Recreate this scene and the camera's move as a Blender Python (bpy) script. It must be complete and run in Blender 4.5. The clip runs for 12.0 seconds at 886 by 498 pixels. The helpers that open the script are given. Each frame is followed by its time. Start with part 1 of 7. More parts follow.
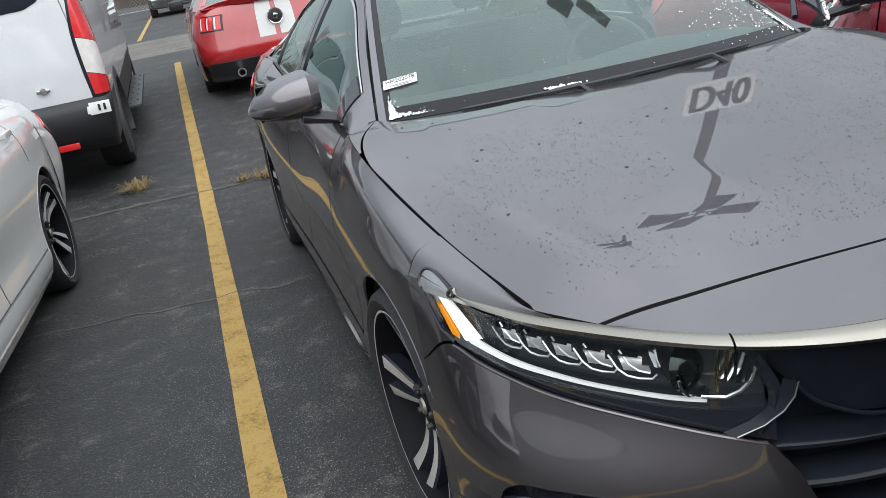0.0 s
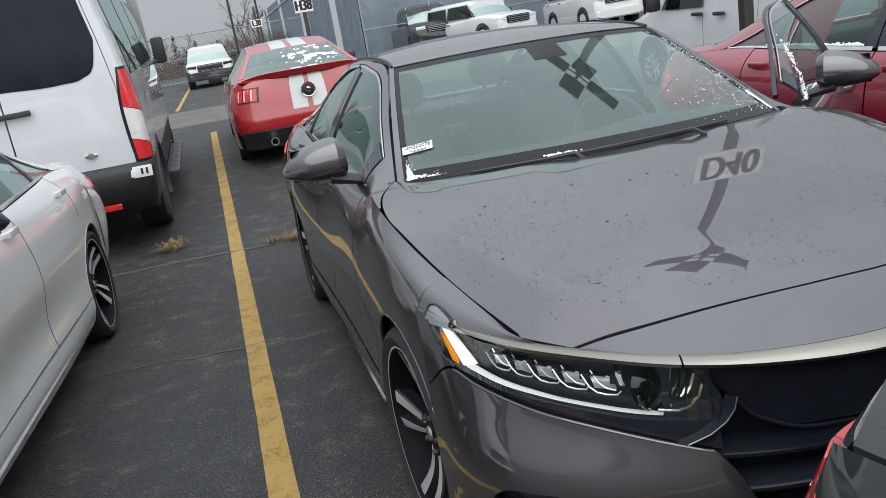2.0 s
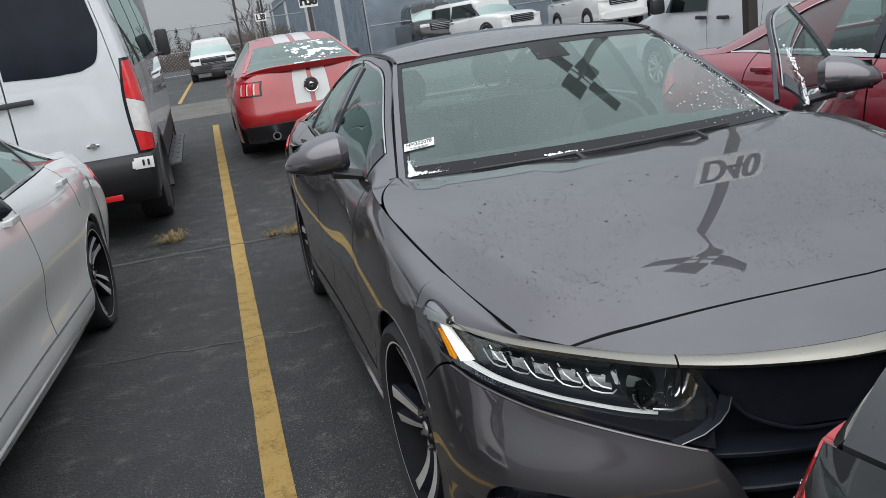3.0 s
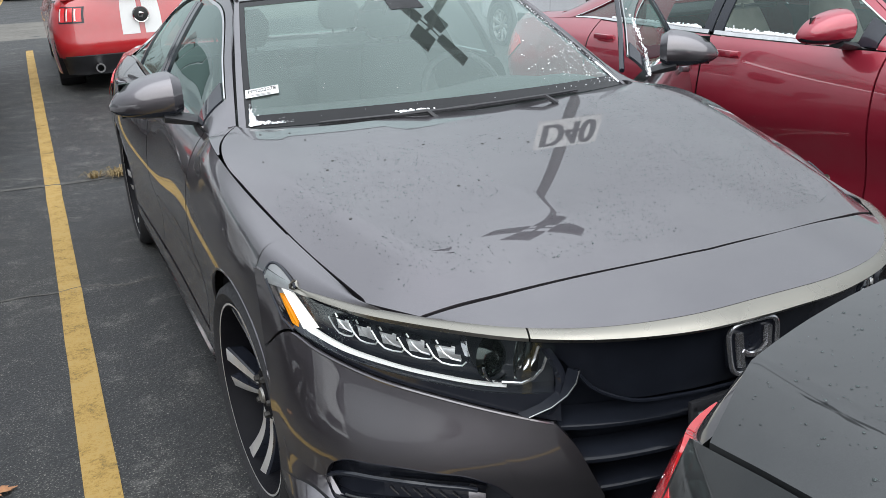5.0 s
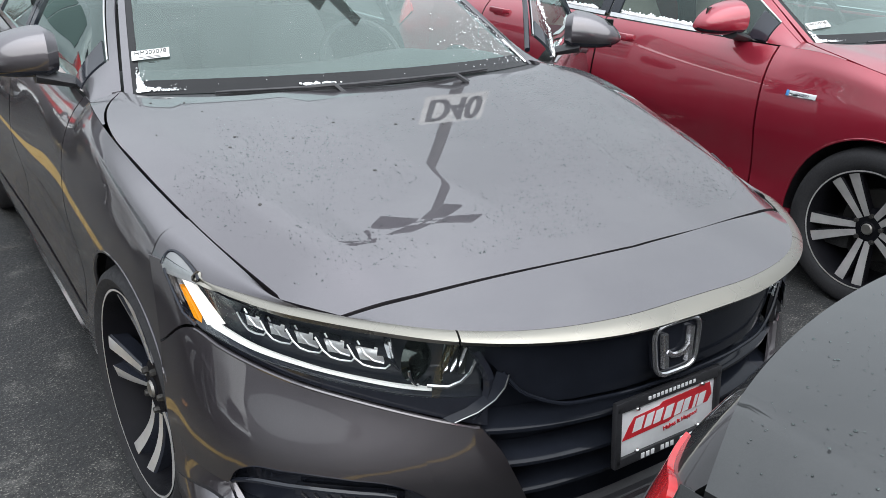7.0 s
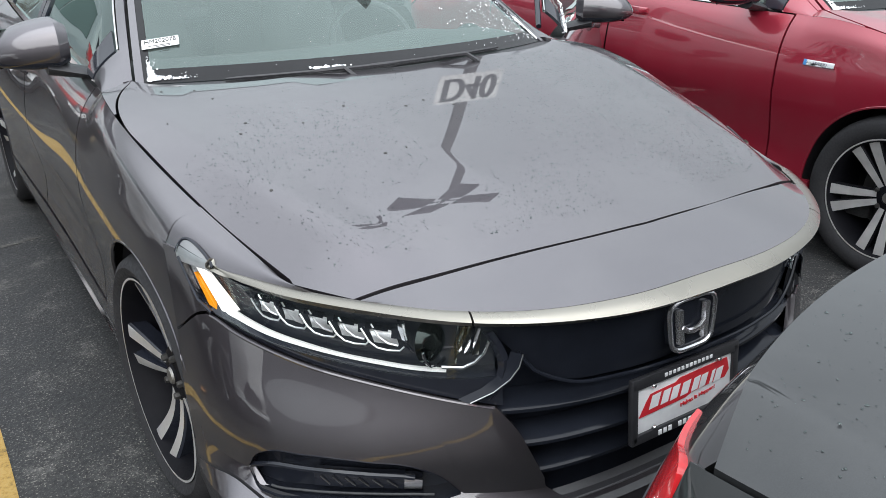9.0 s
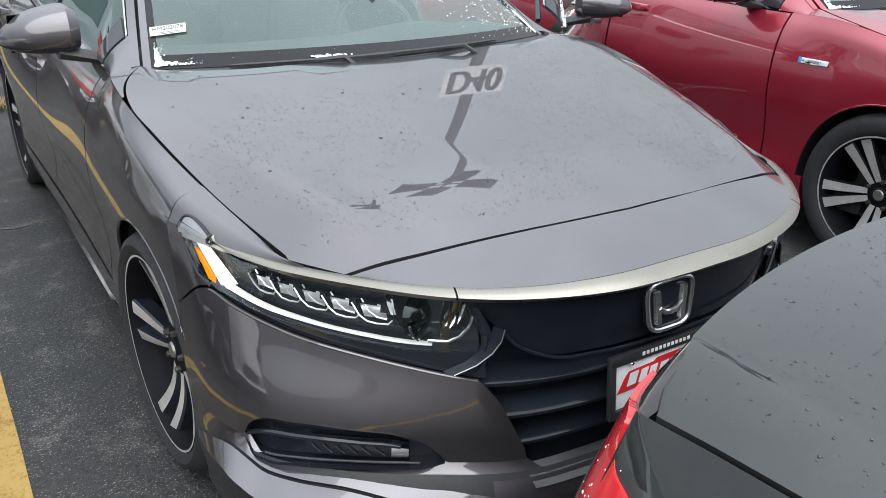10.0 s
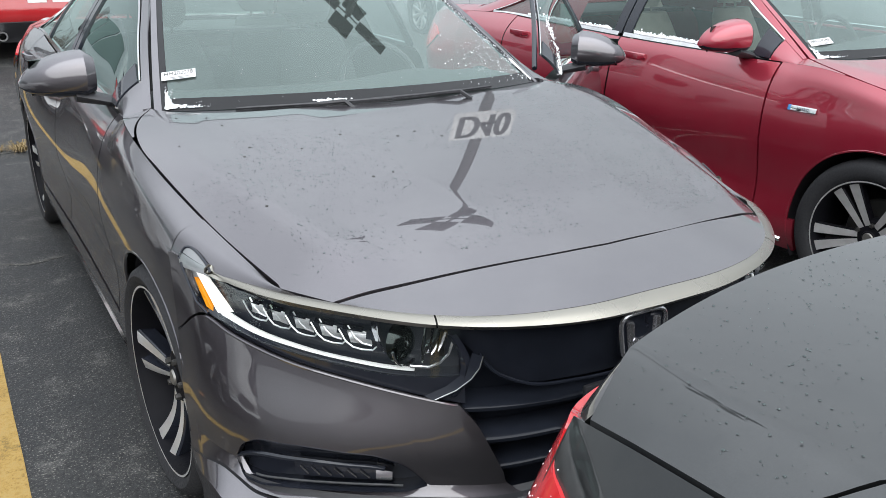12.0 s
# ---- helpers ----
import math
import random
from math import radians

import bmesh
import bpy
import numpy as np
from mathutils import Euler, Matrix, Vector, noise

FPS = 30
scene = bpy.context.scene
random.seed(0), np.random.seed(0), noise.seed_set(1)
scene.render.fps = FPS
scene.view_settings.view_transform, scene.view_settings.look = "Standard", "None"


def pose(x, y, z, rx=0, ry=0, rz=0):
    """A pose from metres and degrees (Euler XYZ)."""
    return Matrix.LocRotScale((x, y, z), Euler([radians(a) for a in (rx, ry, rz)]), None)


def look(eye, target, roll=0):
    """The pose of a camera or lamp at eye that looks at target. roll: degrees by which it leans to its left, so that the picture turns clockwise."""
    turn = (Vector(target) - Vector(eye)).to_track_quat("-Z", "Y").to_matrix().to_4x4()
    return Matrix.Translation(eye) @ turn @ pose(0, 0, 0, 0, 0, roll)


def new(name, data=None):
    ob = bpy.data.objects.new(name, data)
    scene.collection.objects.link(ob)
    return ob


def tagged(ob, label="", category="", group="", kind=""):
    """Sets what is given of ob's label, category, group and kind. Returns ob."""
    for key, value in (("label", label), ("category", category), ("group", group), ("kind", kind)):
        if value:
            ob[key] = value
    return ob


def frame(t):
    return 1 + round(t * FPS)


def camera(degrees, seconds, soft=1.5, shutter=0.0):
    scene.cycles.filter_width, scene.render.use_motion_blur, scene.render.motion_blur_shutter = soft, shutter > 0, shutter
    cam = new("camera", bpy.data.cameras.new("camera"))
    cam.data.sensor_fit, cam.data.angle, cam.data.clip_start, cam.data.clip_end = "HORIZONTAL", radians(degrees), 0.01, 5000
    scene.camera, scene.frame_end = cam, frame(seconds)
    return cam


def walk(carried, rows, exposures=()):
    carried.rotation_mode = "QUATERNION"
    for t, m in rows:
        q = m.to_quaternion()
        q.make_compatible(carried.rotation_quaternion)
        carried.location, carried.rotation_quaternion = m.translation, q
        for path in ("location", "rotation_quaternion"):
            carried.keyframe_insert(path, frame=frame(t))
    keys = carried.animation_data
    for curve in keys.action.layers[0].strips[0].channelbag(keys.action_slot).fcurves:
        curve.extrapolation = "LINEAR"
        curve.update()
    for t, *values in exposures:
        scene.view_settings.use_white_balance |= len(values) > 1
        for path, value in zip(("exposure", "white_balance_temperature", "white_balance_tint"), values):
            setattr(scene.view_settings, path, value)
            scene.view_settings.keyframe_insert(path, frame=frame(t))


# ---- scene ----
cam = camera(56.1, 12.0, soft=0.85)

PATH = [
    (0, (-1.22, -0.951, 1.453), (-0.754, 0.873, 0.78), -10.7),
    (0.5, (-1.236, -1.098, 1.466), (-0.798, 0.725, 0.771), -10.4),
    (1, (-1.254, -1.226, 1.46), (-0.847, 0.609, 0.776), -10.8),
    (1.5, (-1.262, -1.248, 1.472), (-0.823, 0.632, 0.948), -10.3),
    (2, (-1.262, -1.26, 1.469), (-0.81, 0.623, 0.967), -9.8),
    (2.5, (-1.264, -1.271, 1.472), (-0.808, 0.609, 0.965), -9.0),
    (2.7, (-1.265, -1.274, 1.468), (-0.819, 0.609, 0.963), -8.7),
    (4.3, (-1.27, -1.233, 1.47), (-0.61, 0.565, 0.892), -5.5),
    (4.5, (-1.267, -1.223, 1.471), (-0.558, 0.543, 0.856), -4.6),
    (5, (-1.256, -1.163, 1.474), (-0.464, 0.551, 0.812), -3.4),
    (5.5, (-1.251, -1.033, 1.473), (-0.145, 0.491, 0.799), -1.5),
    (6, (-1.272, -0.976, 1.483), (-0.19, 0.559, 0.795), -1.2),
    (6.5, (-1.279, -0.99, 1.492), (-0.221, 0.542, 0.762), 0.6),
    (7, (-1.29, -1.004, 1.498), (-0.248, 0.53, 0.749), 1.2),
    (8.8, (-1.263, -1.001, 1.492), (-0.275, 0.55, 0.706), -0.8),
    (9, (-1.274, -1.01, 1.499), (-0.282, 0.535, 0.706), -0.8),
    (9.5, (-1.285, -1.049, 1.5), (-0.303, 0.501, 0.704), -0.2),
    (10, (-1.288, -1.104, 1.499), (-0.313, 0.447, 0.698), 0.0),
    (10.5, (-1.285, -1.165, 1.497), (-0.318, 0.391, 0.695), -0.1),
    (11, (-1.288, -1.198, 1.496), (-0.326, 0.361, 0.695), -0.0),
    (11.5, (-1.287, -1.22, 1.503), (-0.329, 0.352, 0.721), -0.0),
    (12, (-1.285, -1.23, 1.509), (-0.319, 0.376, 0.81), 0.1),
]
EXPOSURES = [(0, 0), (.5, .22), (1, .14), (1.5, .02), (2, -.22), (2.5, -.38), (4.5, -.06), (5, .15), (5.5, .23), (6, 0), (6.5, .08), (7, .30), (9, .32), (10, .38), (11, .40), (12, .32)]
walk(cam, [(t, look(e, g, r)) for t, e, g, r in PATH], exposures=EXPOSURES)

# ---- world and light ----
world = bpy.data.worlds.new("overcast_sky")
scene.world = world
world.use_nodes = True
wn = world.node_tree
wbg = wn.nodes["Background"]
sky = wn.nodes.new("ShaderNodeTexSky")
sky.sky_type = "NISHITA"
sky.sun_disc = False
sky.sun_elevation = radians(38)
sky.sun_rotation = radians(200)
sky.dust_density = 4.0
sky.ozone_density = 1.0
# a cloud deck: the blue of the clear sky is mixed into an even white-grey
deck = wn.nodes.new("ShaderNodeMixRGB")
deck.inputs["Fac"].default_value = 0.90
wn.links.new(sky.outputs["Color"], deck.inputs["Color1"])
# an overcast deck is brighter overhead than at the horizon
where = wn.nodes.new("ShaderNodeTexCoord")
height = wn.nodes.new("ShaderNodeSeparateXYZ")
wn.links.new(where.outputs["Generated"], height.inputs[0])
cloud = wn.nodes.new("ShaderNodeValToRGB")
ce = cloud.color_ramp.elements
ce[0].position, ce[0].color = 0.0, (5.35, 5.75, 6.1, 1)
ce[1].position, ce[1].color = 0.9, (19.6, 21.0, 22.6, 1)
for at, tone in ((0.38, (7.9, 8.5, 9.1, 1)), (0.62, (13.2, 14.2, 15.3, 1))):
    ce.new(at).color = tone
puff = wn.nodes.new("ShaderNodeTexNoise")
puff.inputs["Scale"].default_value = 2.2
puff.inputs["Detail"].default_value = 4
wn.links.new(where.outputs["Generated"], puff.inputs["Vector"])
lift = wn.nodes.new("ShaderNodeMath")
lift.operation = "MULTIPLY_ADD"
lift.inputs[1].default_value = 0.28
lift.inputs[2].default_value = -0.14
wn.links.new(puff.outputs["Fac"], lift.inputs[0])
tall = wn.nodes.new("ShaderNodeMath")
tall.operation = "ADD"
wn.links.new(height.outputs["Z"], tall.inputs[0])
wn.links.new(lift.outputs[0], tall.inputs[1])
wn.links.new(tall.outputs[0], cloud.inputs["Fac"])
wn.links.new(cloud.outputs["Color"], deck.inputs["Color2"])
wn.links.new(deck.outputs["Color"], wbg.inputs["Color"])
wbg.inputs["Strength"].default_value = 0.096
sun_data = bpy.data.lights.new("sun", "SUN")
sun_data.energy = 3.1
sun_data.angle = radians(100)
sun_data.color = (0.97, 0.985, 1.0)
sun = new("sun", sun_data)
sun.rotation_euler = Euler((radians(50), 0, radians(-8)))


# ---- materials ----
def nodes_of(name):
    m = bpy.data.materials.new(name)
    m.use_nodes = True
    return m, m.node_tree.nodes, m.node_tree.links, m.node_tree.nodes["Principled BSDF"]


def mapped_noise(N, L, scale, detail=4, rough=0.55):
    tc = N.new("ShaderNodeTexCoord")
    no = N.new("ShaderNodeTexNoise")
    no.inputs["Scale"].default_value = scale
    no.inputs["Detail"].default_value = detail
    no.inputs["Roughness"].default_value = rough
    L.new(tc.outputs["Object"], no.inputs["Vector"])
    return no


def ramp(N, L, src, stops):
    r = N.new("ShaderNodeValToRGB")
    e = r.color_ramp.elements
    while len(e) < len(stops):
        e.new(0.5)
    for k, (p, c) in enumerate(stops):
        e[k].position = p
        e[k].color = (*c, 1) if len(c) == 3 else c
    L.new(src, r.inputs["Fac"])
    return r


def basic(name, colour, rough=0.5, metal=0.0, coat=0.0, vary=0.12, scale=14, bump=0.0, bump_scale=200, spec=0.5):
    """A surface with two scales of variation in colour and roughness."""
    m, N, L, b = nodes_of(name)
    no = mapped_noise(N, L, scale)
    lo = tuple(max(0, c * (1 - vary)) for c in colour)
    hi = tuple(min(1, c * (1 + vary)) for c in colour)
    r = ramp(N, L, no.outputs["Fac"], [(0.3, lo), (0.7, hi)])
    L.new(r.outputs["Color"], b.inputs["Base Color"])
    fine = mapped_noise(N, L, scale * 9, 3)
    rr = ramp(N, L, fine.outputs["Fac"], [(0.3, (max(0, rough * 0.8),) * 3), (0.7, (min(1, rough * 1.2),) * 3)])
    L.new(rr.outputs["Color"], b.inputs["Roughness"])
    b.inputs["Metallic"].default_value = metal
    b.inputs["Coat Weight"].default_value = coat
    b.inputs["Coat Roughness"].default_value = 0.03
    b.inputs["Specular IOR Level"].default_value = spec
    if bump:
        bn = mapped_noise(N, L, bump_scale, 3)
        bp = N.new("ShaderNodeBump")
        bp.inputs["Strength"].default_value = bump
        bp.inputs["Distance"].default_value = 0.002
        L.new(bn.outputs["Fac"], bp.inputs["Height"])
        L.new(bp.outputs["Normal"], b.inputs["Normal"])
    return m


def car_paint(name, colour, metal=0.65, rough=0.34, dust=0.06, ior=1.70):
    """Metallic base under a clear coat, with flake sparkle and a thin film of road dust."""
    m, N, L, b = nodes_of(name)
    flake = mapped_noise(N, L, 900, 2)
    film = mapped_noise(N, L, 5, 6)
    r = ramp(N, L, flake.outputs["Fac"], [(0.35, tuple(c * 0.82 for c in colour)), (0.7, tuple(min(1, c * 1.2) for c in colour))])
    fr = ramp(N, L, film.outputs["Fac"], [(0.42, (0, 0, 0)), (0.75, (dust,) * 3)])
    mx = N.new("ShaderNodeMixRGB")
    mx.inputs["Color2"].default_value = (0.35, 0.34, 0.32, 1)
    L.new(fr.outputs["Color"], mx.inputs["Fac"])
    L.new(r.outputs["Color"], mx.inputs["Color1"])
    L.new(mx.outputs["Color"], b.inputs["Base Color"])
    b.inputs["Metallic"].default_value = metal
    b.inputs["Roughness"].default_value = rough
    b.inputs["Coat Weight"].default_value = 1.0
    b.inputs["Coat IOR"].default_value = ior
    cr = ramp(N, L, film.outputs["Fac"], [(0.35, (0.0,) * 3), (0.8, (0.03,) * 3)])
    L.new(cr.outputs["Color"], b.inputs["Coat Roughness"])
    return m


def thin_glass(name, tint=(0.72, 0.80, 0.79), base=0.04, gain=1.0, rough=0.0, haze=0.0):
    """A pane: clear, tinted, with gloss that rises towards grazing view."""
    m = bpy.data.materials.new(name)
    m.use_nodes = True
    N, L = m.node_tree.nodes, m.node_tree.links
    N.clear()
    out = N.new("ShaderNodeOutputMaterial")
    tr = N.new("ShaderNodeBsdfTransparent")
    tr.inputs["Color"].default_value = (*tint, 1)
    gl = N.new("ShaderNodeBsdfGlossy")
    gl.inputs["Roughness"].default_value = rough
    gl.inputs["Color"].default_value = (0.84, 1.0, 0.95, 1)
    lw = N.new("ShaderNodeLayerWeight")
    lw.inputs["Blend"].default_value = 0.5
    pw = N.new("ShaderNodeMath")
    pw.operation = "POWER"
    pw.inputs[1].default_value = 4.0
    L.new(lw.outputs["Facing"], pw.inputs[0])
    ma = N.new("ShaderNodeMath")
    ma.operation = "MULTIPLY_ADD"
    ma.inputs[1].default_value = gain
    ma.inputs[2].default_value = base
    ma.use_clamp = True
    L.new(pw.outputs[0], ma.inputs[0])
    mix = N.new("ShaderNodeMixShader")
    L.new(ma.outputs[0], mix.inputs["Fac"])
    L.new(tr.outputs[0], mix.inputs[1])
    L.new(gl.outputs[0], mix.inputs[2])
    if haze:
        # a faint film of mist on the pane
        df = N.new("ShaderNodeBsdfDiffuse")
        df.inputs["Color"].default_value = (0.55, 0.66, 0.63, 1)
        no = mapped_noise(N, L, 2.5, 3)
        hr = ramp(N, L, no.outputs["Fac"], [(0.3, (haze * .8,) * 3), (0.7, (haze * 1.2,) * 3)])
        mh = N.new("ShaderNodeMixShader")
        L.new(hr.outputs["Color"], mh.inputs["Fac"])
        L.new(tr.outputs[0], mh.inputs[1])
        L.new(df.outputs[0], mh.inputs[2])
        L.new(mh.outputs[0], mix.inputs[1])
    L.new(mix.outputs[0], out.inputs["Surface"])
    return m


def glowing(name, colour, strength):
    m, N, L, b = nodes_of(name)
    b.inputs["Base Color"].default_value = (*colour, 1)
    b.inputs["Emission Color"].default_value = (*colour, 1)
    b.inputs["Emission Strength"].default_value = strength
    b.inputs["Roughness"].default_value = 0.3
    return m


PAINT_GREY = car_paint("gunmetal_paint", (0.092, 0.083, 0.093), 0.88, 0.38, ior=1.86)
PAINT_DARK = car_paint("charcoal_paint", (0.022, 0.024, 0.025), 0.8, 0.36, ior=1.55)
PAINT_RED = car_paint("crimson_paint", (0.30, 0.016, 0.036), 0.40, 0.30, 0.03)
PAINT_WHITE = car_paint("pearl_white_paint", (0.66, 0.66, 0.65), 0.0, 0.35, 0.10, ior=1.5)
PAINT_VAN = car_paint("van_white_paint", (0.60, 0.62, 0.64), 0.0, 0.40, 0.12, ior=1.5)
PAINT_TORCH = car_paint("torch_red_paint", (0.42, 0.008, 0.012), 0.0, 0.30, 0.05)
PAINT_BLACK = car_paint("black_paint", (0.012, 0.012, 0.014), 0.1, 0.35)
CHROME = basic("chrome", (0.78, 0.78, 0.78), 0.07, 1.0)
EMBLEM_CHROME = basic("emblem_chrome", (0.62, 0.62, 0.64), 0.20, 0.9)
SATIN = basic("satin_chrome", (0.29, 0.275, 0.24), 0.28, 1.0, vary=.02, scale=1.2)
GLOSS_BLACK = basic("gloss_black", (0.016, 0.018, 0.025), 0.10, 0.0, 0.25, spec=0.36)
GRILLE_BLACK = basic("grille_black", (0.013, 0.015, 0.021), 0.14, spec=0.17)
BLACK_PLASTIC = basic("black_plastic", (0.024, 0.024, 0.027), 0.45, bump=0.15)
VAN_PLASTIC = basic("van_plastic", (0.010, 0.011, 0.013), 0.5, bump=0.1)
GREY_PLASTIC = basic("grey_plastic", (0.045, 0.047, 0.05), 0.5, bump=0.2)
RUBBER = basic("tyre_rubber", (0.024, 0.024, 0.026), 0.75, bump=0.3, bump_scale=120, spec=0.28)
MACHINED = basic("machined_alloy", (0.30, 0.29, 0.27), 0.42, 0.8)
BRIGHT_ALLOY = basic("bright_machined_alloy", (0.68, 0.67, 0.66), 0.42, 0.7)
CELL = basic("lamp_cell_chrome", (0.92, 0.92, 0.92), 0.38, 1.0)
WHEEL_BLACK = basic("black_wheel_paint", (0.007, 0.007, 0.009), 0.5, 0.0, 0.0, spec=0.08)
STEEL = basic("steel", (0.42, 0.42, 0.42), 0.35, 1.0)
REFLECTOR = basic("lamp_reflector", (0.85, 0.85, 0.86), 0.1, 1.0)
AMBER = basic("amber_lens", (0.85, 0.30, 0.01), 0.15, 0.0, 0.5)
RED_LENS = basic("red_lens", (0.62, 0.025, 0.03), 0.12, 0.0, 0.8)
CLEAR_LENS = basic("clear_ribbed_lens", (0.66, 0.64, 0.62), 0.2, 0.0, 0.6)
LED_DIM = glowing("light_guide", (0.80, 0.80, 0.78), 0.12)
LED_ON = glowing("running_light", (1.0, 0.98, 0.93), 0.60)
GLASS_FRONT = thin_glass("windscreen_glass", (0.66, 0.77, 0.74), 0.075, 1.1, haze=0.06)
GLASS_SIDE = thin_glass("side_glass", (0.50, 0.58, 0.57), 0.06, 1.0)
GLASS_DARK = thin_glass("privacy_glass", (0.05, 0.06, 0.07), 0.045, 0.9)
VAN_TINT = basic("van_tinted_glass", (0.010, 0.013, 0.021), 0.12, spec=0.16, vary=.25, scale=3)
FRIT = basic("glass_border", (0.012, 0.012, 0.013), 0.22, spec=0.22)
FROSTED = thin_glass("frosted_glass", (0.55, 0.62, 0.62), 0.40, 0.5, 0.35)
LENS_COVER = thin_glass("lamp_cover", (0.95, 0.96, 0.96), 0.04, 0.9)
INTERIOR = basic("dark_interior", (0.03, 0.03, 0.031), 0.8, bump=0.05)
INTERIOR_LIGHT = basic("ivory_leather", (0.42, 0.39, 0.33), 0.6, bump=0.2)
SNOW = basic("ice_crumbs", (0.86, 0.88, 0.90), 0.6, vary=0.05)
PLATE_WHITE = basic("plate_white", (0.75, 0.75, 0.76), 0.35)
PRINT_RED = basic("print_red", (0.55, 0.02, 0.03), 0.4)
PRINT_BLACK = basic("print_black", (0.015, 0.015, 0.015), 0.5)
PAPER = basic("sticker_paper", (0.80, 0.80, 0.79), 0.6, vary=0.03)
WATER = thin_glass("water_bead", (0.38, 0.38, 0.39), 0.06, 0.8)
DIRT = basic("dirty_drop", (0.03, 0.028, 0.026), 0.35)


# ---- mesh helpers ----
def spline(*knots):
    """Smooth curve through knots (t, a, b, ...): gives a tuple, or a number when there is one value."""
    ts = [k[0] for k in knots]
    vs = [k[1:] for k in knots]
    n, dim = len(ts), len(vs[0])
    ms = []
    for i in range(n):
        if i == 0:
            mm = [(vs[1][k] - vs[0][k]) / (ts[1] - ts[0]) for k in range(dim)]
        elif i == n - 1:
            mm = [(vs[-1][k] - vs[-2][k]) / (ts[-1] - ts[-2]) for k in range(dim)]
        else:
            h0, h1 = ts[i] - ts[i - 1], ts[i + 1] - ts[i]
            mm = []
            for k in range(dim):
                d0, d1 = (vs[i][k] - vs[i - 1][k]) / h0, (vs[i + 1][k] - vs[i][k]) / h1
                mm.append((d0 * h1 + d1 * h0) / (h0 + h1))
        ms.append(mm)

    def f(t):
        i = 0
        while i < n - 2 and t >= ts[i + 1]:
            i += 1
        h = ts[i + 1] - ts[i]
        u = min(max((t - ts[i]) / h, -0.2), 1.2)
        a, b, c, d = 2 * u**3 - 3 * u * u + 1, (u**3 - 2 * u * u + u) * h, 3 * u * u - 2 * u**3, (u**3 - u * u) * h
        r = tuple(a * vs[i][k] + b * ms[i][k] + c * vs[i + 1][k] + d * ms[i + 1][k] for k in range(dim))
        return r if dim > 1 else r[0]
    return f


def lin(a, b, n):
    return [a + (b - a) * i / (n - 1) for i in range(n)]


AXIS = (0.0, 0.55)


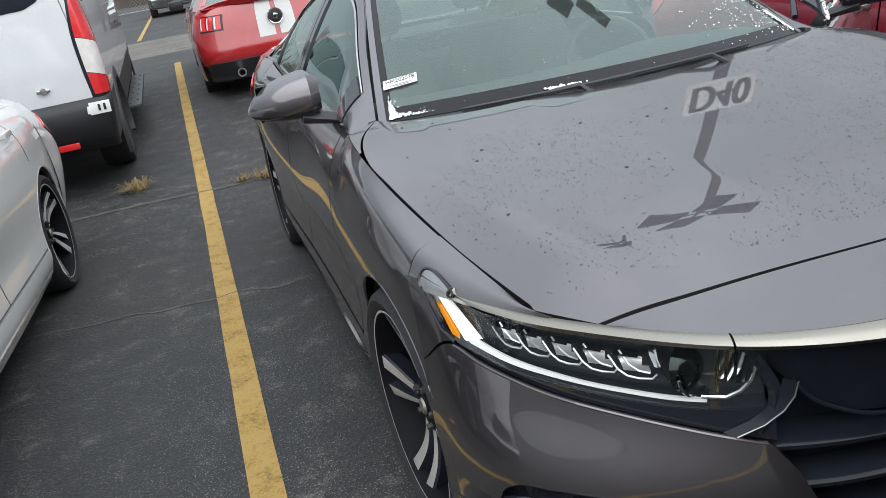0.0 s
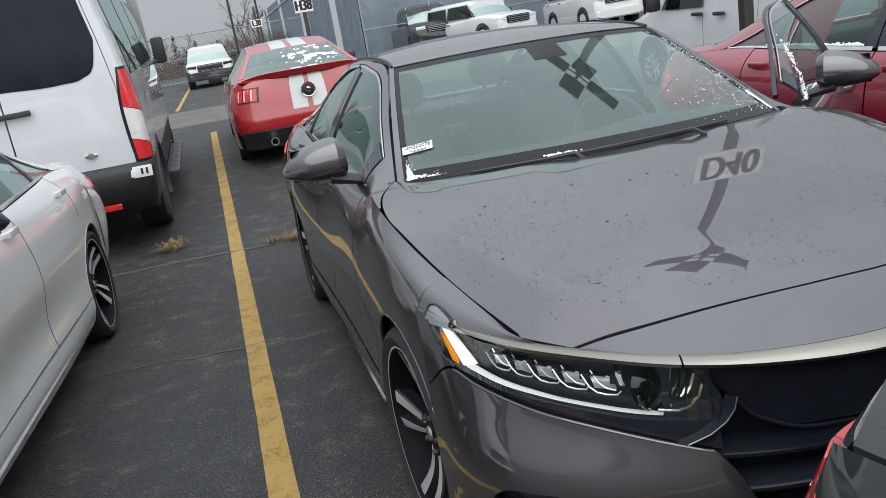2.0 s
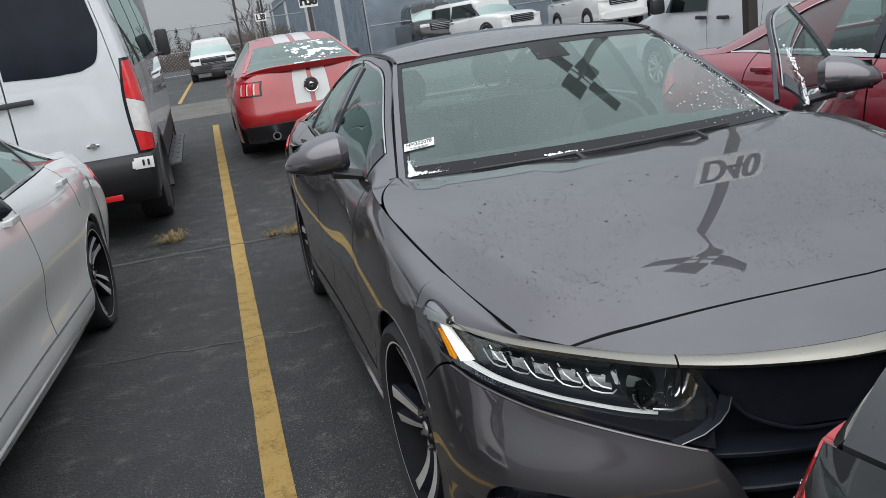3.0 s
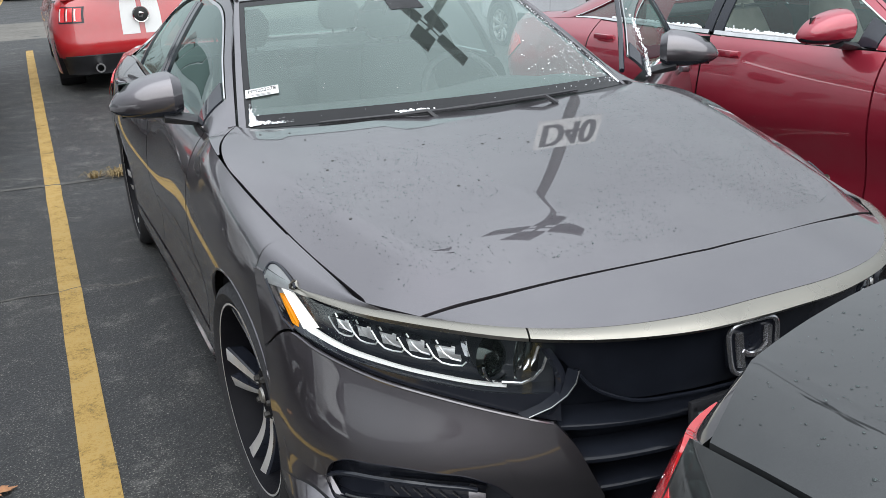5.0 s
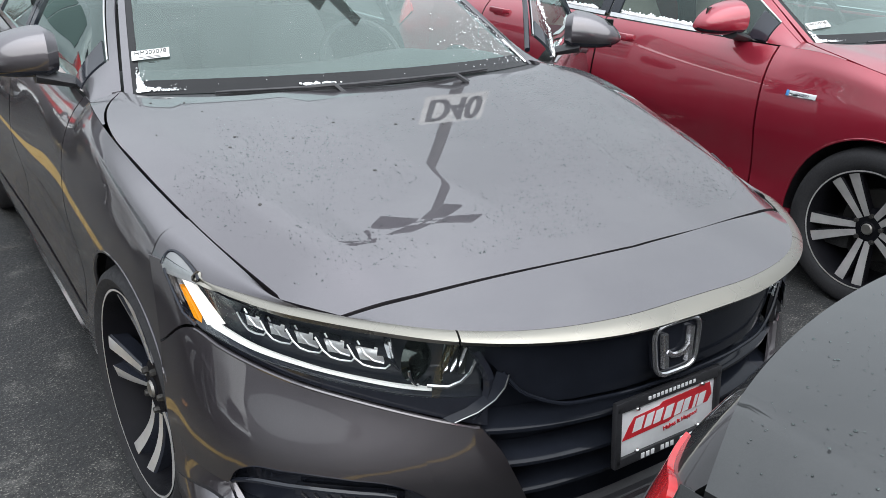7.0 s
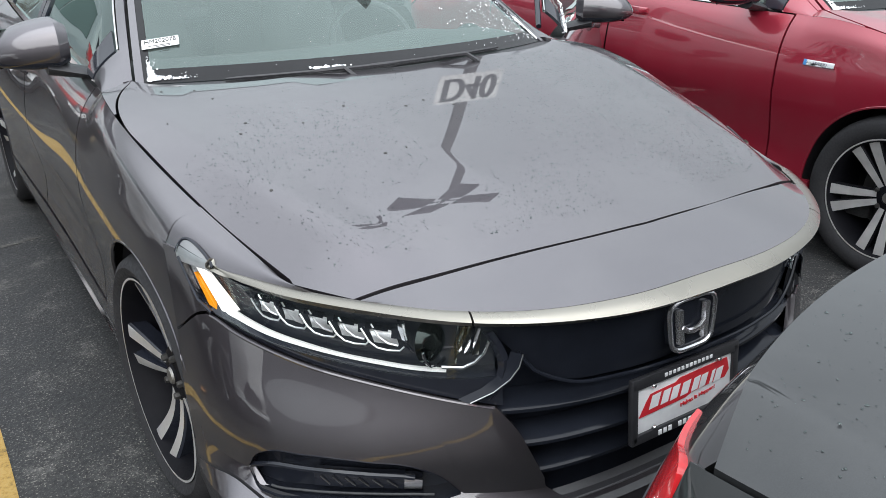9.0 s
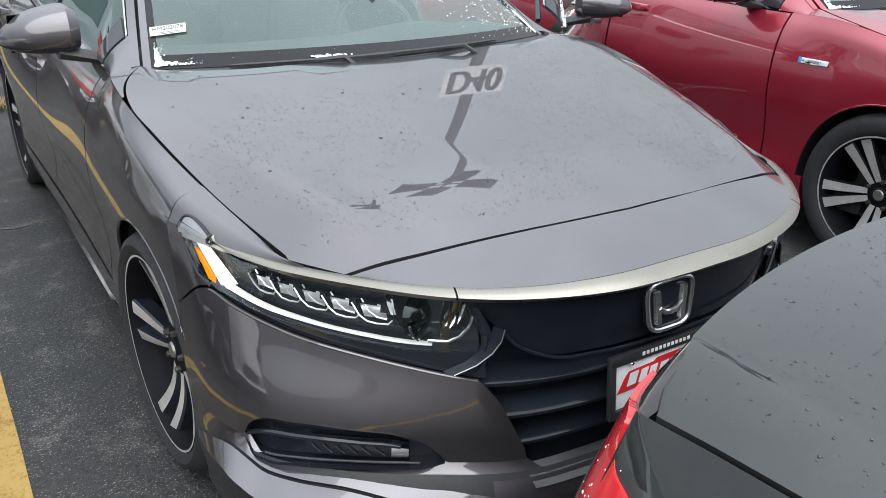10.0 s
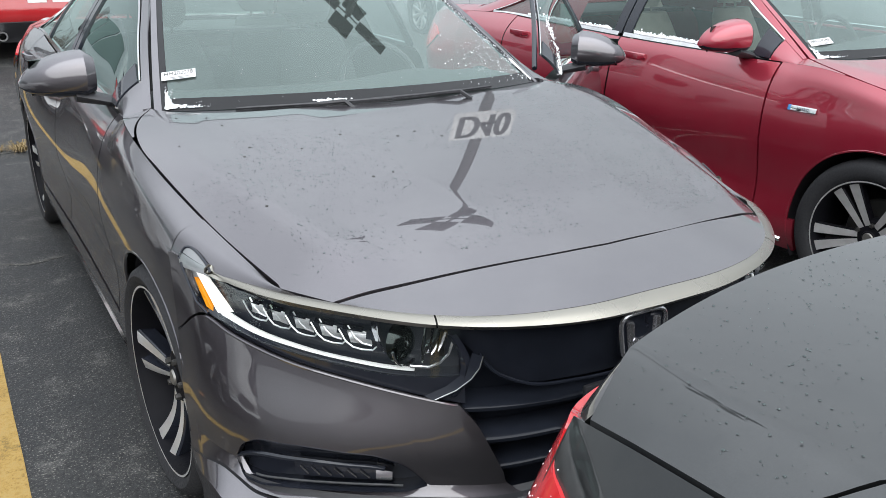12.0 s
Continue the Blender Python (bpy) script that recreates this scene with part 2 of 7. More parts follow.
class Shell:
    """Gathers sheets, tubes, lathes and boxes into one mesh."""

    def __init__(self):
        self.v, self.f, self.m, self.smooth = [], [], [], []

    def add(self, verts, faces, mat=0, smooth=True):
        o = len(self.v)
        self.v += [tuple(p) for p in verts]
        for f in faces:
            self.f.append([i + o for i in f])
            self.m.append(mat)
            self.smooth.append(smooth)

    def grid(self, P, mat=0, closed_u=False, keep=None, smooth=True):
        nu, nv = len(P), len(P[0])
        fs = []
        for i in range(nu if closed_u else nu - 1):
            for j in range(nv - 1):
                a, b = i, (i + 1) % nu
                if keep is None or keep(i, j):
                    fs.append((a * nv + j, b * nv + j, b * nv + j + 1, a * nv + j + 1))
        self.add([p for row in P for p in row], fs, mat, smooth)

    def panel(self, f, us, vs, mat=0, lip=0.014, out=0.0, lips="abcd", cut=None, down=False):
        """A sheet f(u, v) with its edges turned inwards by lip and moved outwards by out; cut: (y, z, radius) of a wheel arch."""
        P = np.array([[f(u, v) for v in vs] for u in us], float)
        du, dv = np.gradient(P, axis=0), np.gradient(P, axis=1)
        n = np.cross(du, dv)
        ln = np.linalg.norm(n, axis=2, keepdims=True)
        n = n / np.maximum(ln, 1e-9)
        c = np.stack([np.full(P.shape[:2], AXIS[0]), np.clip(P[..., 1], 0.8, 4.1), np.full(P.shape[:2], AXIS[1])], -1)
        flip = np.sum(n * (P - c)) < 0
        if flip:
            n = -n
        P = P + n * out
        keep = None
        if cut:
            inside = np.zeros(P.shape[:2], bool)
            for yc, zc, r in cut:
                d = np.hypot(P[..., 1] - yc, P[..., 2] - zc)
                inside |= d < r
            full = inside[:-1, :-1] & inside[1:, :-1] & inside[:-1, 1:] & inside[1:, 1:]
            keep = lambda i, j: not full[i, j]
            for yc, zc, r in cut:
                d = np.hypot(P[..., 1] - yc, P[..., 2] - zc)
                w = (d < r) & inside
                k = np.where(w, r / np.maximum(d, 1e-6), 1.0)
                touch = np.zeros_like(inside)
                touch[:-1, :-1] |= ~full
                touch[1:, :-1] |= ~full
                touch[:-1, 1:] |= ~full
                touch[1:, 1:] |= ~full
                k = np.where(touch, k, 1.0)
                P[..., 1] = yc + (P[..., 1] - yc) * k
                P[..., 2] = zc + (P[..., 2] - zc) * k
        fs = []
        nu, nv = P.shape[:2]
        for i in range(nu - 1):
            for j in range(nv - 1):
                if keep is None or keep(i, j):
                    q = (i * nv + j, (i + 1) * nv + j, (i + 1) * nv + j + 1, i * nv + j + 1)
                    fs.append(q[::-1] if flip else q)
        self.add(P.reshape(-1, 3), fs, mat)
        if lip:
            rims = {"a": (P[0], n[0]), "b": (P[-1], n[-1]), "c": (P[:, 0], n[:, 0]), "d": (P[:, -1], n[:, -1])}
            for key in lips:
                e, en = rims[key]
                if cut:
                    continue
                self.grid([e, e - (np.array((0, 0, 1.0)) if down else en) * lip], mat)
        return P, n

    def tube(self, pts, r, mat=0, n=8, caps=True):
        pts = [Vector(p) for p in pts]
        rs = r if isinstance(r, (list, tuple)) else [r] * len(pts)
        rings = []
        for i, p in enumerate(pts):
            d = (pts[min(i + 1, len(pts) - 1)] - pts[max(i - 1, 0)]).normalized()
            a = d.orthogonal().normalized() if i == 0 else (a - d * a.dot(d)).normalized()
            b = d.cross(a)
            rings.append([p + (a * math.cos(t) + b * math.sin(t)) * rs[i] for t in [2 * math.pi * k / n for k in range(n)]])
        o = [p for ring in rings for p in ring]
        fs = [(i * n + k, i * n + (k + 1) % n, (i + 1) * n + (k + 1) % n, (i + 1) * n + k) for i in range(len(pts) - 1) for k in range(n)]
        if caps:
            fs += [list(range(n))[::-1], [(len(pts) - 1) * n + k for k in range(n)]]
        self.add(o, fs, mat)

    def lathe(self, profile, axis_m, n=48, mat=0, mats=None):
        """profile: (radius, along) pairs turned about local X of axis_m."""
        k = len(profile)
        vs = []
        for i in range(n):
            a = 2 * math.pi * i / n
            for r, h in profile:
                vs.append(axis_m @ Vector((h, r * math.cos(a), r * math.sin(a))))
        for j in range(k - 1):
            fs = [(i * k + j, ((i + 1) % n) * k + j, ((i + 1) % n) * k + j + 1, i * k + j + 1) for i in range(n)]
            if j == 0:
                o = len(self.v)
                self.add(vs, fs, mats[j] if mats else mat)
            else:
                for f in fs:
                    self.f.append([q + o for q in f])
                    self.m.append(mats[j] if mats else mat)
                    self.smooth.append(True)

    def rbox(self, m, size, r=0.01, mat=0):
        """A box with chamfered edges, centred on the pose m."""
        sx, sy, sz = (s / 2 for s in size)
        r = min(r, sx * 0.9, sy * 0.9, sz * 0.9)
        bm = bmesh.new()
        bmesh.ops.create_cube(bm, size=1)
        for v in bm.verts:
            v.co = (v.co.x * 2 * sx, v.co.y * 2 * sy, v.co.z * 2 * sz)
        if r > 0:
            bmesh.ops.bevel(bm, geom=bm.edges[:], offset=r, segments=2, profile=0.6, affect="EDGES")
        bm.verts.index_update()
        self.add([m @ v.co for v in bm.verts], [[v.index for v in f.verts] for f in bm.faces], mat, False)
        bm.free()

    def prism(self, outline, m, depth, mat=0, r=0.0):
        """A flat outline (x, y) given depth along local z of m."""
        n = len(outline)
        a = [m @ Vector((x, y, 0)) for x, y in outline]
        b = [m @ Vector((x, y, depth)) for x, y in outline]
        self.add(a + b, [list(range(n))[::-1], list(range(n, 2 * n))], mat, False)
        for i in range(n):
            j = (i + 1) % n
            self.add([a[i], a[j], b[j], b[i]], [(0, 1, 2, 3)], mat, False)

    def loft(self, rings, mat=0, caps=True):
        n = len(rings[0])
        fs = [(i * n + k, i * n + (k + 1) % n, (i + 1) * n + (k + 1) % n, (i + 1) * n + k) for i in range(len(rings) - 1) for k in range(n)]
        if caps:
            fs += [list(range(n))[::-1], [(len(rings) - 1) * n + k for k in range(n)]]
        self.add([p for ring in rings for p in ring], fs, mat)

    def put(self, name, mats, parent=None, label=""):
        me = bpy.data.meshes.new(name)
        me.from_pydata(self.v, [], self.f)
        mats = mats if isinstance(mats, (list, tuple)) else [mats]
        for q in mats:
            me.materials.append(q)
        me.polygons.foreach_set("material_index", self.m)
        me.polygons.foreach_set("use_smooth", self.smooth)
        bm = bmesh.new()
        bm.from_mesh(me)
        bmesh.ops.remove_doubles(bm, verts=bm.verts, dist=2e-5)
        bm.to_mesh(me)
        bm.free()
        me.set_sharp_from_angle(angle=radians(38))
        me.update()
        ob = new(name, me)
        if parent:
            ob.parent = parent
        if label:
            ob["label"] = label
        return ob


def thing(name, m, label, category, group="", kind=""):
    e = new(name)
    e.empty_display_size = 0.1
    e.matrix_basis = m
    return tagged(e, label, category, group, kind)


# ---- the sedan's form: x across, y from the nose to the tail, z up ----
HUB_F, HUB_R, HUB_Z, ARCH = 0.965, 3.795, 0.335, 0.375
PLANS = (
    (0.18, spline((0, 0, .06), (.125, .2, .065), (.25, .38, .095), (.375, .54, .17), (.5, .68, .26), (.625, .775, .35), (.75, .835, .44), (.875, .87, .53), (1, .89, .63))),
    (0.34, spline((0, 0, 0), (.125, .2, .006), (.25, .38, .035), (.375, .54, .122), (.5, .68, .218), (.625, .785, .318), (.75, .85, .42), (.875, .885, .52), (1, .905, .64))),
    (0.47, spline((0, 0, -.02), (.125, .2, -.010), (.25, .38, .026), (.375, .545, .108), (.5, .685, .203), (.625, .792, .308), (.75, .858, .415), (.875, .894, .525), (1, .911, .65))),
    (0.62, spline((0, 0, -.012), (.125, .2, -.002), (.25, .38, .046), (.375, .535, .130), (.5, .662, .232), (.625, .762, .342), (.75, .835, .448), (.875, .880, .56), (1, .904, .675))),
    (0.80, spline((0, 0, 0), (.125, .2, .004), (.25, .38, .045), (.375, .52, .125), (.5, .64, .245), (.625, .735, .375), (.75, .804, .50), (.875, .864, .62), (1, .899, .72))),
)


def forward(row, d):
    """A plan moved outwards by d, less towards the wheel."""
    def f(s):
        x, y = row(s)
        e = d * (1 - s ** 4)
        return (x + e * math.sin(1.35 * s), y - e * math.cos(1.35 * s))
    return f


PLANS = ((0.18, forward(PLANS[0][1], .045)), (0.262, forward(PLANS[1][1], .038)), (0.300, forward(PLANS[1][1], .026))) + PLANS[1:]


def nose(s, z):
    x, y = spline(*[(h,) + p(abs(s)) for h, p in PLANS])(z)
    return (math.copysign(x, s), y, z)


HOOD_FF = spline((0, .171), (.22, .179), (.57, .216), (.72, .240), (.9, .277))


def HOOD_F(a):
    return HOOD_FF(a) if a < .9 else .277 + (a - .9) * 1.18


HOOD_R = spline((0, 1.218), (.5, 1.280), (.8, 1.38), (1, 1.45))


def smooth_curve(*knots, degree=4):
    """One polynomial through the knots in the least-squares sense, for panels that mirror the sky."""
    c = np.polyfit([k[0] for k in knots], [k[1] for k in knots], degree)
    return lambda t: float(np.polyval(c, t))


def smooth_rail(*knots):
    fx, fz = smooth_curve(*[(k[0], k[1]) for k in knots], degree=5), smooth_curve(*[(k[0], k[2]) for k in knots], degree=5)
    return lambda t: (fx(t), fz(t))


HOOD_C = smooth_curve((.10, .815), (.16, .841), (.35, .888), (.6, .936), (.93, .984), (1.2, 1.014), (1.45, 1.034))
HOOD_T = smooth_curve((.15, .737), (.302, .775), (.443, .791), (.705, .863), (.988, .941), (1.25, .989), (1.45, .996))
HOOD_X = smooth_curve((.15, .72), (.443, .750), (.705, .804), (.988, .850), (1.25, .862), (1.45, .838))
CREASE = smooth_curve((.2, .215), (.36, .23), (.58, .26), (.8, .295), (.98, .335), (1.25, .37), degree=2)
RIDGE = smooth_curve((.15, .525), (.26, .553), (.52, .623), (.79, .691), (1.29, .726), degree=3)
HOOD_MID = .03


def hood_z(x, y):
    """A slightly domed middle between two sharp creases, a shallow flute outside each, a soft ridge, and a flank that falls to the fender."""
    full = HOOD_C(y) - HOOD_T(y)
    d, c, o, w = abs(x) - math.copysign(1, x) * HOOD_MID * max(0, 1 - abs(x) / .5), CREASE(y), RIDGE(y), HOOD_X(y)
    d = max(d, 0)
    f, gap = full / .085, o - c
    bend = [(0, 0), (c, .006 * f), (c + .004, .034 + .040 * f), (c + .78 * gap, .036 + .045 * f), (c + .83 * gap, .0), (o, .02 * f)]
    fall = sum((b[0] - a[0]) * (a[1] + b[1]) / 2 for a, b in zip(bend, bend[1:]))
    r = .05
    steep = (full - fall - .015 * f * r) / (w - o - r / 2)
    bend += [(o + r, steep), (w + .2, steep)]
    z = HOOD_C(y)
    for (d0, s0), (d1, s1) in zip(bend, bend[1:]):
        e = min(d, d1) - d0
        if e <= 0:
            break
        z -= e * (s0 + (s1 - s0) * e / (d1 - d0) / 2)
    # the folds run out towards the nose
    fade = min(1, max(0, (y - .20) / .22))
    fade = fade * fade * (3 - 2 * fade)
    plain = HOOD_C(y) - full * (abs(x) / w) ** 2.4
    return plain + (z - plain) * fade


HOOD_EDGE = spline((.443, .7435), (.705, .8005), (.988, .8455), (1.10, .857), (1.20, .850), (1.30, .825), (1.38, .791), (1.45, .752), (1.53, .728))


def hood(u, v):
    a = abs(u)
    yf = HOOD_F(a)
    y = yf + (HOOD_R(a) - yf) * v
    w, c, o = HOOD_EDGE(max(y, .41)), CREASE(y), RIDGE(y)
    k = math.copysign(HOOD_MID, u)
    c = (c + k) / (1 + k / .5)
    x = c * a / .25 if a < .25 else c + (o - c) * (a - .25) / .5 if a < .75 else o + (w - o) * (a - .75) / .25
    x = math.copysign(x, u)
    return (x, y, hood_z(x, y))


RAIL_TT = spline((.40, .765, .811), (.65, .819, .883), (.95, .858, .951), (1.25, .862, .989), (1.45, .838, .996), (1.7, .828, .997), (2.5, .828, 1.01), (3.3, .805, 1.035), (3.8, .785, 1.050), (4.1, .787, 1.040), (4.4, .772, 1.030), (4.6, .763, 1.008), (4.72, .748, .984), (4.9, .70, .95))


def RAIL_T(y):
    return (HOOD_X(y), HOOD_T(y)) if y < 1.45 else RAIL_TT(y)


RAIL_A = smooth_rail((.60, .872, .785), (.72, .896, .805), (.95, .914, .836), (1.4, .900, .885), (2.0, .886, .905), (3.0, .892, .925), (3.7, .885, .95), (4.2, .86, .955), (4.55, .815, .935), (4.75, .765, .92))
RAIL_B = smooth_rail((.60, .89, .66), (.72, .907, .68), (.95, .930, .71), (1.4, .921, .69), (2.0, .925, .68), (3.0, .928, .70), (3.7, .93, .74), (4.2, .905, .75), (4.55, .85, .75), (4.75, .80, .75))
RAIL_C = smooth_rail((.60, .90, .50), (.95, .920, .46), (1.4, .891, .45), (2.0, .895, .44), (3.0, .901, .45), (3.78, .925, .48), (4.2, .905, .50), (4.55, .85, .5), (4.75, .80, .5))
RAIL_D = smooth_rail((.60, .89, .27), (1.4, .905, .26), (3.2, .915, .26), (4.2, .89, .28), (4.75, .79, .28))
RAIL_E = spline((.60, .87, .18), (1.4, .87, .17), (3.2, .88, .17), (4.2, .86, .19), (4.75, .76, .19))


def side(y, h, k=1):
    t, a = RAIL_T(y), RAIL_A(y)
    # the shoulder: broad and rounded over the front wheel, slimmer along the doors
    b = .007 + .013 * max(0, 1 - max(0, y - .75) / .8)
    x, z = spline((0,) + t, (.1, (t[0] + a[0]) / 2 + b * .75, (t[1] + a[1]) / 2 + b * .66), (.2,) + a, (.45,) + RAIL_B(y), (.7,) + RAIL_C(y), (.88,) + RAIL_D(y), (1,) + RAIL_E(y))(h)
    return (k * x, y, z)


# roof line: edge (x, y, z) and middle (y, z) along v: 0 cowl, 1 roof front, 2 roof rear, 3 foot of the rear window
TOP_E = spline((0, .745, 1.44, 1.0), (.5, .66, 1.77, 1.20), (1, .575, 2.07, 1.365), (1.3, .565, 2.35, 1.398), (1.6, .56, 2.75, 1.405), (2, .55, 3.25, 1.365), (2.5, .575, 3.72, 1.235), (3, .63, 4.16, 1.085))
TOP_M = spline((0, 1.22, 1.02), (.5, 1.56, 1.215), (1, 1.92, 1.387), (1.3, 2.25, 1.435), (1.6, 2.75, 1.452), (2, 3.36, 1.42), (2.5, 3.85, 1.255), (3, 4.30, 1.074))


SCREEN = [smooth_curve(*k, degree=2) for k in (((0, .745), (.5, .662), (1, .575)), ((0, 1.44), (.5, 1.765), (1, 2.07)), ((0, 1.0), (.5, 1.193), (1, 1.365)), ((0, 1.22), (.5, 1.575), (1, 1.92)), ((0, 1.02), (.5, 1.212), (1, 1.387)))]


def top(s, v):
    if v <= 1:
        ex, ey, ez, my, mz = (f(v) for f in SCREEN)
    else:
        ex, ey, ez = TOP_E(v)
        my, mz = TOP_M(v)
    a = abs(s)
    return (s * ex, my + (ey - my) * a ** 2, mz + (ez - mz) * a ** 2)


RAIL_R = spline((1.45, .752, 1.0), (1.77, .672, 1.20), (2.07, .588, 1.360), (2.35, .578, 1.392), (2.75, .573, 1.398), (3.25, .563, 1.358), (3.72, .588, 1.228), (4.16, .642, 1.082))


def upper(y, h, k=1):
    """The side above the belt: h 0 at the belt, 1 at the roof rail."""
    bx, bz = RAIL_T(y)
    rx, rz = RAIL_R(y)
    bow = 0.02 * 4 * h * (1 - h)
    return (k * (bx + (rx - bx) * h + bow), y, bz + (rz - bz) * h)


def tail(s, z):
    a = abs(s)
    c = [(.22, spline((0, 0, 4.80), (.25, .4, 4.78), (.5, .66, 4.68), (.75, .80, 4.48), (1, .86, 4.22))),
         (.45, spline((0, 0, 4.88), (.25, .42, 4.86), (.5, .71, 4.78), (.75, .86, 4.56), (1, .905, 4.20))),
         (.75, spline((0, 0, 4.87), (.25, .43, 4.865), (.5, .742, 4.808), (.75, .882, 4.61), (1, .905, 4.20))),
         (.93, spline((0, 0, 4.885), (.25, .42, 4.865), (.5, .705, 4.775), (.75, .815, 4.61), (1, .866, 4.20))),
         (1.03, spline((0, 0, 4.86), (.25, .42, 4.835), (.5, .655, 4.76), (.75, .748, 4.62), (.87, .777, 4.42), (1, .79, 4.20)))]
    x, y = spline(*[(h,) + p(a) for h, p in c])(z)
    return (math.copysign(x, s), y, z)


DECK_M = smooth_curve((0, 4.31), (.5, 4.60), (1, 4.865), degree=2)
DECK_Z = smooth_curve((0, 1.072), (.4, 1.062), (.8, 1.049), (1, 1.042), degree=2)


def deck(s, v):
    """Rear shelf and trunk lid, from the rear window (v 0) to the lip (v 1)."""
    a = abs(s)
    ye = 4.14 + .55 * v
    xe, ze = RAIL_T(ye)
    y = DECK_M(v) + (ye - DECK_M(v)) * a ** 2.1
    # a flat top with an outer facet that falls away beyond a crease
    fold = .875
    drop = max(0, (a - fold) / (1 - fold))
    z = DECK_Z(v) - .012 + .014 * min(1, a / fold) ** 2.2 + (ze - .002 - DECK_Z(v)) * drop
    return (s * xe, y, z)


def lid_v(s):
    """Where the trunk lid begins: a straight cut just behind the rear window with rounded corners."""
    a = abs(s)
    return (4.343 + .105 * a ** 5 + .015 * a ** 20 - 4.31 + .17 * a ** 2.1) / .56


def bar(q, w):
    """The bright bar: its lower edge stands forward, so that its face looks up."""
    a = abs(q)
    t = nose(q, .789)
    lo = nose(q, CH_LO(a))
    k = max(0, min(1, (.83 - a) / .2))
    f = 1 - w
    x = t[0] + (lo[0] - t[0]) * f
    y = t[1] + (lo[1] - .036 * k * (1 - .45 * a) - t[1]) * f
    z = t[2] + (lo[2] + .016 * k - t[2]) * f + .003 * math.sin(math.pi * f)
    return (x + math.copysign(.020 * k * a * f, q), y, z)


BT = spline((.29, .574), (.314, .579), (.355, .59), (.42, .607), (.5, .624), (.6, .640), (.7, .660), (.77, .674), (.84, .690), (1, .613))
LENS_LO = spline((.30, .650), (.36, .645), (.42, .646), (.5, .654), (.6, .664), (.7, .676), (.77, .690), (.84, .704), (.90, .745), (.935, .80))
CH_LO = spline((0, .750), (.12, .752), (.25, .759), (.37, .763), (.5, .768), (.7, .772), (.78, .780), (.83, .797))
FOG_T = spline((.36, .375), (.39, .425), (.43, .455), (.5, .465), (.61, .465), (.70, .448), (.745, .41), (.765, .375))
FOG_B = spline((.36, .375), (.39, .360), (.43, .356), (.5, .352), (.62, .341), (.70, .334), (.745, .345), (.765, .375))
GRILL_S = spline((.18, .16), (.33, .195), (.346, .22), (.41, .247), (.49, .274), (.53, .287), (.58, .314))
LIP = spline((0, .212), (.2, .225), (.29, .248), (.41, .288), (.5, .310), (.62, .314), (.70, .316), (.75, .326), (.80, .333), (1, .30))


BRAKE_IRON = basic("brake_iron", (0.06, 0.058, 0.055), 0.5, 0.6)


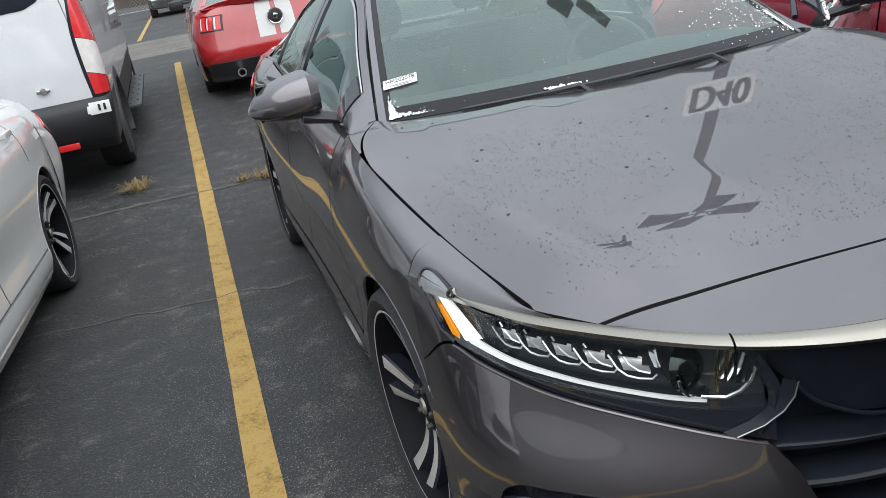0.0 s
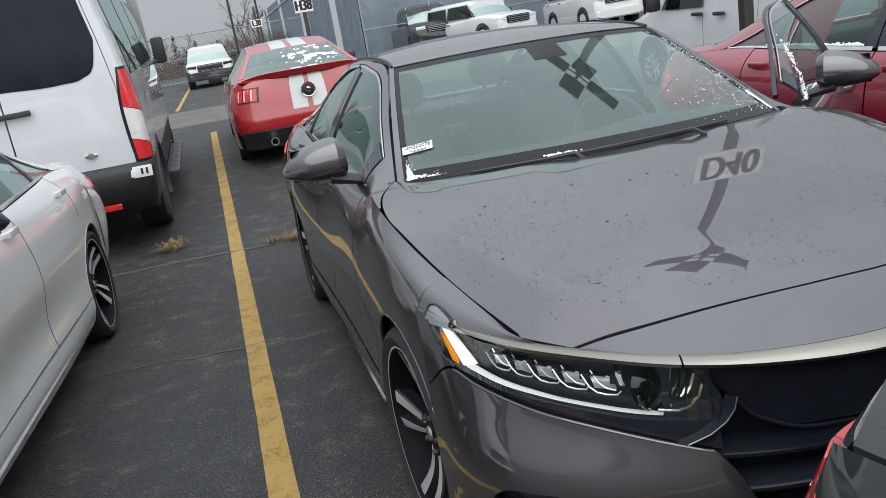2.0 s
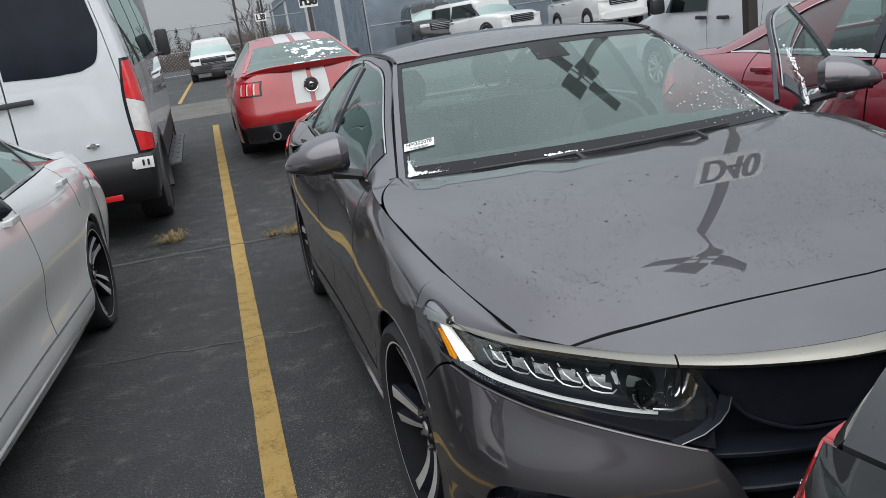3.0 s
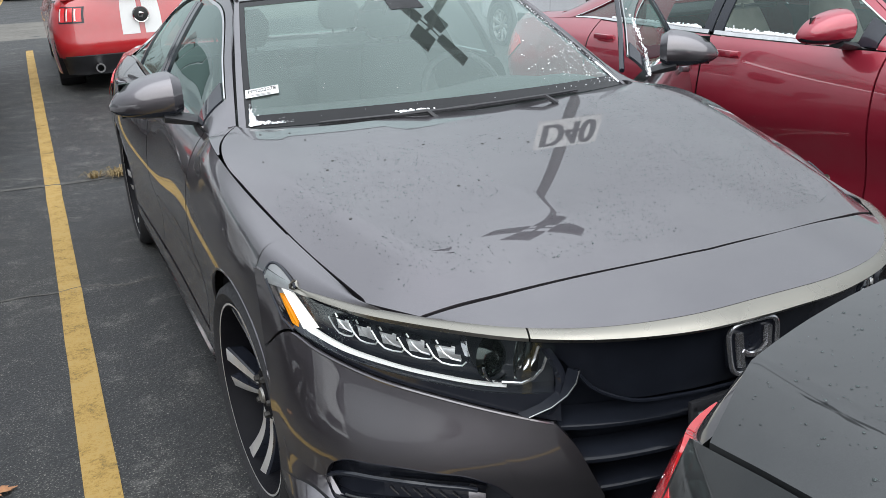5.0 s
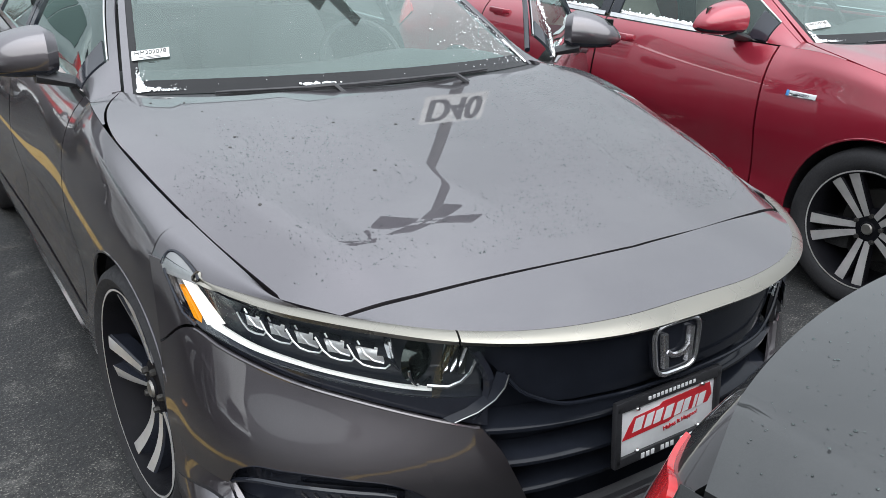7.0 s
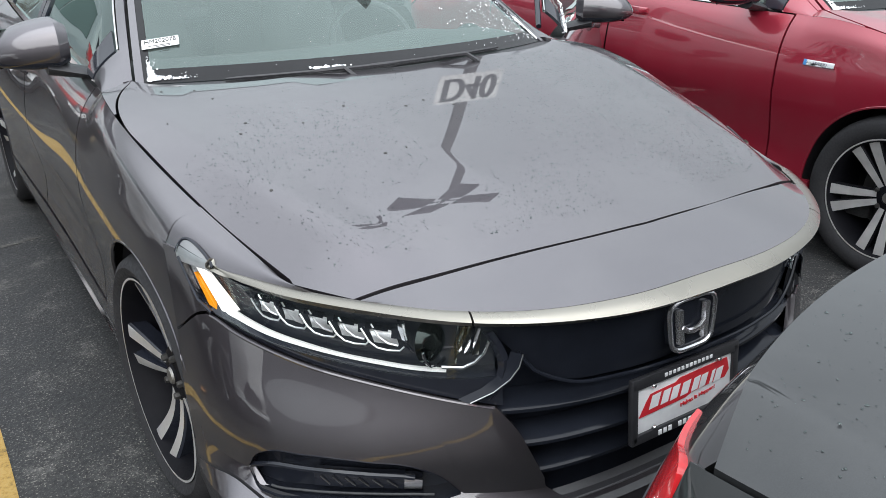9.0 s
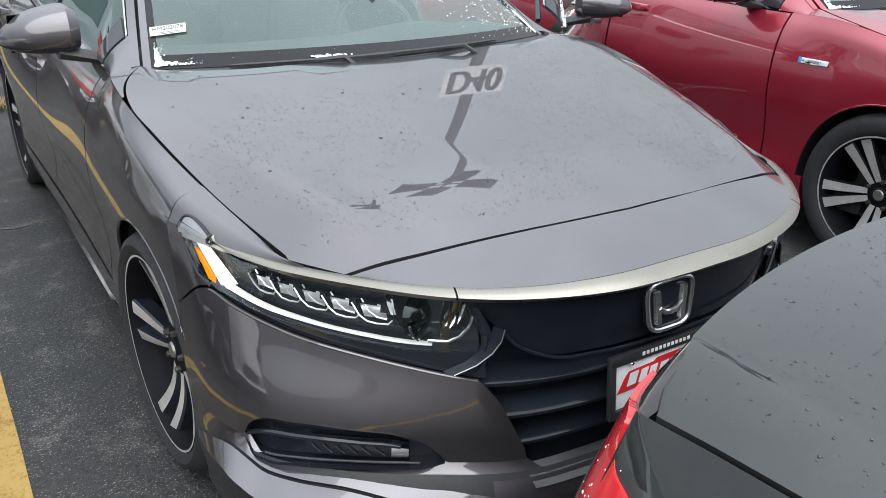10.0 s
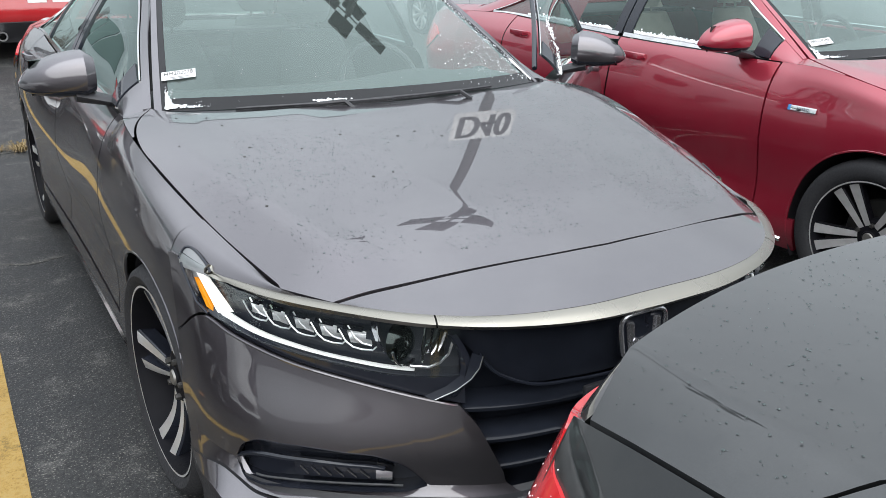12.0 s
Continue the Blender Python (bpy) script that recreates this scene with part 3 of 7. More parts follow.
def wheel_machined(parent, x, y, k, style, steer=0.0):
    """A wheel under the car: tyre, rim barrel, spokes, disc, nuts. k: the side it faces."""
    m = pose(x, y, HUB_Z, 0, 0, steer) @ (Matrix.Identity(4) if k > 0 else pose(0, 0, 0, 0, 0, 180))
    R = 0.335
    rr = 0.272 if style == "sport" else 0.245
    s = Shell()
    s.lathe([(rr - .008, .085), (rr + .012, .104), (rr + .03, .112), (R - .03, .113), (R - .012, .104), (R, .080), (R + .001, .04), (R - .006, .036), (R - .006, .03), (R + .001, .026),
             (R + .001, -.03), (R, -.08), (R - .02, -.108), (rr + .02, -.11), (rr - .01, -.09)], m, 72)
    tyre = s.put("wheel", [RUBBER], parent, "black rubber tyre on an alloy rim")
    s = Shell()
    s.lathe([(rr + .007, .096), (rr + .004, .102), (rr - .002, .1015), (rr - .014, .080), (rr - .02, -.02), (rr - .025, -.09)], m, 72, mats=[1, 0, 1, 1, 1])
    s.put("rim", [BRIGHT_ALLOY, WHEEL_BLACK], tyre)
    s = Shell()
    s.lathe([(.0, -.015), (.15, -.015), (.155, -.02), (.155, -.035), (.0, -.035)], m, 48)
    s.put("brake_disc", [BRAKE_IRON], tyre)
    s = Shell()
    s.lathe([(0, .060), (.028, .060), (.032, .055), (.072, .050), (.082, .035), (.082, 0)], m, 40)
    s.put("hub", [WHEEL_BLACK], tyre)
    s = Shell()
    s.lathe([(0, .066), (.020, .066), (.024, .060)], m, 24)
    s.put("centre_cap", [MACHINED], tyre)
    for i in range(5):
        a = 2 * math.pi * i / 5 + (0.68 if style == "sport" else 0.86)
        rot = m @ Matrix.Rotation(a, 4, "X")
        nut = Shell()
        nut.lathe([(0, .066), (.008, .066), (.010, .060), (.010, .045)], rot @ Matrix.Translation((0, .057 * math.cos(.6), .057 * math.sin(.6))), 6)
        nut.put("wheel_nut", [BRAKE_IRON], tyre)
        if style == "sport":
            # a flaring twin spoke: a wide machined face, a sunk black channel and a second, narrower face
            wide = spline((0, .052), (.30, .072), (.75, .116), (1, .140))
            sp = Shell()
            rings = []
            for q in range(11):
                t = q / 10
                rad, w, c = .045 + (rr - .012 - .045) * t, wide(t), .014 * math.sin(math.pi * t)
                zf = .050 + .040 * t - .010 * math.sin(math.pi * t)
                cut = .006 + .024 * t
                rings.append([rot @ Vector((zf - d, rad, c + w * o)) for d, o in ((.050, -.46), (.005, -.52), (0, -.47), (.001, -.17), (cut, -.08), (cut, .16), (.004, .22), (.008, .44), (.014, .50), (.054, .46))])
            for q in range(10):
                for e in range(10):
                    sp.add([rings[q][e], rings[q][(e + 1) % 10], rings[q + 1][(e + 1) % 10], rings[q + 1][e]], [(0, 1, 2, 3)], 0 if e in (2, 6) else 1, False)
            sp.add(rings[-1], [tuple(range(10))], 1, False)
            sp.put("spoke", [BRIGHT_ALLOY, GLOSS_BLACK], tyre)
        else:
            for off, tw in ((-.022, -.006), (.022, .006)):
                sp = Shell()
                rings = []
                for q in range(7):
                    t = q / 6
                    rad = .05 + (rr - .010 - .05) * t
                    w = .012 + .010 * t
                    c = off * (0.7 + .9 * t) + tw * t * t
                    zf = .052 + .036 * t
                    rings.append([rot @ Vector(p) for p in ((zf, rad, c - w), (zf, rad, c + w), (zf - .006, rad, c + w * 1.25), (zf - .04, rad, c + w), (zf - .04, rad, c - w), (zf - .006, rad, c - w * 1.25))])
                for q in range(6):
                    for e in range(6):
                        sp.add([rings[q][e], rings[q][(e + 1) % 6], rings[q + 1][(e + 1) % 6], rings[q + 1][e]], [(0, 1, 2, 3)], 0 if e == 0 else 1, False)
                sp.put("spoke", [BRIGHT_ALLOY, WHEEL_BLACK], tyre)
    return tyre


def door_mirror(parent, k, paint, name="mirror"):
    """Mirror housing on a slim black arm at the foot of the door window."""
    s = Shell()
    cx, cy, cz = k * 0.972, 1.735, 1.088
    rings = []
    for i in range(15):
        t = i / 14
        # blunt at the inner end, drawn out to a low outer tip
        x = cx + k * (-.108 + .222 * t)
        e = max(.02, 1 - t ** 2.4) ** .55 * min(1, .62 + 2.6 * t) ** .6
        hh, dd = .084 * e, .098 * max(.05, 1 - t ** 3) ** .5 * min(1, .7 + 2 * t)
        ring = []
        for j in range(24):
            a = 2 * math.pi * j / 24
            ca, sa = math.cos(a), math.sin(a)
            py = math.copysign(abs(ca) ** .75, ca) * dd
            pz = math.copysign(abs(sa) ** .80, sa) * hh
            if pz < 0:
                pz *= .80
            if py > 0:
                py *= .45
            ring.append((x, cy + py + .050 * t + .01, cz + pz - .026 * t * t))
        rings.append(ring)
    fs = [((i * 24 + j, i * 24 + (j + 1) % 24, (i + 1) * 24 + (j + 1) % 24, (i + 1) * 24 + j), 3 if 14 <= j <= 21 else 0) for i in range(14) for j in range(24)]
    flat = [q for ring in rings for q in ring]
    for mm in (0, 3):
        s.add(flat, [f for f, w in fs if w == mm], mm)
    s.add(rings[0], [tuple(range(24))[::-1]], 0, False)
    s.add(rings[-1], [tuple(range(24))], 0, False)
    # black lower cap and arm
    arm = []
    for i in range(6):
        t = i / 5
        ring = []
        for j in range(10):
            a = 2 * math.pi * j / 10
            ring.append((k * (.815 + .115 * t), 1.735 + (.055 - .012 * t) * math.cos(a) - .01 * t, 1.000 + .030 * t + (.018 + .006 * t) * math.sin(a)))
        arm.append(ring)
    s.loft(arm, 1)
    s.rbox(pose(cx, cy + .052, cz - .004, 6, 0, -12 * k), (.165, .006, .115), .02, 2)
    return s.put(name, [paint, BLACK_PLASTIC, GLASS_DARK, GLOSS_BLACK], parent, "painted door mirror on a black arm")


def handle(parent, y, k, paint):
    s = Shell()
    x, yy, z = side(y, .17, 1)
    pts = [(k * (x + .004), y - .085, z), (k * (x + .030), y - .06, z), (k * (x + .036), y, z + .002), (k * (x + .032), y + .07, z + .002), (k * (x + .006), y + .095, z)]
    rings = []
    for i, p in enumerate(pts):
        w = .017 if 0 < i < 4 else .012
        rings.append([(p[0] + k * dx, p[1], p[2] + dz * w) for dx, dz in ((.008, 0), (.006, .8), (-.004, 1), (-.008, .5), (-.008, -.5), (-.004, -1), (.006, -.8))])
    s.loft(rings)
    return s.put("handle", [paint], parent)


def seat(parent, x, y, leather):
    s = Shell()
    base = []
    for i in range(9):
        t = i / 8
        w = .25 * (math.sin(math.pi * (.08 + .84 * t)) ** .25)
        base.append([(x + w * math.copysign(abs(math.cos(a)) ** .6, math.cos(a)), y - .25 + .5 * t, .50 + .06 * (1 - t) + .075 * math.copysign(abs(math.sin(a)) ** .7, math.sin(a))) for a in [2 * math.pi * j / 16 for j in range(16)]])
    s.loft(base)
    back = []
    for i in range(11):
        t = i / 10
        w = .25 * (1 - .22 * t) * (math.sin(math.pi * (.10 + .80 * t)) ** .25)
        back.append([(x + w * math.copysign(abs(math.cos(a)) ** .6, math.cos(a)), y + .24 + .22 * t + .065 * math.sin(a), .52 + .58 * t) for a in [2 * math.pi * j / 16 for j in range(16)]])
    s.loft(back)
    head = []
    for i in range(7):
        t = i / 6
        w = .13 * math.sin(math.pi * (.12 + .76 * t)) ** .35
        head.append([(x + w * math.cos(a), y + .48 + .03 * t + .05 * math.sin(a), 1.13 + .17 * t) for a in [2 * math.pi * j / 14 for j in range(14)]])
    s.loft(head)
    for q in (-.05, .05):
        s.tube([(x + q, y + .47, 1.08), (x + q, y + .48, 1.16)], .007)
    return s.put("seat", [leather], parent)


def headlamp(root, k):
    """Lamp unit: black bowl, lit band, amber marker, five chrome cells, projector, clear cover and gloss surround."""
    def on(s, z, d=0.0):
        x, y, zz = nose(s, z)
        return (k * (x - d * .55), y + d * .84, zz)
    hi = lambda s: CH_LO(min(s, .83)) - .004 if s < .83 else .797 + (s - .83) * .16
    bowl = Shell()
    bowl.panel(lambda s, w: on(s, LENS_LO(s) + (hi(s) - LENS_LO(s)) * w, .045), lin(.315, .925, 40), lin(0, 1, 6), lip=0)
    for w, key in ((0, 0), (1, 1)):
        bowl.grid([[on(s, LENS_LO(s) + (hi(s) - LENS_LO(s)) * w, d) for d in (.0, .045)] for s in lin(.315, .925, 40)])
    lamp = bowl.put("headlight", [GLOSS_BLACK], root, "black headlight unit with lit white running light")
    led = Shell()
    lo = lambda s: LENS_LO(s) + .006
    led.panel(lambda s, w: on(s, lo(s) + w * (.006 + .008 * max(0, (s - .55) / .25)), .010), lin(.385, .805, 40), lin(0, 1, 4), lip=.008)
    lband = led.put("light_guide", [LED_DIM], lamp, "pale light guide along the lamp's foot")
    led = Shell()
    led.panel(lambda t, w: on(.806 + .072 * t - .042 * w * (1 - .30 * t), .702 + .078 * t + .012 * w * (1 - t), .009), lin(0, 1.28, 14), lin(0, 1, 5), lip=.008)
    led.put("running_light", [LED_ON], lamp, "white daytime running light band")
    tip = Shell()
    tip.panel(lambda s, w: on(s, LENS_LO(s) + .007 + (hi(s) - .012 - LENS_LO(s)) * w, .022), lin(.872, .922, 10), lin(0, 1, 5), lip=.006)
    tip.put("lamp_tip", [CELL], lamp)
    am = Shell()
    am.panel(lambda t, w: on(.822 + .022 * w * (1 - t * .4) + .048 * t, .704 + .056 * t + .004 * w, .006), lin(0, 1, 8), lin(0, 1, 4), lip=.01)
    am.put("side_marker", [AMBER], lamp, "amber side marker")
    for i in range(5):
        s0 = .718 - i * .053
        c = Shell()
        z0, z1 = .716 - .006 * i, .747 - .004 * i
        p = lambda a, z, d: on(s0 - a * .050, z, d)
        edge = [(-.22, z1), (.06, z0 + .014), (.34, z0 + .003), (.66, z0), (1.02, z0 + .001), (1.14, z0 + .010)]
        c.tube([p(a, z, .006) for a, z in edge], .0020, 0, 6)
        c.tube([p(a + .30, z + .006, .016) for a, z in edge[:4]], .0020, 0, 5)
        c.grid([[p(a + sh * (1 - w), z1 - .004 - (z1 - z0 - .010) * w, .020 + .016 * math.sin(math.pi * w)) for w in lin(0, 1, 7)] for a, sh in ((.22, -.40), (.46, -.40), (.72, -.38), (.98, -.34))], 0)
        c.grid([[p(a, z1 - .006 - (z1 - z0 - .016) * w, .030) for w in lin(0, 1, 4)] for a in lin(.72, 1.10, 4)], 1)
        c.add([p(-.1, z1, .008), p(.62, z1 - .002, .008), p(.62, z1 - .002, .034), p(-.1, z1, .034)], [(0, 1, 2, 3)], 1, False)
        c.put("lamp_cell", [CELL, GLOSS_BLACK], lamp, "chrome-edged headlight cell")
    pr = Shell()
    ctr = Vector(on(.408, .706, .034))
    ax = Matrix.Translation(ctr) @ Vector((-k * .42, -.9, .10)).to_track_quat("X", "Z").to_matrix().to_4x4()
    pr.lathe([(.001, .020), (.021, .016), (.040, .004), (.047, -.010)], ax, 28, 0)
    projector = pr.put("projector", [GLASS_DARK], lamp, "dark round projector lens")
    ring = Shell()
    ring.tube([ax @ Vector((.010, .050 * math.cos(a), .050 * math.sin(a))) for a in lin(math.pi * 1.02, math.pi * 1.9, 14)], .0032, 0, 6)
    ring.put("projector_ring", [REFLECTOR], projector, "bright ring round the lens")
    fl = Shell()
    # bright blade that sweeps round the projector, and the faceted reflector inboard of it
    fl.grid([[on(s + .012 * w, z, .004 + .016 * w) for w in (0, .5, 1)] for s, z in ((.452, .756), (.448, .730), (.440, .706), (.428, .686), (.412, .672), (.394, .664))], 0)
    fl.tube([on(.392, .664, .006), on(.362, .664, .005), on(.345, .676, .005), on(.333, .697, .005), on(.328, .726, .006)], .0035, 0, 6)
    for j, (a, b) in enumerate(((.372, .362), (.361, .351), (.350, .340))):
        fl.add([on(a, .752, .014), on(b, .752, .020), on(b, .690 - .004 * j, .024), on(a, .684, .018)], [(0, 1, 2, 3)], 0, False)
    fl.tube([on(.374, .756, .010), on(.376, .71, .012), on(.372, .672, .008)], .0025, 0, 5)
    fl.put("reflector", [REFLECTOR], lamp)
    cov = Shell()
    cov.panel(lambda s, w: on(s, LENS_LO(s) - .001 + (hi(s) + .001 - LENS_LO(s)) * w), lin(.318, .934, 48), lin(0, 1, 8), lip=.004, out=.003)
    cov.put("cover", [LENS_COVER], lamp, "clear headlight cover").visible_shadow = False
    tr = Shell()
    tr.panel(lambda s, w: on(s, BT(s) + .002 + (LENS_LO(s) - .003 - BT(s)) * w, .010 * (1 - w)), lin(.305, .84, 40), lin(0, 1, 4), lip=.02)
    # rim line round the lamp's rear tip
    tr.tube([on(.835, .699, -.003), on(.875, .715, -.003), on(.905, .752, -.003), on(.932, .790, -.004)], .004, 0, 6)
    # chevron at the inner end
    tr.grid([[on(.325 - .028 * math.sin(math.pi * min(1, max(0, w * .9))) + a * .016, .745 - .145 * w, -.006 + .018 * abs(a - .5)) for a in lin(0, 1, 5)] for w in lin(0, 1, 10)])
    tr.put("lamp_surround", [GLOSS_BLACK], lamp)
    ln = Shell()
    fold = ((.280, .700), (.284, .672), (.296, .646), (.318, .620), (.350, .598))
    ln.tube([on(s, z, -.012) for s, z in fold], .0016, 1, 6)
    ln.grid([[on(s + .017 * w, z - .002 + .004 * w, -.012 + .012 * w) for w in (0, .35, .7, 1)] for s, z in fold], 0)
    ln.put("lamp_bracket", [GRILLE_BLACK, STEEL], lamp)
    return lamp


def front_plate(root):
    """Dealer plate: white face in a black frame with screws; the lettering is plain bars."""
    m = pose(-.030, -.012, .517, 90 - 6, 0, 0) @ Matrix.Diagonal((1, .82, 1, 1))
    s = Shell()
    for cx, cy, w, h in ((0, .078, .325, .030), (0, -.078, .325, .026), (-.154, 0, .018, .17), (.154, 0, .018, .17)):
        s.rbox(m @ pose(cx, cy, .002), (w, h, .014), .004)
    s.rbox(m @ pose(0, 0, -.022), (.24, .10, .03), .01)
    fr = s.put("plate_frame", [BLACK_PLASTIC], root, "black licence plate frame")
    s = Shell()
    s.rbox(m @ pose(0, 0, 0), (.305, .152, .004), .001)
    s.put("plate", [PLATE_WHITE], fr, "white dealer plate with plain red bars")
    s = Shell()
    out = [(-.138, -.026), (-.118, .012), (-.105, .030), (-.03, .034), (-.02, .042), (.13, .046), (.138, .010), (.125, -.010), (.02, -.014), (0, -.022)]
    s.prism(out, m @ pose(0, .006, .0025), .0012, 0)
    s.put("red_bar", [PRINT_RED], fr)
    s = Shell()
    for x0, w in ((-.098, .026), (-.066, .022), (-.038, .022), (-.006, .024), (.026, .020), (.050, .020), (.078, .010), (.098, .022)):
        s.prism([(x0 - w / 2, -.014), (x0 + w / 2, -.012), (x0 + w / 2 + .010, .024), (x0 - w / 2 + .010, .022)], m @ pose(0, .008, .0040), .0006, 0)
    s.put("white_bar", [PLATE_WHITE], fr)
    letters("slogan", "Makes It Happen!", .0165, m @ pose(.040, -.027, .0028, 0, 0, 5), PRINT_RED, fr, .95)
    for i in range(12):
        if i not in (3, 7):
            s = Shell()
            s.rbox(m @ pose(-.082 + i * .0150, -.079, .0095), (.0095, .014, .002), .0005)
            s.put("pale_bar", [PLATE_WHITE], fr)
        s = Shell()
        s.rbox(m @ pose(-.068 + i * .0125, .079, .0095), (.0075, .010, .002), .0005)
        s.put("pale_bar", [PLATE_WHITE], fr)
    for x, z in ((-.095, -.060), (.095, -.060), (-.1, .06), (.1, .06)):
        s = Shell()
        s.lathe([(0, .009), (.004, .008), (.0065, .004), (.007, 0)], m @ pose(x, z, .003) @ pose(0, 0, 0, 0, -90, 0), 12)
        s.put("screw", [CHROME], fr)
    return fr


def emblem(root, z=.684):
    m = pose(-.032, -.004, z, 90 - 6, 0, 0) @ Matrix.Scale(1.02, 4)
    s = Shell()
    pts = []
    for i in range(32):
        a = 2 * math.pi * i / 32
        px, py = math.copysign(abs(math.cos(a)) ** .45, math.cos(a)), math.copysign(abs(math.sin(a)) ** .45, math.sin(a))
        pts.append((.064 * px * (1 + .10 * py), .055 * py))
    s.tube([m @ Vector((x, yy, .006)) for x, yy in pts + pts[:1]], .0055, 0, 8, False)
    s.prism(pts, m @ pose(0, 0, -.01), .012, 1)
    s.loft([[m @ Vector((q * (.034 + .006 * t) + dx, -.038 + .074 * t, dz)) for dx, dz in ((-.009, .004), (.009, .004), (.006, .013), (-.006, .013))] for q in (-1,) for t in lin(0, 1, 5)], 0)
    s.loft([[m @ Vector((q * (.034 + .006 * t) + dx, -.038 + .074 * t, dz)) for dx, dz in ((-.009, .004), (.009, .004), (.006, .013), (-.006, .013))] for q in (1,) for t in lin(0, 1, 5)], 0)
    s.tube([m @ Vector((x, yy, .009)) for x, yy in ((-.034, -.002), (-.018, -.014), (0, -.017), (.018, -.014), (.034, -.002))], .0065, 0, 8)
    return s.put("emblem", [EMBLEM_CHROME, GLOSS_BLACK], root, "chrome emblem on gloss black")


def hash_of(text):
    return sum(ord(c) * (i + 1) for i, c in enumerate(text)) % 1000


def bead(s, p, n, r, h, mat=0):
    """A flattened drop on a surface with normal n."""
    n = Vector(n).normalized()
    a = n.orthogonal().normalized()
    b = n.cross(a)
    p = Vector(p)
    lo = [p + (a * math.cos(t) + b * math.sin(t)) * r for t in [2 * math.pi * k / 7 for k in range(7)]]
    hi = [p + (a * math.cos(t) + b * math.sin(t)) * r * .62 + n * h * .8 for t in [2 * math.pi * k / 7 for k in range(7)]]
    s.add(lo + hi + [p + n * h], [(k, (k + 1) % 7, 7 + (k + 1) % 7, 7 + k) for k in range(7)] + [(7 + k, 7 + (k + 1) % 7, 14) for k in range(7)], mat)


def normal_of(f, u, v, e=.004):
    p, a, b = Vector(f(u, v)), Vector(f(u + e, v)), Vector(f(u, v + e))
    n = (a - p).cross(b - p)
    return p, (n if n.z > 0 else -n).normalized()


def wet(root, seed, amount, where=("hood", "roof", "trunk")):
    """Rain beads left on hood, roof and trunk lid, and a few larger dirty drops."""
    if amount <= 0:
        return
    rnd = random.Random(seed)
    for f, (v0, v1), n, nm in ((hood, (.06, .97), 11000, "hood"), (top, (1.04, 1.96), 900, "roof"), (lambda u, v: deck(u, .40 + .58 * v), (.02, .98), 1100, "trunk")):
        if nm not in where:
            continue
        s = Shell()
        made = 0
        while made < n * amount:
            u, v = rnd.uniform(-.96, .96), rnd.uniform(v0, v1)
            p = f(u, v)
            thick = noise.noise((p[0] * 3.1 + seed, p[1] * 3.1, 5)) + .35 * noise.noise((p[0] * 11, p[1] * 11, seed))
            if nm == "hood" and thick < rnd.uniform(-.25, .35) - (.45 if u > .12 else 0):
                made += .25
                continue
            p, n3 = normal_of(f, u, v)
            r = .0006 + .0012 * rnd.random() ** 3
            bead(s, p + n3 * .0006, n3, r * rnd.uniform(.9, 1.5), r * .55)
            made += 1
        tagged(s.put("beaded_rain", [WATER], root), "scattered rain beads on the paint", kind="stuff")
    if "hood" not in where:
        return
    s = Shell()
    for i in range(16):
        u, v = rnd.gauss(-.45, .22), rnd.gauss(.62, .17)
        if abs(u) < .9 and .1 < v < .95:
            p, n3 = normal_of(hood, u, v)
            bead(s, p + n3 * .0006, n3, rnd.uniform(.002, .0055), .0014)
    tagged(s.put("dirty_rain", [DIRT], root), "dark dirty water spots", kind="stuff")


def ice(root, screen, seed):
    """Crumbs of ice in the foot and along one edge of the windscreen."""
    rnd = random.Random(seed)
    s = Shell()

    def crumb(q, v, r):
        p, n3 = normal_of(top, q, v)
        bead(s, p + n3 * .0005, n3, r, r * rnd.uniform(.4, .8))
    for i in range(110):
        t = rnd.random()
        crumb(-.955 + abs(rnd.gauss(0, .012)), .03 + .13 * t * t, rnd.uniform(.003, .007) * (1.2 - t))
        crumb(-.95 + .16 * t * t, .028 + abs(rnd.gauss(0, .008)), rnd.uniform(.003, .008) * (1.15 - t))
    for i in range(300):
        t = rnd.random()
        crumb(.965 - abs(rnd.gauss(0, .05)) * (1 - .4 * t), .04 + .80 * t, rnd.uniform(.0008, .0028))
    for i in range(150):
        crumb(.965 - abs(rnd.gauss(0, .006)), .03 + .17 * rnd.random(), rnd.uniform(.002, .005))
    for i in range(110):
        crumb(rnd.gauss(.72, .12), min(.7, max(.05, rnd.gauss(.22, .12))), rnd.uniform(.001, .003))
    for i in range(130):
        crumb(rnd.uniform(-.9, .9), rnd.uniform(.05, .95), rnd.uniform(.0006, .0014))
    for i in range(40):
        crumb(rnd.gauss(-.32, .04), .030 + abs(rnd.gauss(0, .003)), rnd.uniform(.003, .006))
    tagged(s.put("crumbled_ice", [SNOW], screen), "white ice crumbs on the glass", kind="stuff")


def frame_on(f, u, v, e=.01):
    """A pose on surface f: local x along u, local z outwards."""
    p = Vector(f(u, v))
    ax = (Vector(f(u + e, v)) - p).normalized()
    n = ax.cross(Vector(f(u, v + e)) - p).normalized()
    ay = n.cross(ax)
    return Matrix(((ax.x, ay.x, n.x, p.x), (ax.y, ay.y, n.y, p.y), (ax.z, ay.z, n.z, p.z), (0, 0, 0, 1)))


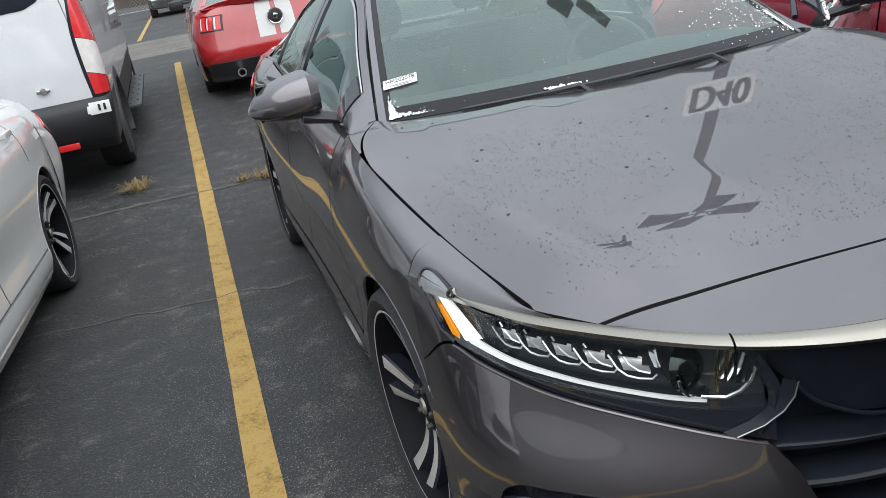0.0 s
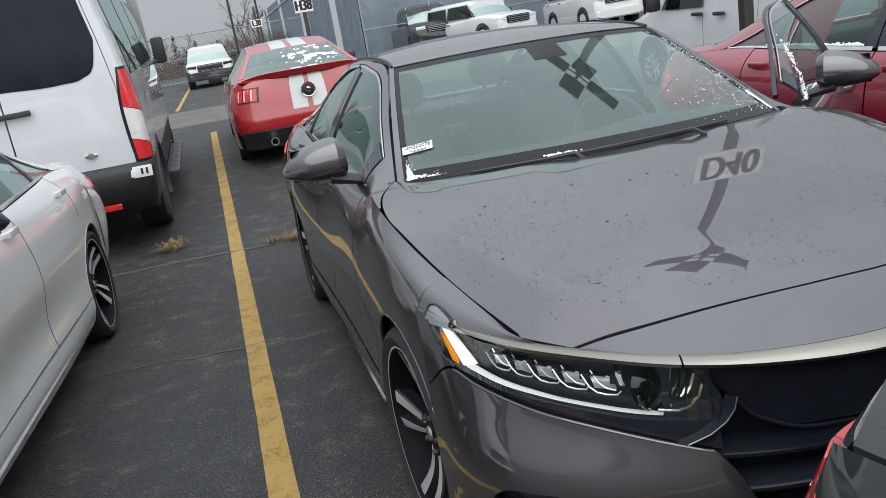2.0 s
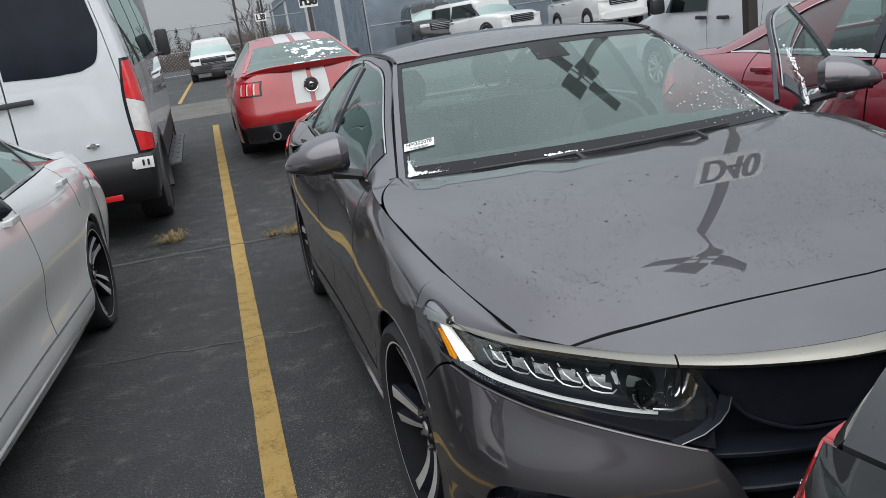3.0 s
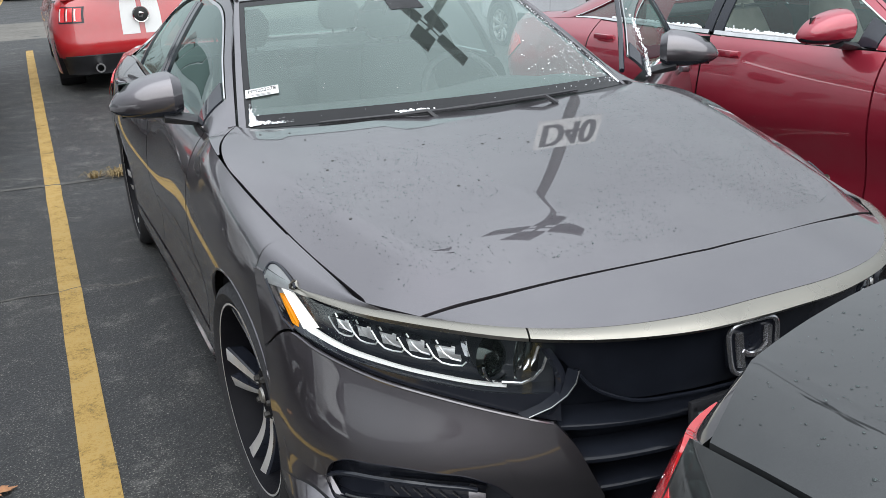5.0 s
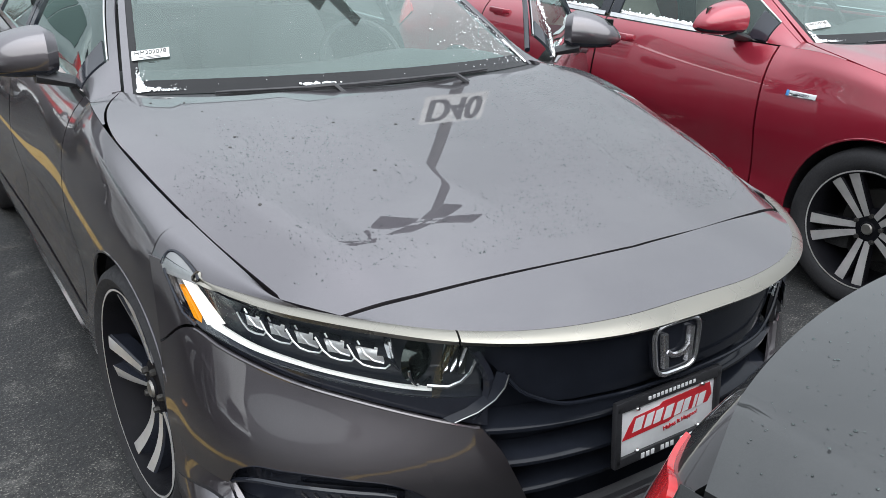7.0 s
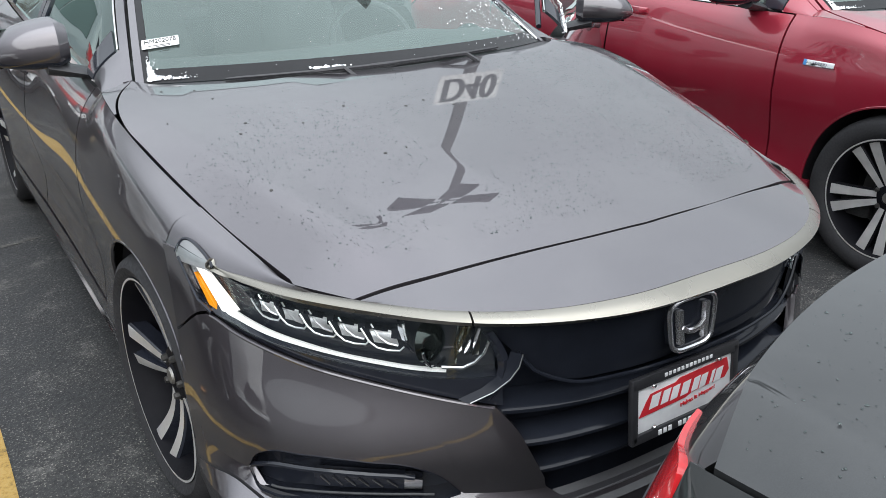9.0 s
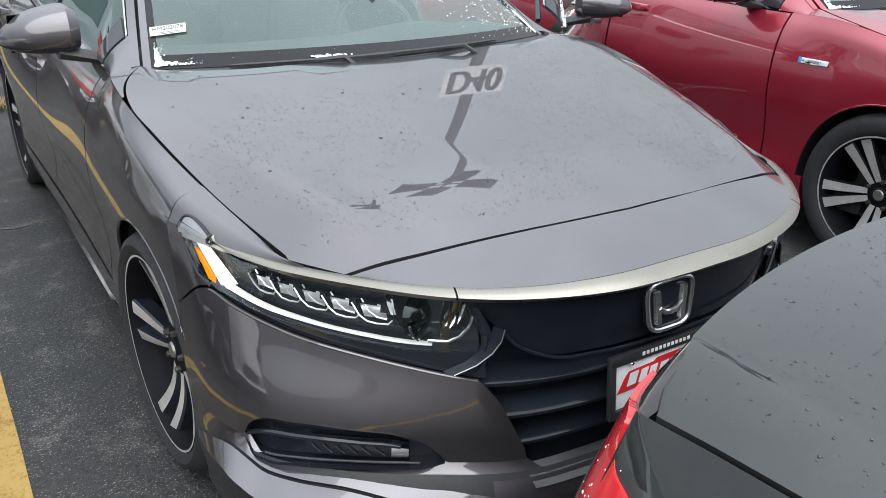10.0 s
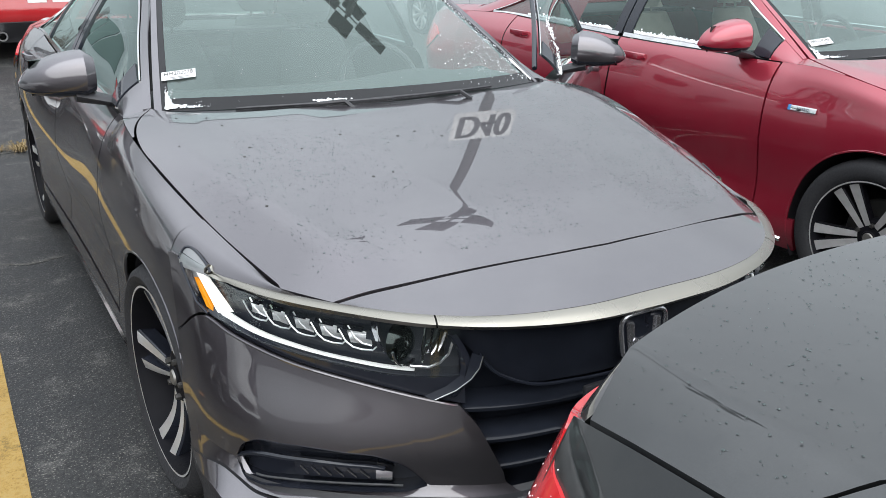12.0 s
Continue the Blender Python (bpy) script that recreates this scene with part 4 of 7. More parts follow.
def sedan(name, m, label, paint, style="sport", door_open=0.0, front=True, rear=True, leather=None, group="sedans in the lot", wetness=1.0, frost=True, mirror_paint=None, wet_on=("hood", "roof"), steer=0.0):
    """A four-door sedan built of separate panels."""
    root = thing(name, m, label, "car", group)
    leather = leather or INTERIOR
    arches = [(HUB_F, HUB_Z, ARCH), (HUB_R, HUB_Z, ARCH)]
    # hood
    s = Shell()
    s.panel(hood, sorted(lin(-1, 1, 121) + [-.9, .9]), lin(0, 1, 76), lip=.02, down=True)
    s.put("hood", [paint], root)
    # painted strip between the hood and the bright bar
    s = Shell()

    def nosetop(u, w):
        a = abs(u)
        yf = HOOD_F(a * .985) - .0045
        xx = u * .985 * .750
        b = Vector((xx, yf, hood_z(xx, yf) - .001))
        sp = spline((0, 0), (.27, .13), (.55, .27), (.73, .40), (.91, .515), (1, .605))(a)
        x, y, z = nose(math.copysign(sp, u), .788)
        c = Vector((x, y, z + .001))
        p = b.lerp(c, w)
        p.y -= .003 * w * w * w
        return p
    s.panel(nosetop, lin(-1, 1, 70), lin(0, 1, 14), lip=.02, down=True)
    s.put("nose_panel", [paint], root)
    # bright bar over the grille and along the top of each lamp
    s = Shell()
    s.panel(lambda q, w: bar(q, w), lin(-.362, .362, 60), lin(0, 1, 8), lip=.012)
    s.put("grille_bar", [SATIN], root, "satin metal bar above the grille")
    for k in (-1, 1):
        s = Shell()
        s.panel(lambda q, w: bar(k * q, w), lin(.365, .828, 50), lin(0, 1, 6), lip=.012)
        s.put("lamp_bar", [SATIN], root)
    # grille
    s = Shell()

    def back(q, z):
        x, y, zz = nose(q, z)
        return (x, y + .085, zz)
    s.panel(back, lin(-.34, .34, 50), lin(.30, .77, 12), lip=0)
    grille = s.put("grille", [GRILLE_BLACK], root, "gloss black grille")
    s = Shell()
    rec = spline((0, .603), (.13, .608), (.21, .616), (.235, .630), (.262, .652), (.29, .70), (.33, .735))
    def gpanel(q, w):
        a, b = nose(q, rec(abs(q))), bar(q, 0)
        return (a[0] + (b[0] - a[0]) * w, a[1] + .026 + (b[1] + .042 - a[1] - .026) * w, a[2] + (b[2] - .005 - a[2]) * w)
    s.panel(gpanel, lin(-.335, .335, 70), lin(0, 1, 8), lip=.03)
    s.tube([(lambda p: (p[0], p[1] + .004, p[2]))(nose(q, rec(abs(q)) + .004)) for q in lin(-.285, .285, 50)], .004, 0, 6)
    s.put("grille_panel", [GRILLE_BLACK], grille)
    for z in (.562, .488, .410):
        s = Shell()
        lim = GRILL_S(z) + .015
        s.loft([[(lambda p: (p[0], p[1] + dy, p[2] + dz))(nose(q, z)) for dy, dz in ((.020, .0), (.028, .006), (.08, .020), (.08, .004), (.028, -.012), (.021, -.008))] for q in lin(-lim, lim, 44)])
        s.put("grille_slat", [GRILLE_BLACK], grille)
    s = Shell()
    s.panel(lambda q, w: (lambda p: (p[0], p[1] + .03 - .035 * w, p[2]))(nose(q, .345 - .03 * w)), lin(-.23, .23, 30), lin(0, 1, 4), lip=0)
    s.put("grille_foot", [BLACK_PLASTIC], grille)
    # bumper cover
    s = Shell()

    def skin(lo, hi, k):
        def f(u, w):
            sg = .25
            for _ in range(3):
                q = sg + (1 - sg) * u
                z = lo(q) + (hi(q) - lo(q)) * w
                sg = GRILL_S(min(z, .58))
            q = sg + (1 - sg) * u
            z = lo(q) + (hi(q) - lo(q)) * w
            return nose(k * q, z)
        return f

    def ledge(f, out, k):
        """The shelf under the fog recess: it leans back, so that its face looks up."""
        def g(u, w):
            x, y, z = f(u, w)
            e = -out * w * max(0, min(1, (abs(x) - .22) / .2)) * max(0, min(1, (.90 - abs(x)) / .10))
            a = 1.25 * (abs(x) / .91) ** 1.3
            return (x + k * e * math.sin(a), y - e * math.cos(a), z)
        return g
    ft = lambda q: FOG_T(q) if .36 < q < .765 else .375
    fb = lambda q: FOG_B(q) if .36 < q < .765 else .375
    us = sorted(lin(0, 1, 60) + [.1535, .160, .700, .707])
    for k in (-1, 1):
        s.panel(skin(ft, lambda q: BT(max(q, .29)), k), us, lin(0, 1, 14), lip=.02, cut=None)
        s.panel(ledge(skin(lambda q: LIP(q) + .004, fb, k), .034, k), us, lin(0, 1, 10), lip=.012)
    s.panel(lambda q, w: (lambda p: (p[0], p[1] + .004, p[2]))(nose(q, LIP(abs(q)) + .006 + (.325 - LIP(abs(q))) * w)), lin(-.29, .29, 36), lin(0, 1, 6), lip=.02)
    bumper = s.put("front_bumper", [paint], root)
    for k in (-1, 1):
        s = Shell()
        s.tube([(lambda p: (p[0], p[1] + .004, p[2] - .002))(nose(k * q, BT(q))) for q in lin(.315, .84, 50)], .0045, 0, 8)
        s.put("bumper_edge", [paint], bumper)
    for k in (-1, 1):
        s = Shell()
        # it stands out at its foot and fades at both ends
        stand = lambda q, w: (1 - w) * max(0, min(1, (.985 - q) / .2)) * max(0, min(1, (q - .24) / .16))
        s.panel(lambda q, w: (lambda p: (p[0] + k * .026 * stand(q, w), p[1] - .034 * stand(q, w), p[2]))(nose(k * q, LIP(q) - .034 + .031 * w)), lin(.24, .99, 50), lin(0, 1, 8), lip=.012)
        s.put("lower_lip", [paint], bumper)
    s = Shell()
    s.panel(lambda q, w: (lambda p: (p[0], p[1] + .02, p[2]))(nose(q, .13 + .10 * w)), lin(-1, 1, 60), lin(0, 1, 4), lip=0)
    s.panel(lambda q, w: (lambda p: (p[0], p[1] + .012, p[2]))(nose(q, .18 + .16 * w)), lin(-1, 1, 60), lin(0, 1, 4), lip=0)
    s.put("air_dam", [BLACK_PLASTIC], bumper)
    for k in (-1, 1):
        def fog(q, w, d):
            x, y, z = nose(k * q, FOG_B(q) + (FOG_T(q) - FOG_B(q)) * w)
            return (x - k * d * .5, y + d * .85, z)
        s = Shell()
        s.panel(lambda q, w: fog(q, w, .05), lin(.362, .763, 30), lin(0, 1, 6), lip=0)
        for w in (0, 1):
            s.grid([[fog(q, w, d) for d in (-.002, .05)] for q in lin(.362, .763, 40)])
        s.tube([fog(q, .62, .008) for q in lin(.43, .755, 24)], .006, 0, 6)
        fg = s.put("fog_recess", [GLOSS_BLACK], bumper, "gloss black fog light recess")
        s = Shell()
        s.panel(lambda q, w: fog(q, .16 + .30 * w, .020), lin(.445, .60, 16), lin(0, 1, 4), lip=.02)
        s.put("fog_light", [GLOSS_BLACK], fg)
        s = Shell()
        s.panel(lambda q, w: fog(q, .16 + .30 * w, .018), lin(.418, .445, 6), lin(0, 1, 4), lip=.02)
        s.put("fog_reflector", [REFLECTOR], fg, "bright end of the fog light")
        for i in range(6):
            s = Shell()
            s.tube([fog(.455 + i * .023, .22, .017), fog(.463 + i * .023, .30, .017), fog(.472 + i * .023, .40, .017)], .0016, 0, 5)
            s.put("fog_cell", [STEEL], fg)
        s = Shell()
        s.tube([fog(q, .10, .010) for q in lin(.40, .70, 24)], .0028, 0, 6)
        s.put("fog_trim", [GREY_PLASTIC], fg)
        headlamp(root, k)
    if front:
        front_plate(root)
    emblem(root)
    # fenders
    for k in (-1, 1):
        s = Shell()
        def fend(t, h):
            z = side(.72, h)[2]
            y0 = nose(1, min(max(z, .2), .80))[1] - .002
            p = side(y0 + (1.525 - y0) * t, h, k)
            q = nose(1, z)[0] if z < .80 else side(.72, h)[0]
            e = max(0, 1 - t * 7)
            return (p[0] + k * (q - side(y0, h)[0]) * e, p[1], p[2])
        s.panel(fend, lin(0, 1, 64), lin(0.003, .93, 60), lip=.02, cut=[arches[0]])
        yt = spline((.62, .41), (.75, .53), (.875, .64), (1, .72))

        def sliver(q, w):
            a = Vector(nose(k * q, .789 + .014 * max(0, min(1, (q - .80) / .13))))
            x, z = RAIL_T(yt(q))
            b = Vector((k * x, yt(q), z))
            p = a.lerp(b, w)
            p += Vector((k * .003, -.002, .006)) * math.sin(math.pi * w)
            # the rear end meets the fender's own curve
            end = Vector(nose(k, .803)).lerp(Vector((k * RAIL_T(.72)[0], .72, RAIL_T(.72)[1])), w)
            end += Vector((k * .003, -.002, .006)) * math.sin(math.pi * w)
            return p + (Vector(side(.724, .235 * (1 - w), k)) - end) * max(0, (q - .645) / .355) ** 2
        s.panel(sliver, lin(.598, 1, 32), lin(0, 1, 14), lip=.012, lips="acd", down=True)
        tip = [(.878 + .058 * math.cos(a) + .010 * math.sin(a), .50 * math.sin(a) ** .8 * (1 - .62 * a / math.pi)) for a in lin(0, math.pi, 22)]
        foot = [Vector(sliver(q, 0)) for q, w in tip]
        drop = [Vector(nose(k * q, .780)) for q, w in tip]
        tip = [Vector(sliver(q, w)) for q, w in tip]
        s.panel(lambda q, w: nose(k * q, BT(q) + .006 + ((LENS_LO(q) - .003 if q < .935 else .803) - BT(q) - .006) * w), sorted(lin(.84, 1.0, 20) + [.9345, .9355]), lin(0, 1, 16), lip=.015)
        def shoulder(y, w):
            x = HOOD_EDGE(y) + .007
            x += (HOOD_X(min(y, 1.45)) - x) * w
            return (k * x, y, hood_z(x, min(y, 1.47)) - .001)
        s.panel(shoulder, lin(1.20, 1.53, 24), lin(0, 1, 6), lip=.02, lips="c", down=True)
        s.panel(lambda y, h: upper(y, h, k), lin(1.45, 1.60, 10), lin(0, 1, 10), lip=0, out=-.002)
        s.put("fender", [paint], root)
        rim = Shell()
        lift = Vector((k * .003, -.002, .0025))
        rim.tube([p + lift for p in tip], .0035, 0, 6)
        rim.put("lamp_rim", [GLOSS_BLACK], root)
        lens = Shell()
        lens.grid([[d + lift] + [a.lerp(b, r) + lift for r in lin(0, 1, 5)] for d, a, b in zip(drop, foot, tip)])
        lens.put("lamp_tip_lens", [STEEL], root, "clear upper tip of the headlight")
        # black liners in the wheel houses
        for yc in (HUB_F, HUB_R):
            s = Shell()
            s.grid([[(k * xx, yc + (ARCH + .012) * math.cos(t), HUB_Z + (ARCH + .012) * math.sin(t)) for xx in (.885, .70, .52)] for t in lin(-.5, math.pi + .5, 40)])
            s.grid([[(k * .53, yc + rr * math.cos(t), HUB_Z + rr * math.sin(t)) for rr in (.02, ARCH + .02)] for t in lin(-.5, math.pi + .5, 40)])
            s.put("wheel_liner", [BLACK_PLASTIC], root)
            # rolled edge of the arch
            s = Shell()
            pts = []
            for t in lin(-.35, math.pi + .35, 50):
                y, z = yc + ARCH * math.cos(t), HUB_Z + ARCH * math.sin(t)
                hs = min(lin(.05, 1, 60), key=lambda h: abs(side(y, h)[2] - z))
                pts.append((k * (side(y, hs)[0] - .004), y, z))
            s.tube(pts, .006, 0, 6)
            s.put("arch_lip", [paint], root)
        wheel_machined(root, k * .808, HUB_F, k, style, steer)
        wheel_machined(root, k * .808, HUB_R, k, style)
        # doors with glass, trim, handle
        opening = door_open if k > 0 else 0.0
        for y0, y1, nm in ((1.535, 2.585, "front_door"), (2.595, 3.60, "rear_door")):
            s = Shell()
            rear_d = nm == "rear_door"
            s.panel(lambda y, h: side(y, h, k), lin(y0, y1, 44), lin(0.012, .80, 44), lip=.02, cut=[arches[1]] if rear_d else None)
            door = s.put(nm, [paint], root)
            # inner skin
            s = Shell()
            s.panel(lambda y, h: (lambda p: (p[0] - k * .07, p[1], p[2]))(side(y, h, k)), lin(y0 + .03, y1 - .03, 12), lin(.03, .78, 12), lip=0, cut=[arches[1]] if rear_d else None)
            for e in (y0 + .001, y1 - .001):
                if not rear_d:
                    s.grid([[(lambda p: (p[0] - k * d, p[1], p[2]))(side(e, h, k)) for d in (.004, .075)] for h in lin(.02, .79, 24)], 0)
            s.put("inner_panel", [INTERIOR], door)
            ya, yb = (1.60, 2.575) if not rear_d else (2.615, 3.90)
            gt = spline((1.45, .80), (1.9, .86), (3.1, .86), (3.45, .70), (3.75, .30), (3.92, .03))
            s = Shell()
            s.panel(lambda y, h: (lambda p: (p[0] - k * .006, p[1], p[2]))(upper(y, h * gt(y), k)), lin(ya, yb, 40), lin(0, 1, 10), lip=.004)
            s.put("window", [GLASS_SIDE], door).visible_shadow = False
            s = Shell()
            s.panel(lambda y, h: upper(y, gt(y) + .024 * h, k), lin(ya, yb, 40), lin(0, 1, 3), lip=.01, out=.004)
            s.panel(lambda y, h: upper(y, .05 - .05 * h, k), lin(ya, yb, 40), lin(0, 1, 3), lip=.01, out=.003)
            s.put("window_trim", [CHROME], door, "chrome window trim")
            s = Shell()
            w0, w1 = (2.520, 2.584) if not rear_d else (2.596, 2.66)
            s.panel(lambda y, h: upper(y, .03 + .86 * h, k), lin(w0, w1, 5), lin(0, 1, 14), lip=.01, out=.002)
            s.put("pillar_cover", [GLOSS_BLACK], door)
            s = Shell()
            if not rear_d:
                s.panel(lambda y, h: upper(y, .06 + .72 * h, k), lin(1.605, 1.70, 10), lin(0, 1, 6), lip=.01, out=.002)
            else:
                s.panel(lambda y, h: upper(y, .03 + gt(y) * .95 * h, k), lin(3.40, 3.45, 4), lin(0, 1, 8), lip=.01, out=.002)
            s.put("pillar_cover", [GLOSS_BLACK], door)
            if not rear_d and opening:
                # the door's own frame shows once it stands open
                s = Shell()
                s.tube([(lambda p: (p[0] - k * .012, p[1] + .02, p[2]))(upper(y, .93, k)) for y in lin(1.50, 2.57, 40)], .011, 0, 8)
                s.tube([(lambda p: (p[0] - k * .012, p[1], p[2]))(upper(2.565, h, k)) for h in lin(0, .93, 10)], .016, 0, 8)
                s.put("window_frame", [GLOSS_BLACK], door)
            handle(door, y1 - .16, k, paint)
            if not rear_d:
                door_mirror(door, k, mirror_paint or paint)
                if opening:
                    rnd = random.Random(3)
                    s = Shell()
                    for i in range(240):
                        t = rnd.random()
                        y, hh = 1.60 + .30 * t + abs(rnd.gauss(0, .03)), .04 + .72 * t + rnd.gauss(0, .05)
                        if rnd.random() < .3:
                            y, hh = rnd.uniform(1.60, 2.0), .05 + abs(rnd.gauss(0, .012))
                        pt = Vector(upper(y, min(.85, hh), k))
                        bead(s, pt + Vector((k * .004, 0, .002)), (k * .8, 0, .5), rnd.uniform(.002, .006), .003)
                    tagged(s.put("door_snow", [SNOW], door), "wet snow along the door window's edge", kind="stuff")
                    h = Vector((k * .86, 1.535, 0))
                    door.matrix_basis = Matrix.Translation(h + Vector((k * .075, -.02, 0))) @ Matrix.Rotation(k * -radians(opening), 4, "Z") @ Matrix.Translation(-h)
        # sill
        s = Shell()
        s.panel(lambda y, h: side(y, h, k), lin(1.30, 3.44, 40), lin(.815, 1, 8), lip=.02)
        s.put("sill", [paint], root)
        s = Shell()
        s.tube([(k * .895, y, .215) for y in lin(1.36, 3.40, 20)], .012, 0, 6)
        s.put("sill_trim", [CHROME], root)
        # rear quarter
        s = Shell()
        s.panel(lambda y, h: side(y, h, k), lin(3.61, 4.205, 44), lin(0.003, .93, 56), lip=.02, cut=[arches[1]])
        s.panel(lambda y, h: side(y, h, k), lin(3.40, 3.62, 14), lin(.40, .82, 24), lip=0, cut=[arches[1]])

        def quarter(q, w):
            ry = min(4.72, tail(q, 1.0)[1])
            rx, rz = RAIL_T(ry)
            x, y, z = tail(k * q, .30 + (rz - .30) * w)
            top_x, top_y, _ = tail(k * q, rz)
            e = max(0, (w - .35) / .65) ** 1.5
            return (x + (k * (rx + .001) - top_x) * e, y + (ry - top_y) * e, z)
        s.panel(quarter, lin(.605, 1, 50), lin(0, 1, 60), lip=.015, lips="d")
        s.panel(lambda y, h: upper(y, h, k), lin(3.0, 4.16, 40), [max(0.0, q) for q in lin(0, 1, 16)], lip=0, out=-.012)
        s.panel(lambda y, h: upper(y, gt(y) + .035 + (.965 - gt(y)) * h, k), lin(1.47, 4.16, 60), lin(0, 1, 5), lip=.01)
        s.put("side_frame", [paint], root)
    # roof, screens
    s = Shell()
    s.panel(top, lin(-1, 1, 50), lin(1.0, 2.0, 40), lip=.02)
    s.put("roof", [paint], root)
    for k in (-1, 1):
        s = Shell()
        s.tube([(lambda p: (p[0], p[1], p[2] + .002))(top(k * .985, v)) for v in lin(1.0, 2.0, 24)], .007, 0, 6)
        s.put("roof_seam", [BLACK_PLASTIC], root)
    s = Shell()
    s.panel(top, lin(-.975, .975, 60), lin(.015, .985, 40), lip=.005, out=-.004)
    screen = s.put("windscreen", [GLASS_FRONT], root, "tinted windscreen with ice crumbs along its edge")
    screen.visible_shadow = False
    s = Shell()
    band = lambda a0, a1, v0, v1, o: s.panel(top, lin(a0, a1, 30), lin(v0, v1, 8), lip=0, out=o)
    band(-.975, .975, .012, .090, -.0025)
    band(-.975, .975, .945, .988, -.0025)
    band(-.978, -.945, .090, .945, -.0025)
    band(.945, .978, .090, .945, -.0025)
    band(-.11, .11, .80, .945, -.0025)
    s.put("screen_border", [FRIT], screen)
    for k in (-1, 1):
        s = Shell()
        s.panel(lambda q, v: top(k * q, v), lin(.972, 1.0, 4), lin(0, 1.0, 24), lip=.02, out=.001)
        s.put("pillar", [paint], root)
    s = Shell()
    s.panel(top, lin(-.95, .95, 30), lin(2.02, 2.98, 24), lip=.005, out=-.004)
    s.put("rear_window", [GLASS_FRONT], root).visible_shadow = False
    for k in (-1, 1):
        s = Shell()
        s.panel(lambda q, v: top(k * q, v), lin(.93, 1.0, 5), lin(2.0, 3.0, 24), lip=.01)
        s.put("rear_pillar", [paint], root)
    # cowl and wipers
    s = Shell()
    s.panel(lambda u, w: (lambda a, b: tuple(a[i] * (1 - w) + b[i] * w - (.012 if i == 2 else 0) for i in range(3)))(hood(u * .98, .985), top(u * .99, .03)), lin(-1, 1, 40), lin(0, 1, 6), lip=0)
    s.put("cowl", [BLACK_PLASTIC], root)
    for x0, x1, v0, v1 in ((-.52, -.02, .004, .010), (-.13, .42, .012, .020)):
        s = Shell()
        pts = [(lambda p: (p[0], p[1] - .012, p[2] + .006))(top(x / .74, v0 + (v1 - v0) * (x - x0) / (x1 - x0))) for x in lin(x0, x1, 14)]
        s.tube(pts, [.003] + [.0055] * 12 + [.003], 0, 6)
        s.tube([(lambda p: (p[0], p[1] + .004, p[2] - .008))(q) for q in pts], .003, 0, 4)
        a = pts[6]
        s.tube([(x0 * .2 + x1 * .8 - .05, a[1] - .05, a[2] - .02), (x0 * .35 + x1 * .65, a[1] - .022, a[2] + .006), a], [.009, .007, .005], 0, 6)
        s.put("wiper", [BLACK_PLASTIC], root)
    # trunk lid and tail
    s = Shell()
    s.panel(lambda q, w: deck(q, lid_v(q) + .010 + (.990 - lid_v(q)) * w), lin(-.993, .993, 80), lin(0, 1, 26), lip=.02, down=True)
    s.panel(lambda q, w: (lambda a, b: tuple(a[i] * (1 - w) + b[i] * w for i in range(3)))(deck(q, 1.0), (lambda p: (p[0], p[1] - .0, p[2]))(tail(q * .585, .94))), lin(-.985, .985, 50), lin(0, 1, 6), lip=.01)
    s.panel(lambda q, z: tail(q, z), lin(-.44, .44, 30), lin(.72, .93, 8), lip=.02)
    s.put("trunk_lid", [paint], root)
    s = Shell()
    s.panel(lambda q, w: deck(q, lid_v(q) * w), lin(-1, 1, 60), lin(0, 1, 16), lip=.02, down=True)
    s.put("rear_shelf", [paint], root)
    s = Shell()
    s.panel(deck, lin(-1, 1, 40), lin(0, .98, 12), lip=0, out=-.016)
    s.put("trunk_seal", [BLACK_PLASTIC], root)
    s = Shell()
    s.panel(tail, lin(-.72, .72, 60), lin(.40, .71, 10), lip=.02)
    for k in (-1, 1):
        s.panel(lambda q, z: tail(k * q, z), lin(.44, .62, 12), lin(.70, .945, 14), lip=0, out=-.006)
    rb = s.put("rear_bumper", [paint], root)
    s = Shell()
    s.panel(tail, lin(-.75, .75, 50), lin(.19, .395, 6), lip=.02, out=-.01)
    s.put("diffuser", [BLACK_PLASTIC], rb)
    lt = spline((.40, .935), (.50, .950), (.555, .962), (.585, .960), (.605, .946), (.63, .930), (.68, .924), (.75, .917), (.80, .900), (.84, .86))
    lb = spline((.40, .905), (.46, .87), (.52, .80), (.58, .755), (.68, .74), (.75, .76), (.80, .80), (.84, .85))
    for k in (-1, 1):
        s = Shell()
        s.panel(lambda q, w: tail(k * q, lb(q) + (lt(q) - lb(q)) * w), sorted(lin(.40, .84, 50) + [.572, .592, .605]), lin(0, 1, 14), lip=.02, out=.006)
        tl = s.put("tail_light", [RED_LENS], root, "red wraparound tail light")
        s = Shell()
        s.tube([(lambda p: (p[0], p[1] + .004, p[2]))(tail(k * q, lb(q) - .002)) for q in lin(.40, .84, 30)], .005, 0, 6)
        s.put("lamp_edge", [GLOSS_BLACK], tl)
    wet(root, hash_of(label), wetness, wet_on)
    if frost:
        ice(root, screen, hash_of(label))
    # cabin
    s = Shell()
    prof = spline((0, 1.34, .985), (.25, 1.55, 1.005), (.5, 1.80, .995), (.7, 1.93, .96), (.85, 1.96, .86), (1, 1.90, .68))
    s.grid([[(x, prof(t)[0] + .10 * (abs(x) / .75) ** 2, prof(t)[1] + (.035 * math.exp(-((x - .37) / .2) ** 2) * math.sin(math.pi * min(1, t * 1.3)) if t < .77 else 0)) for t in lin(0, 1, 16)] for x in lin(-.76, .76, 30)])
    s.put("dashboard", [INTERIOR], root)
    s = Shell()
    ctr = Vector((.37, 2.08, .93))
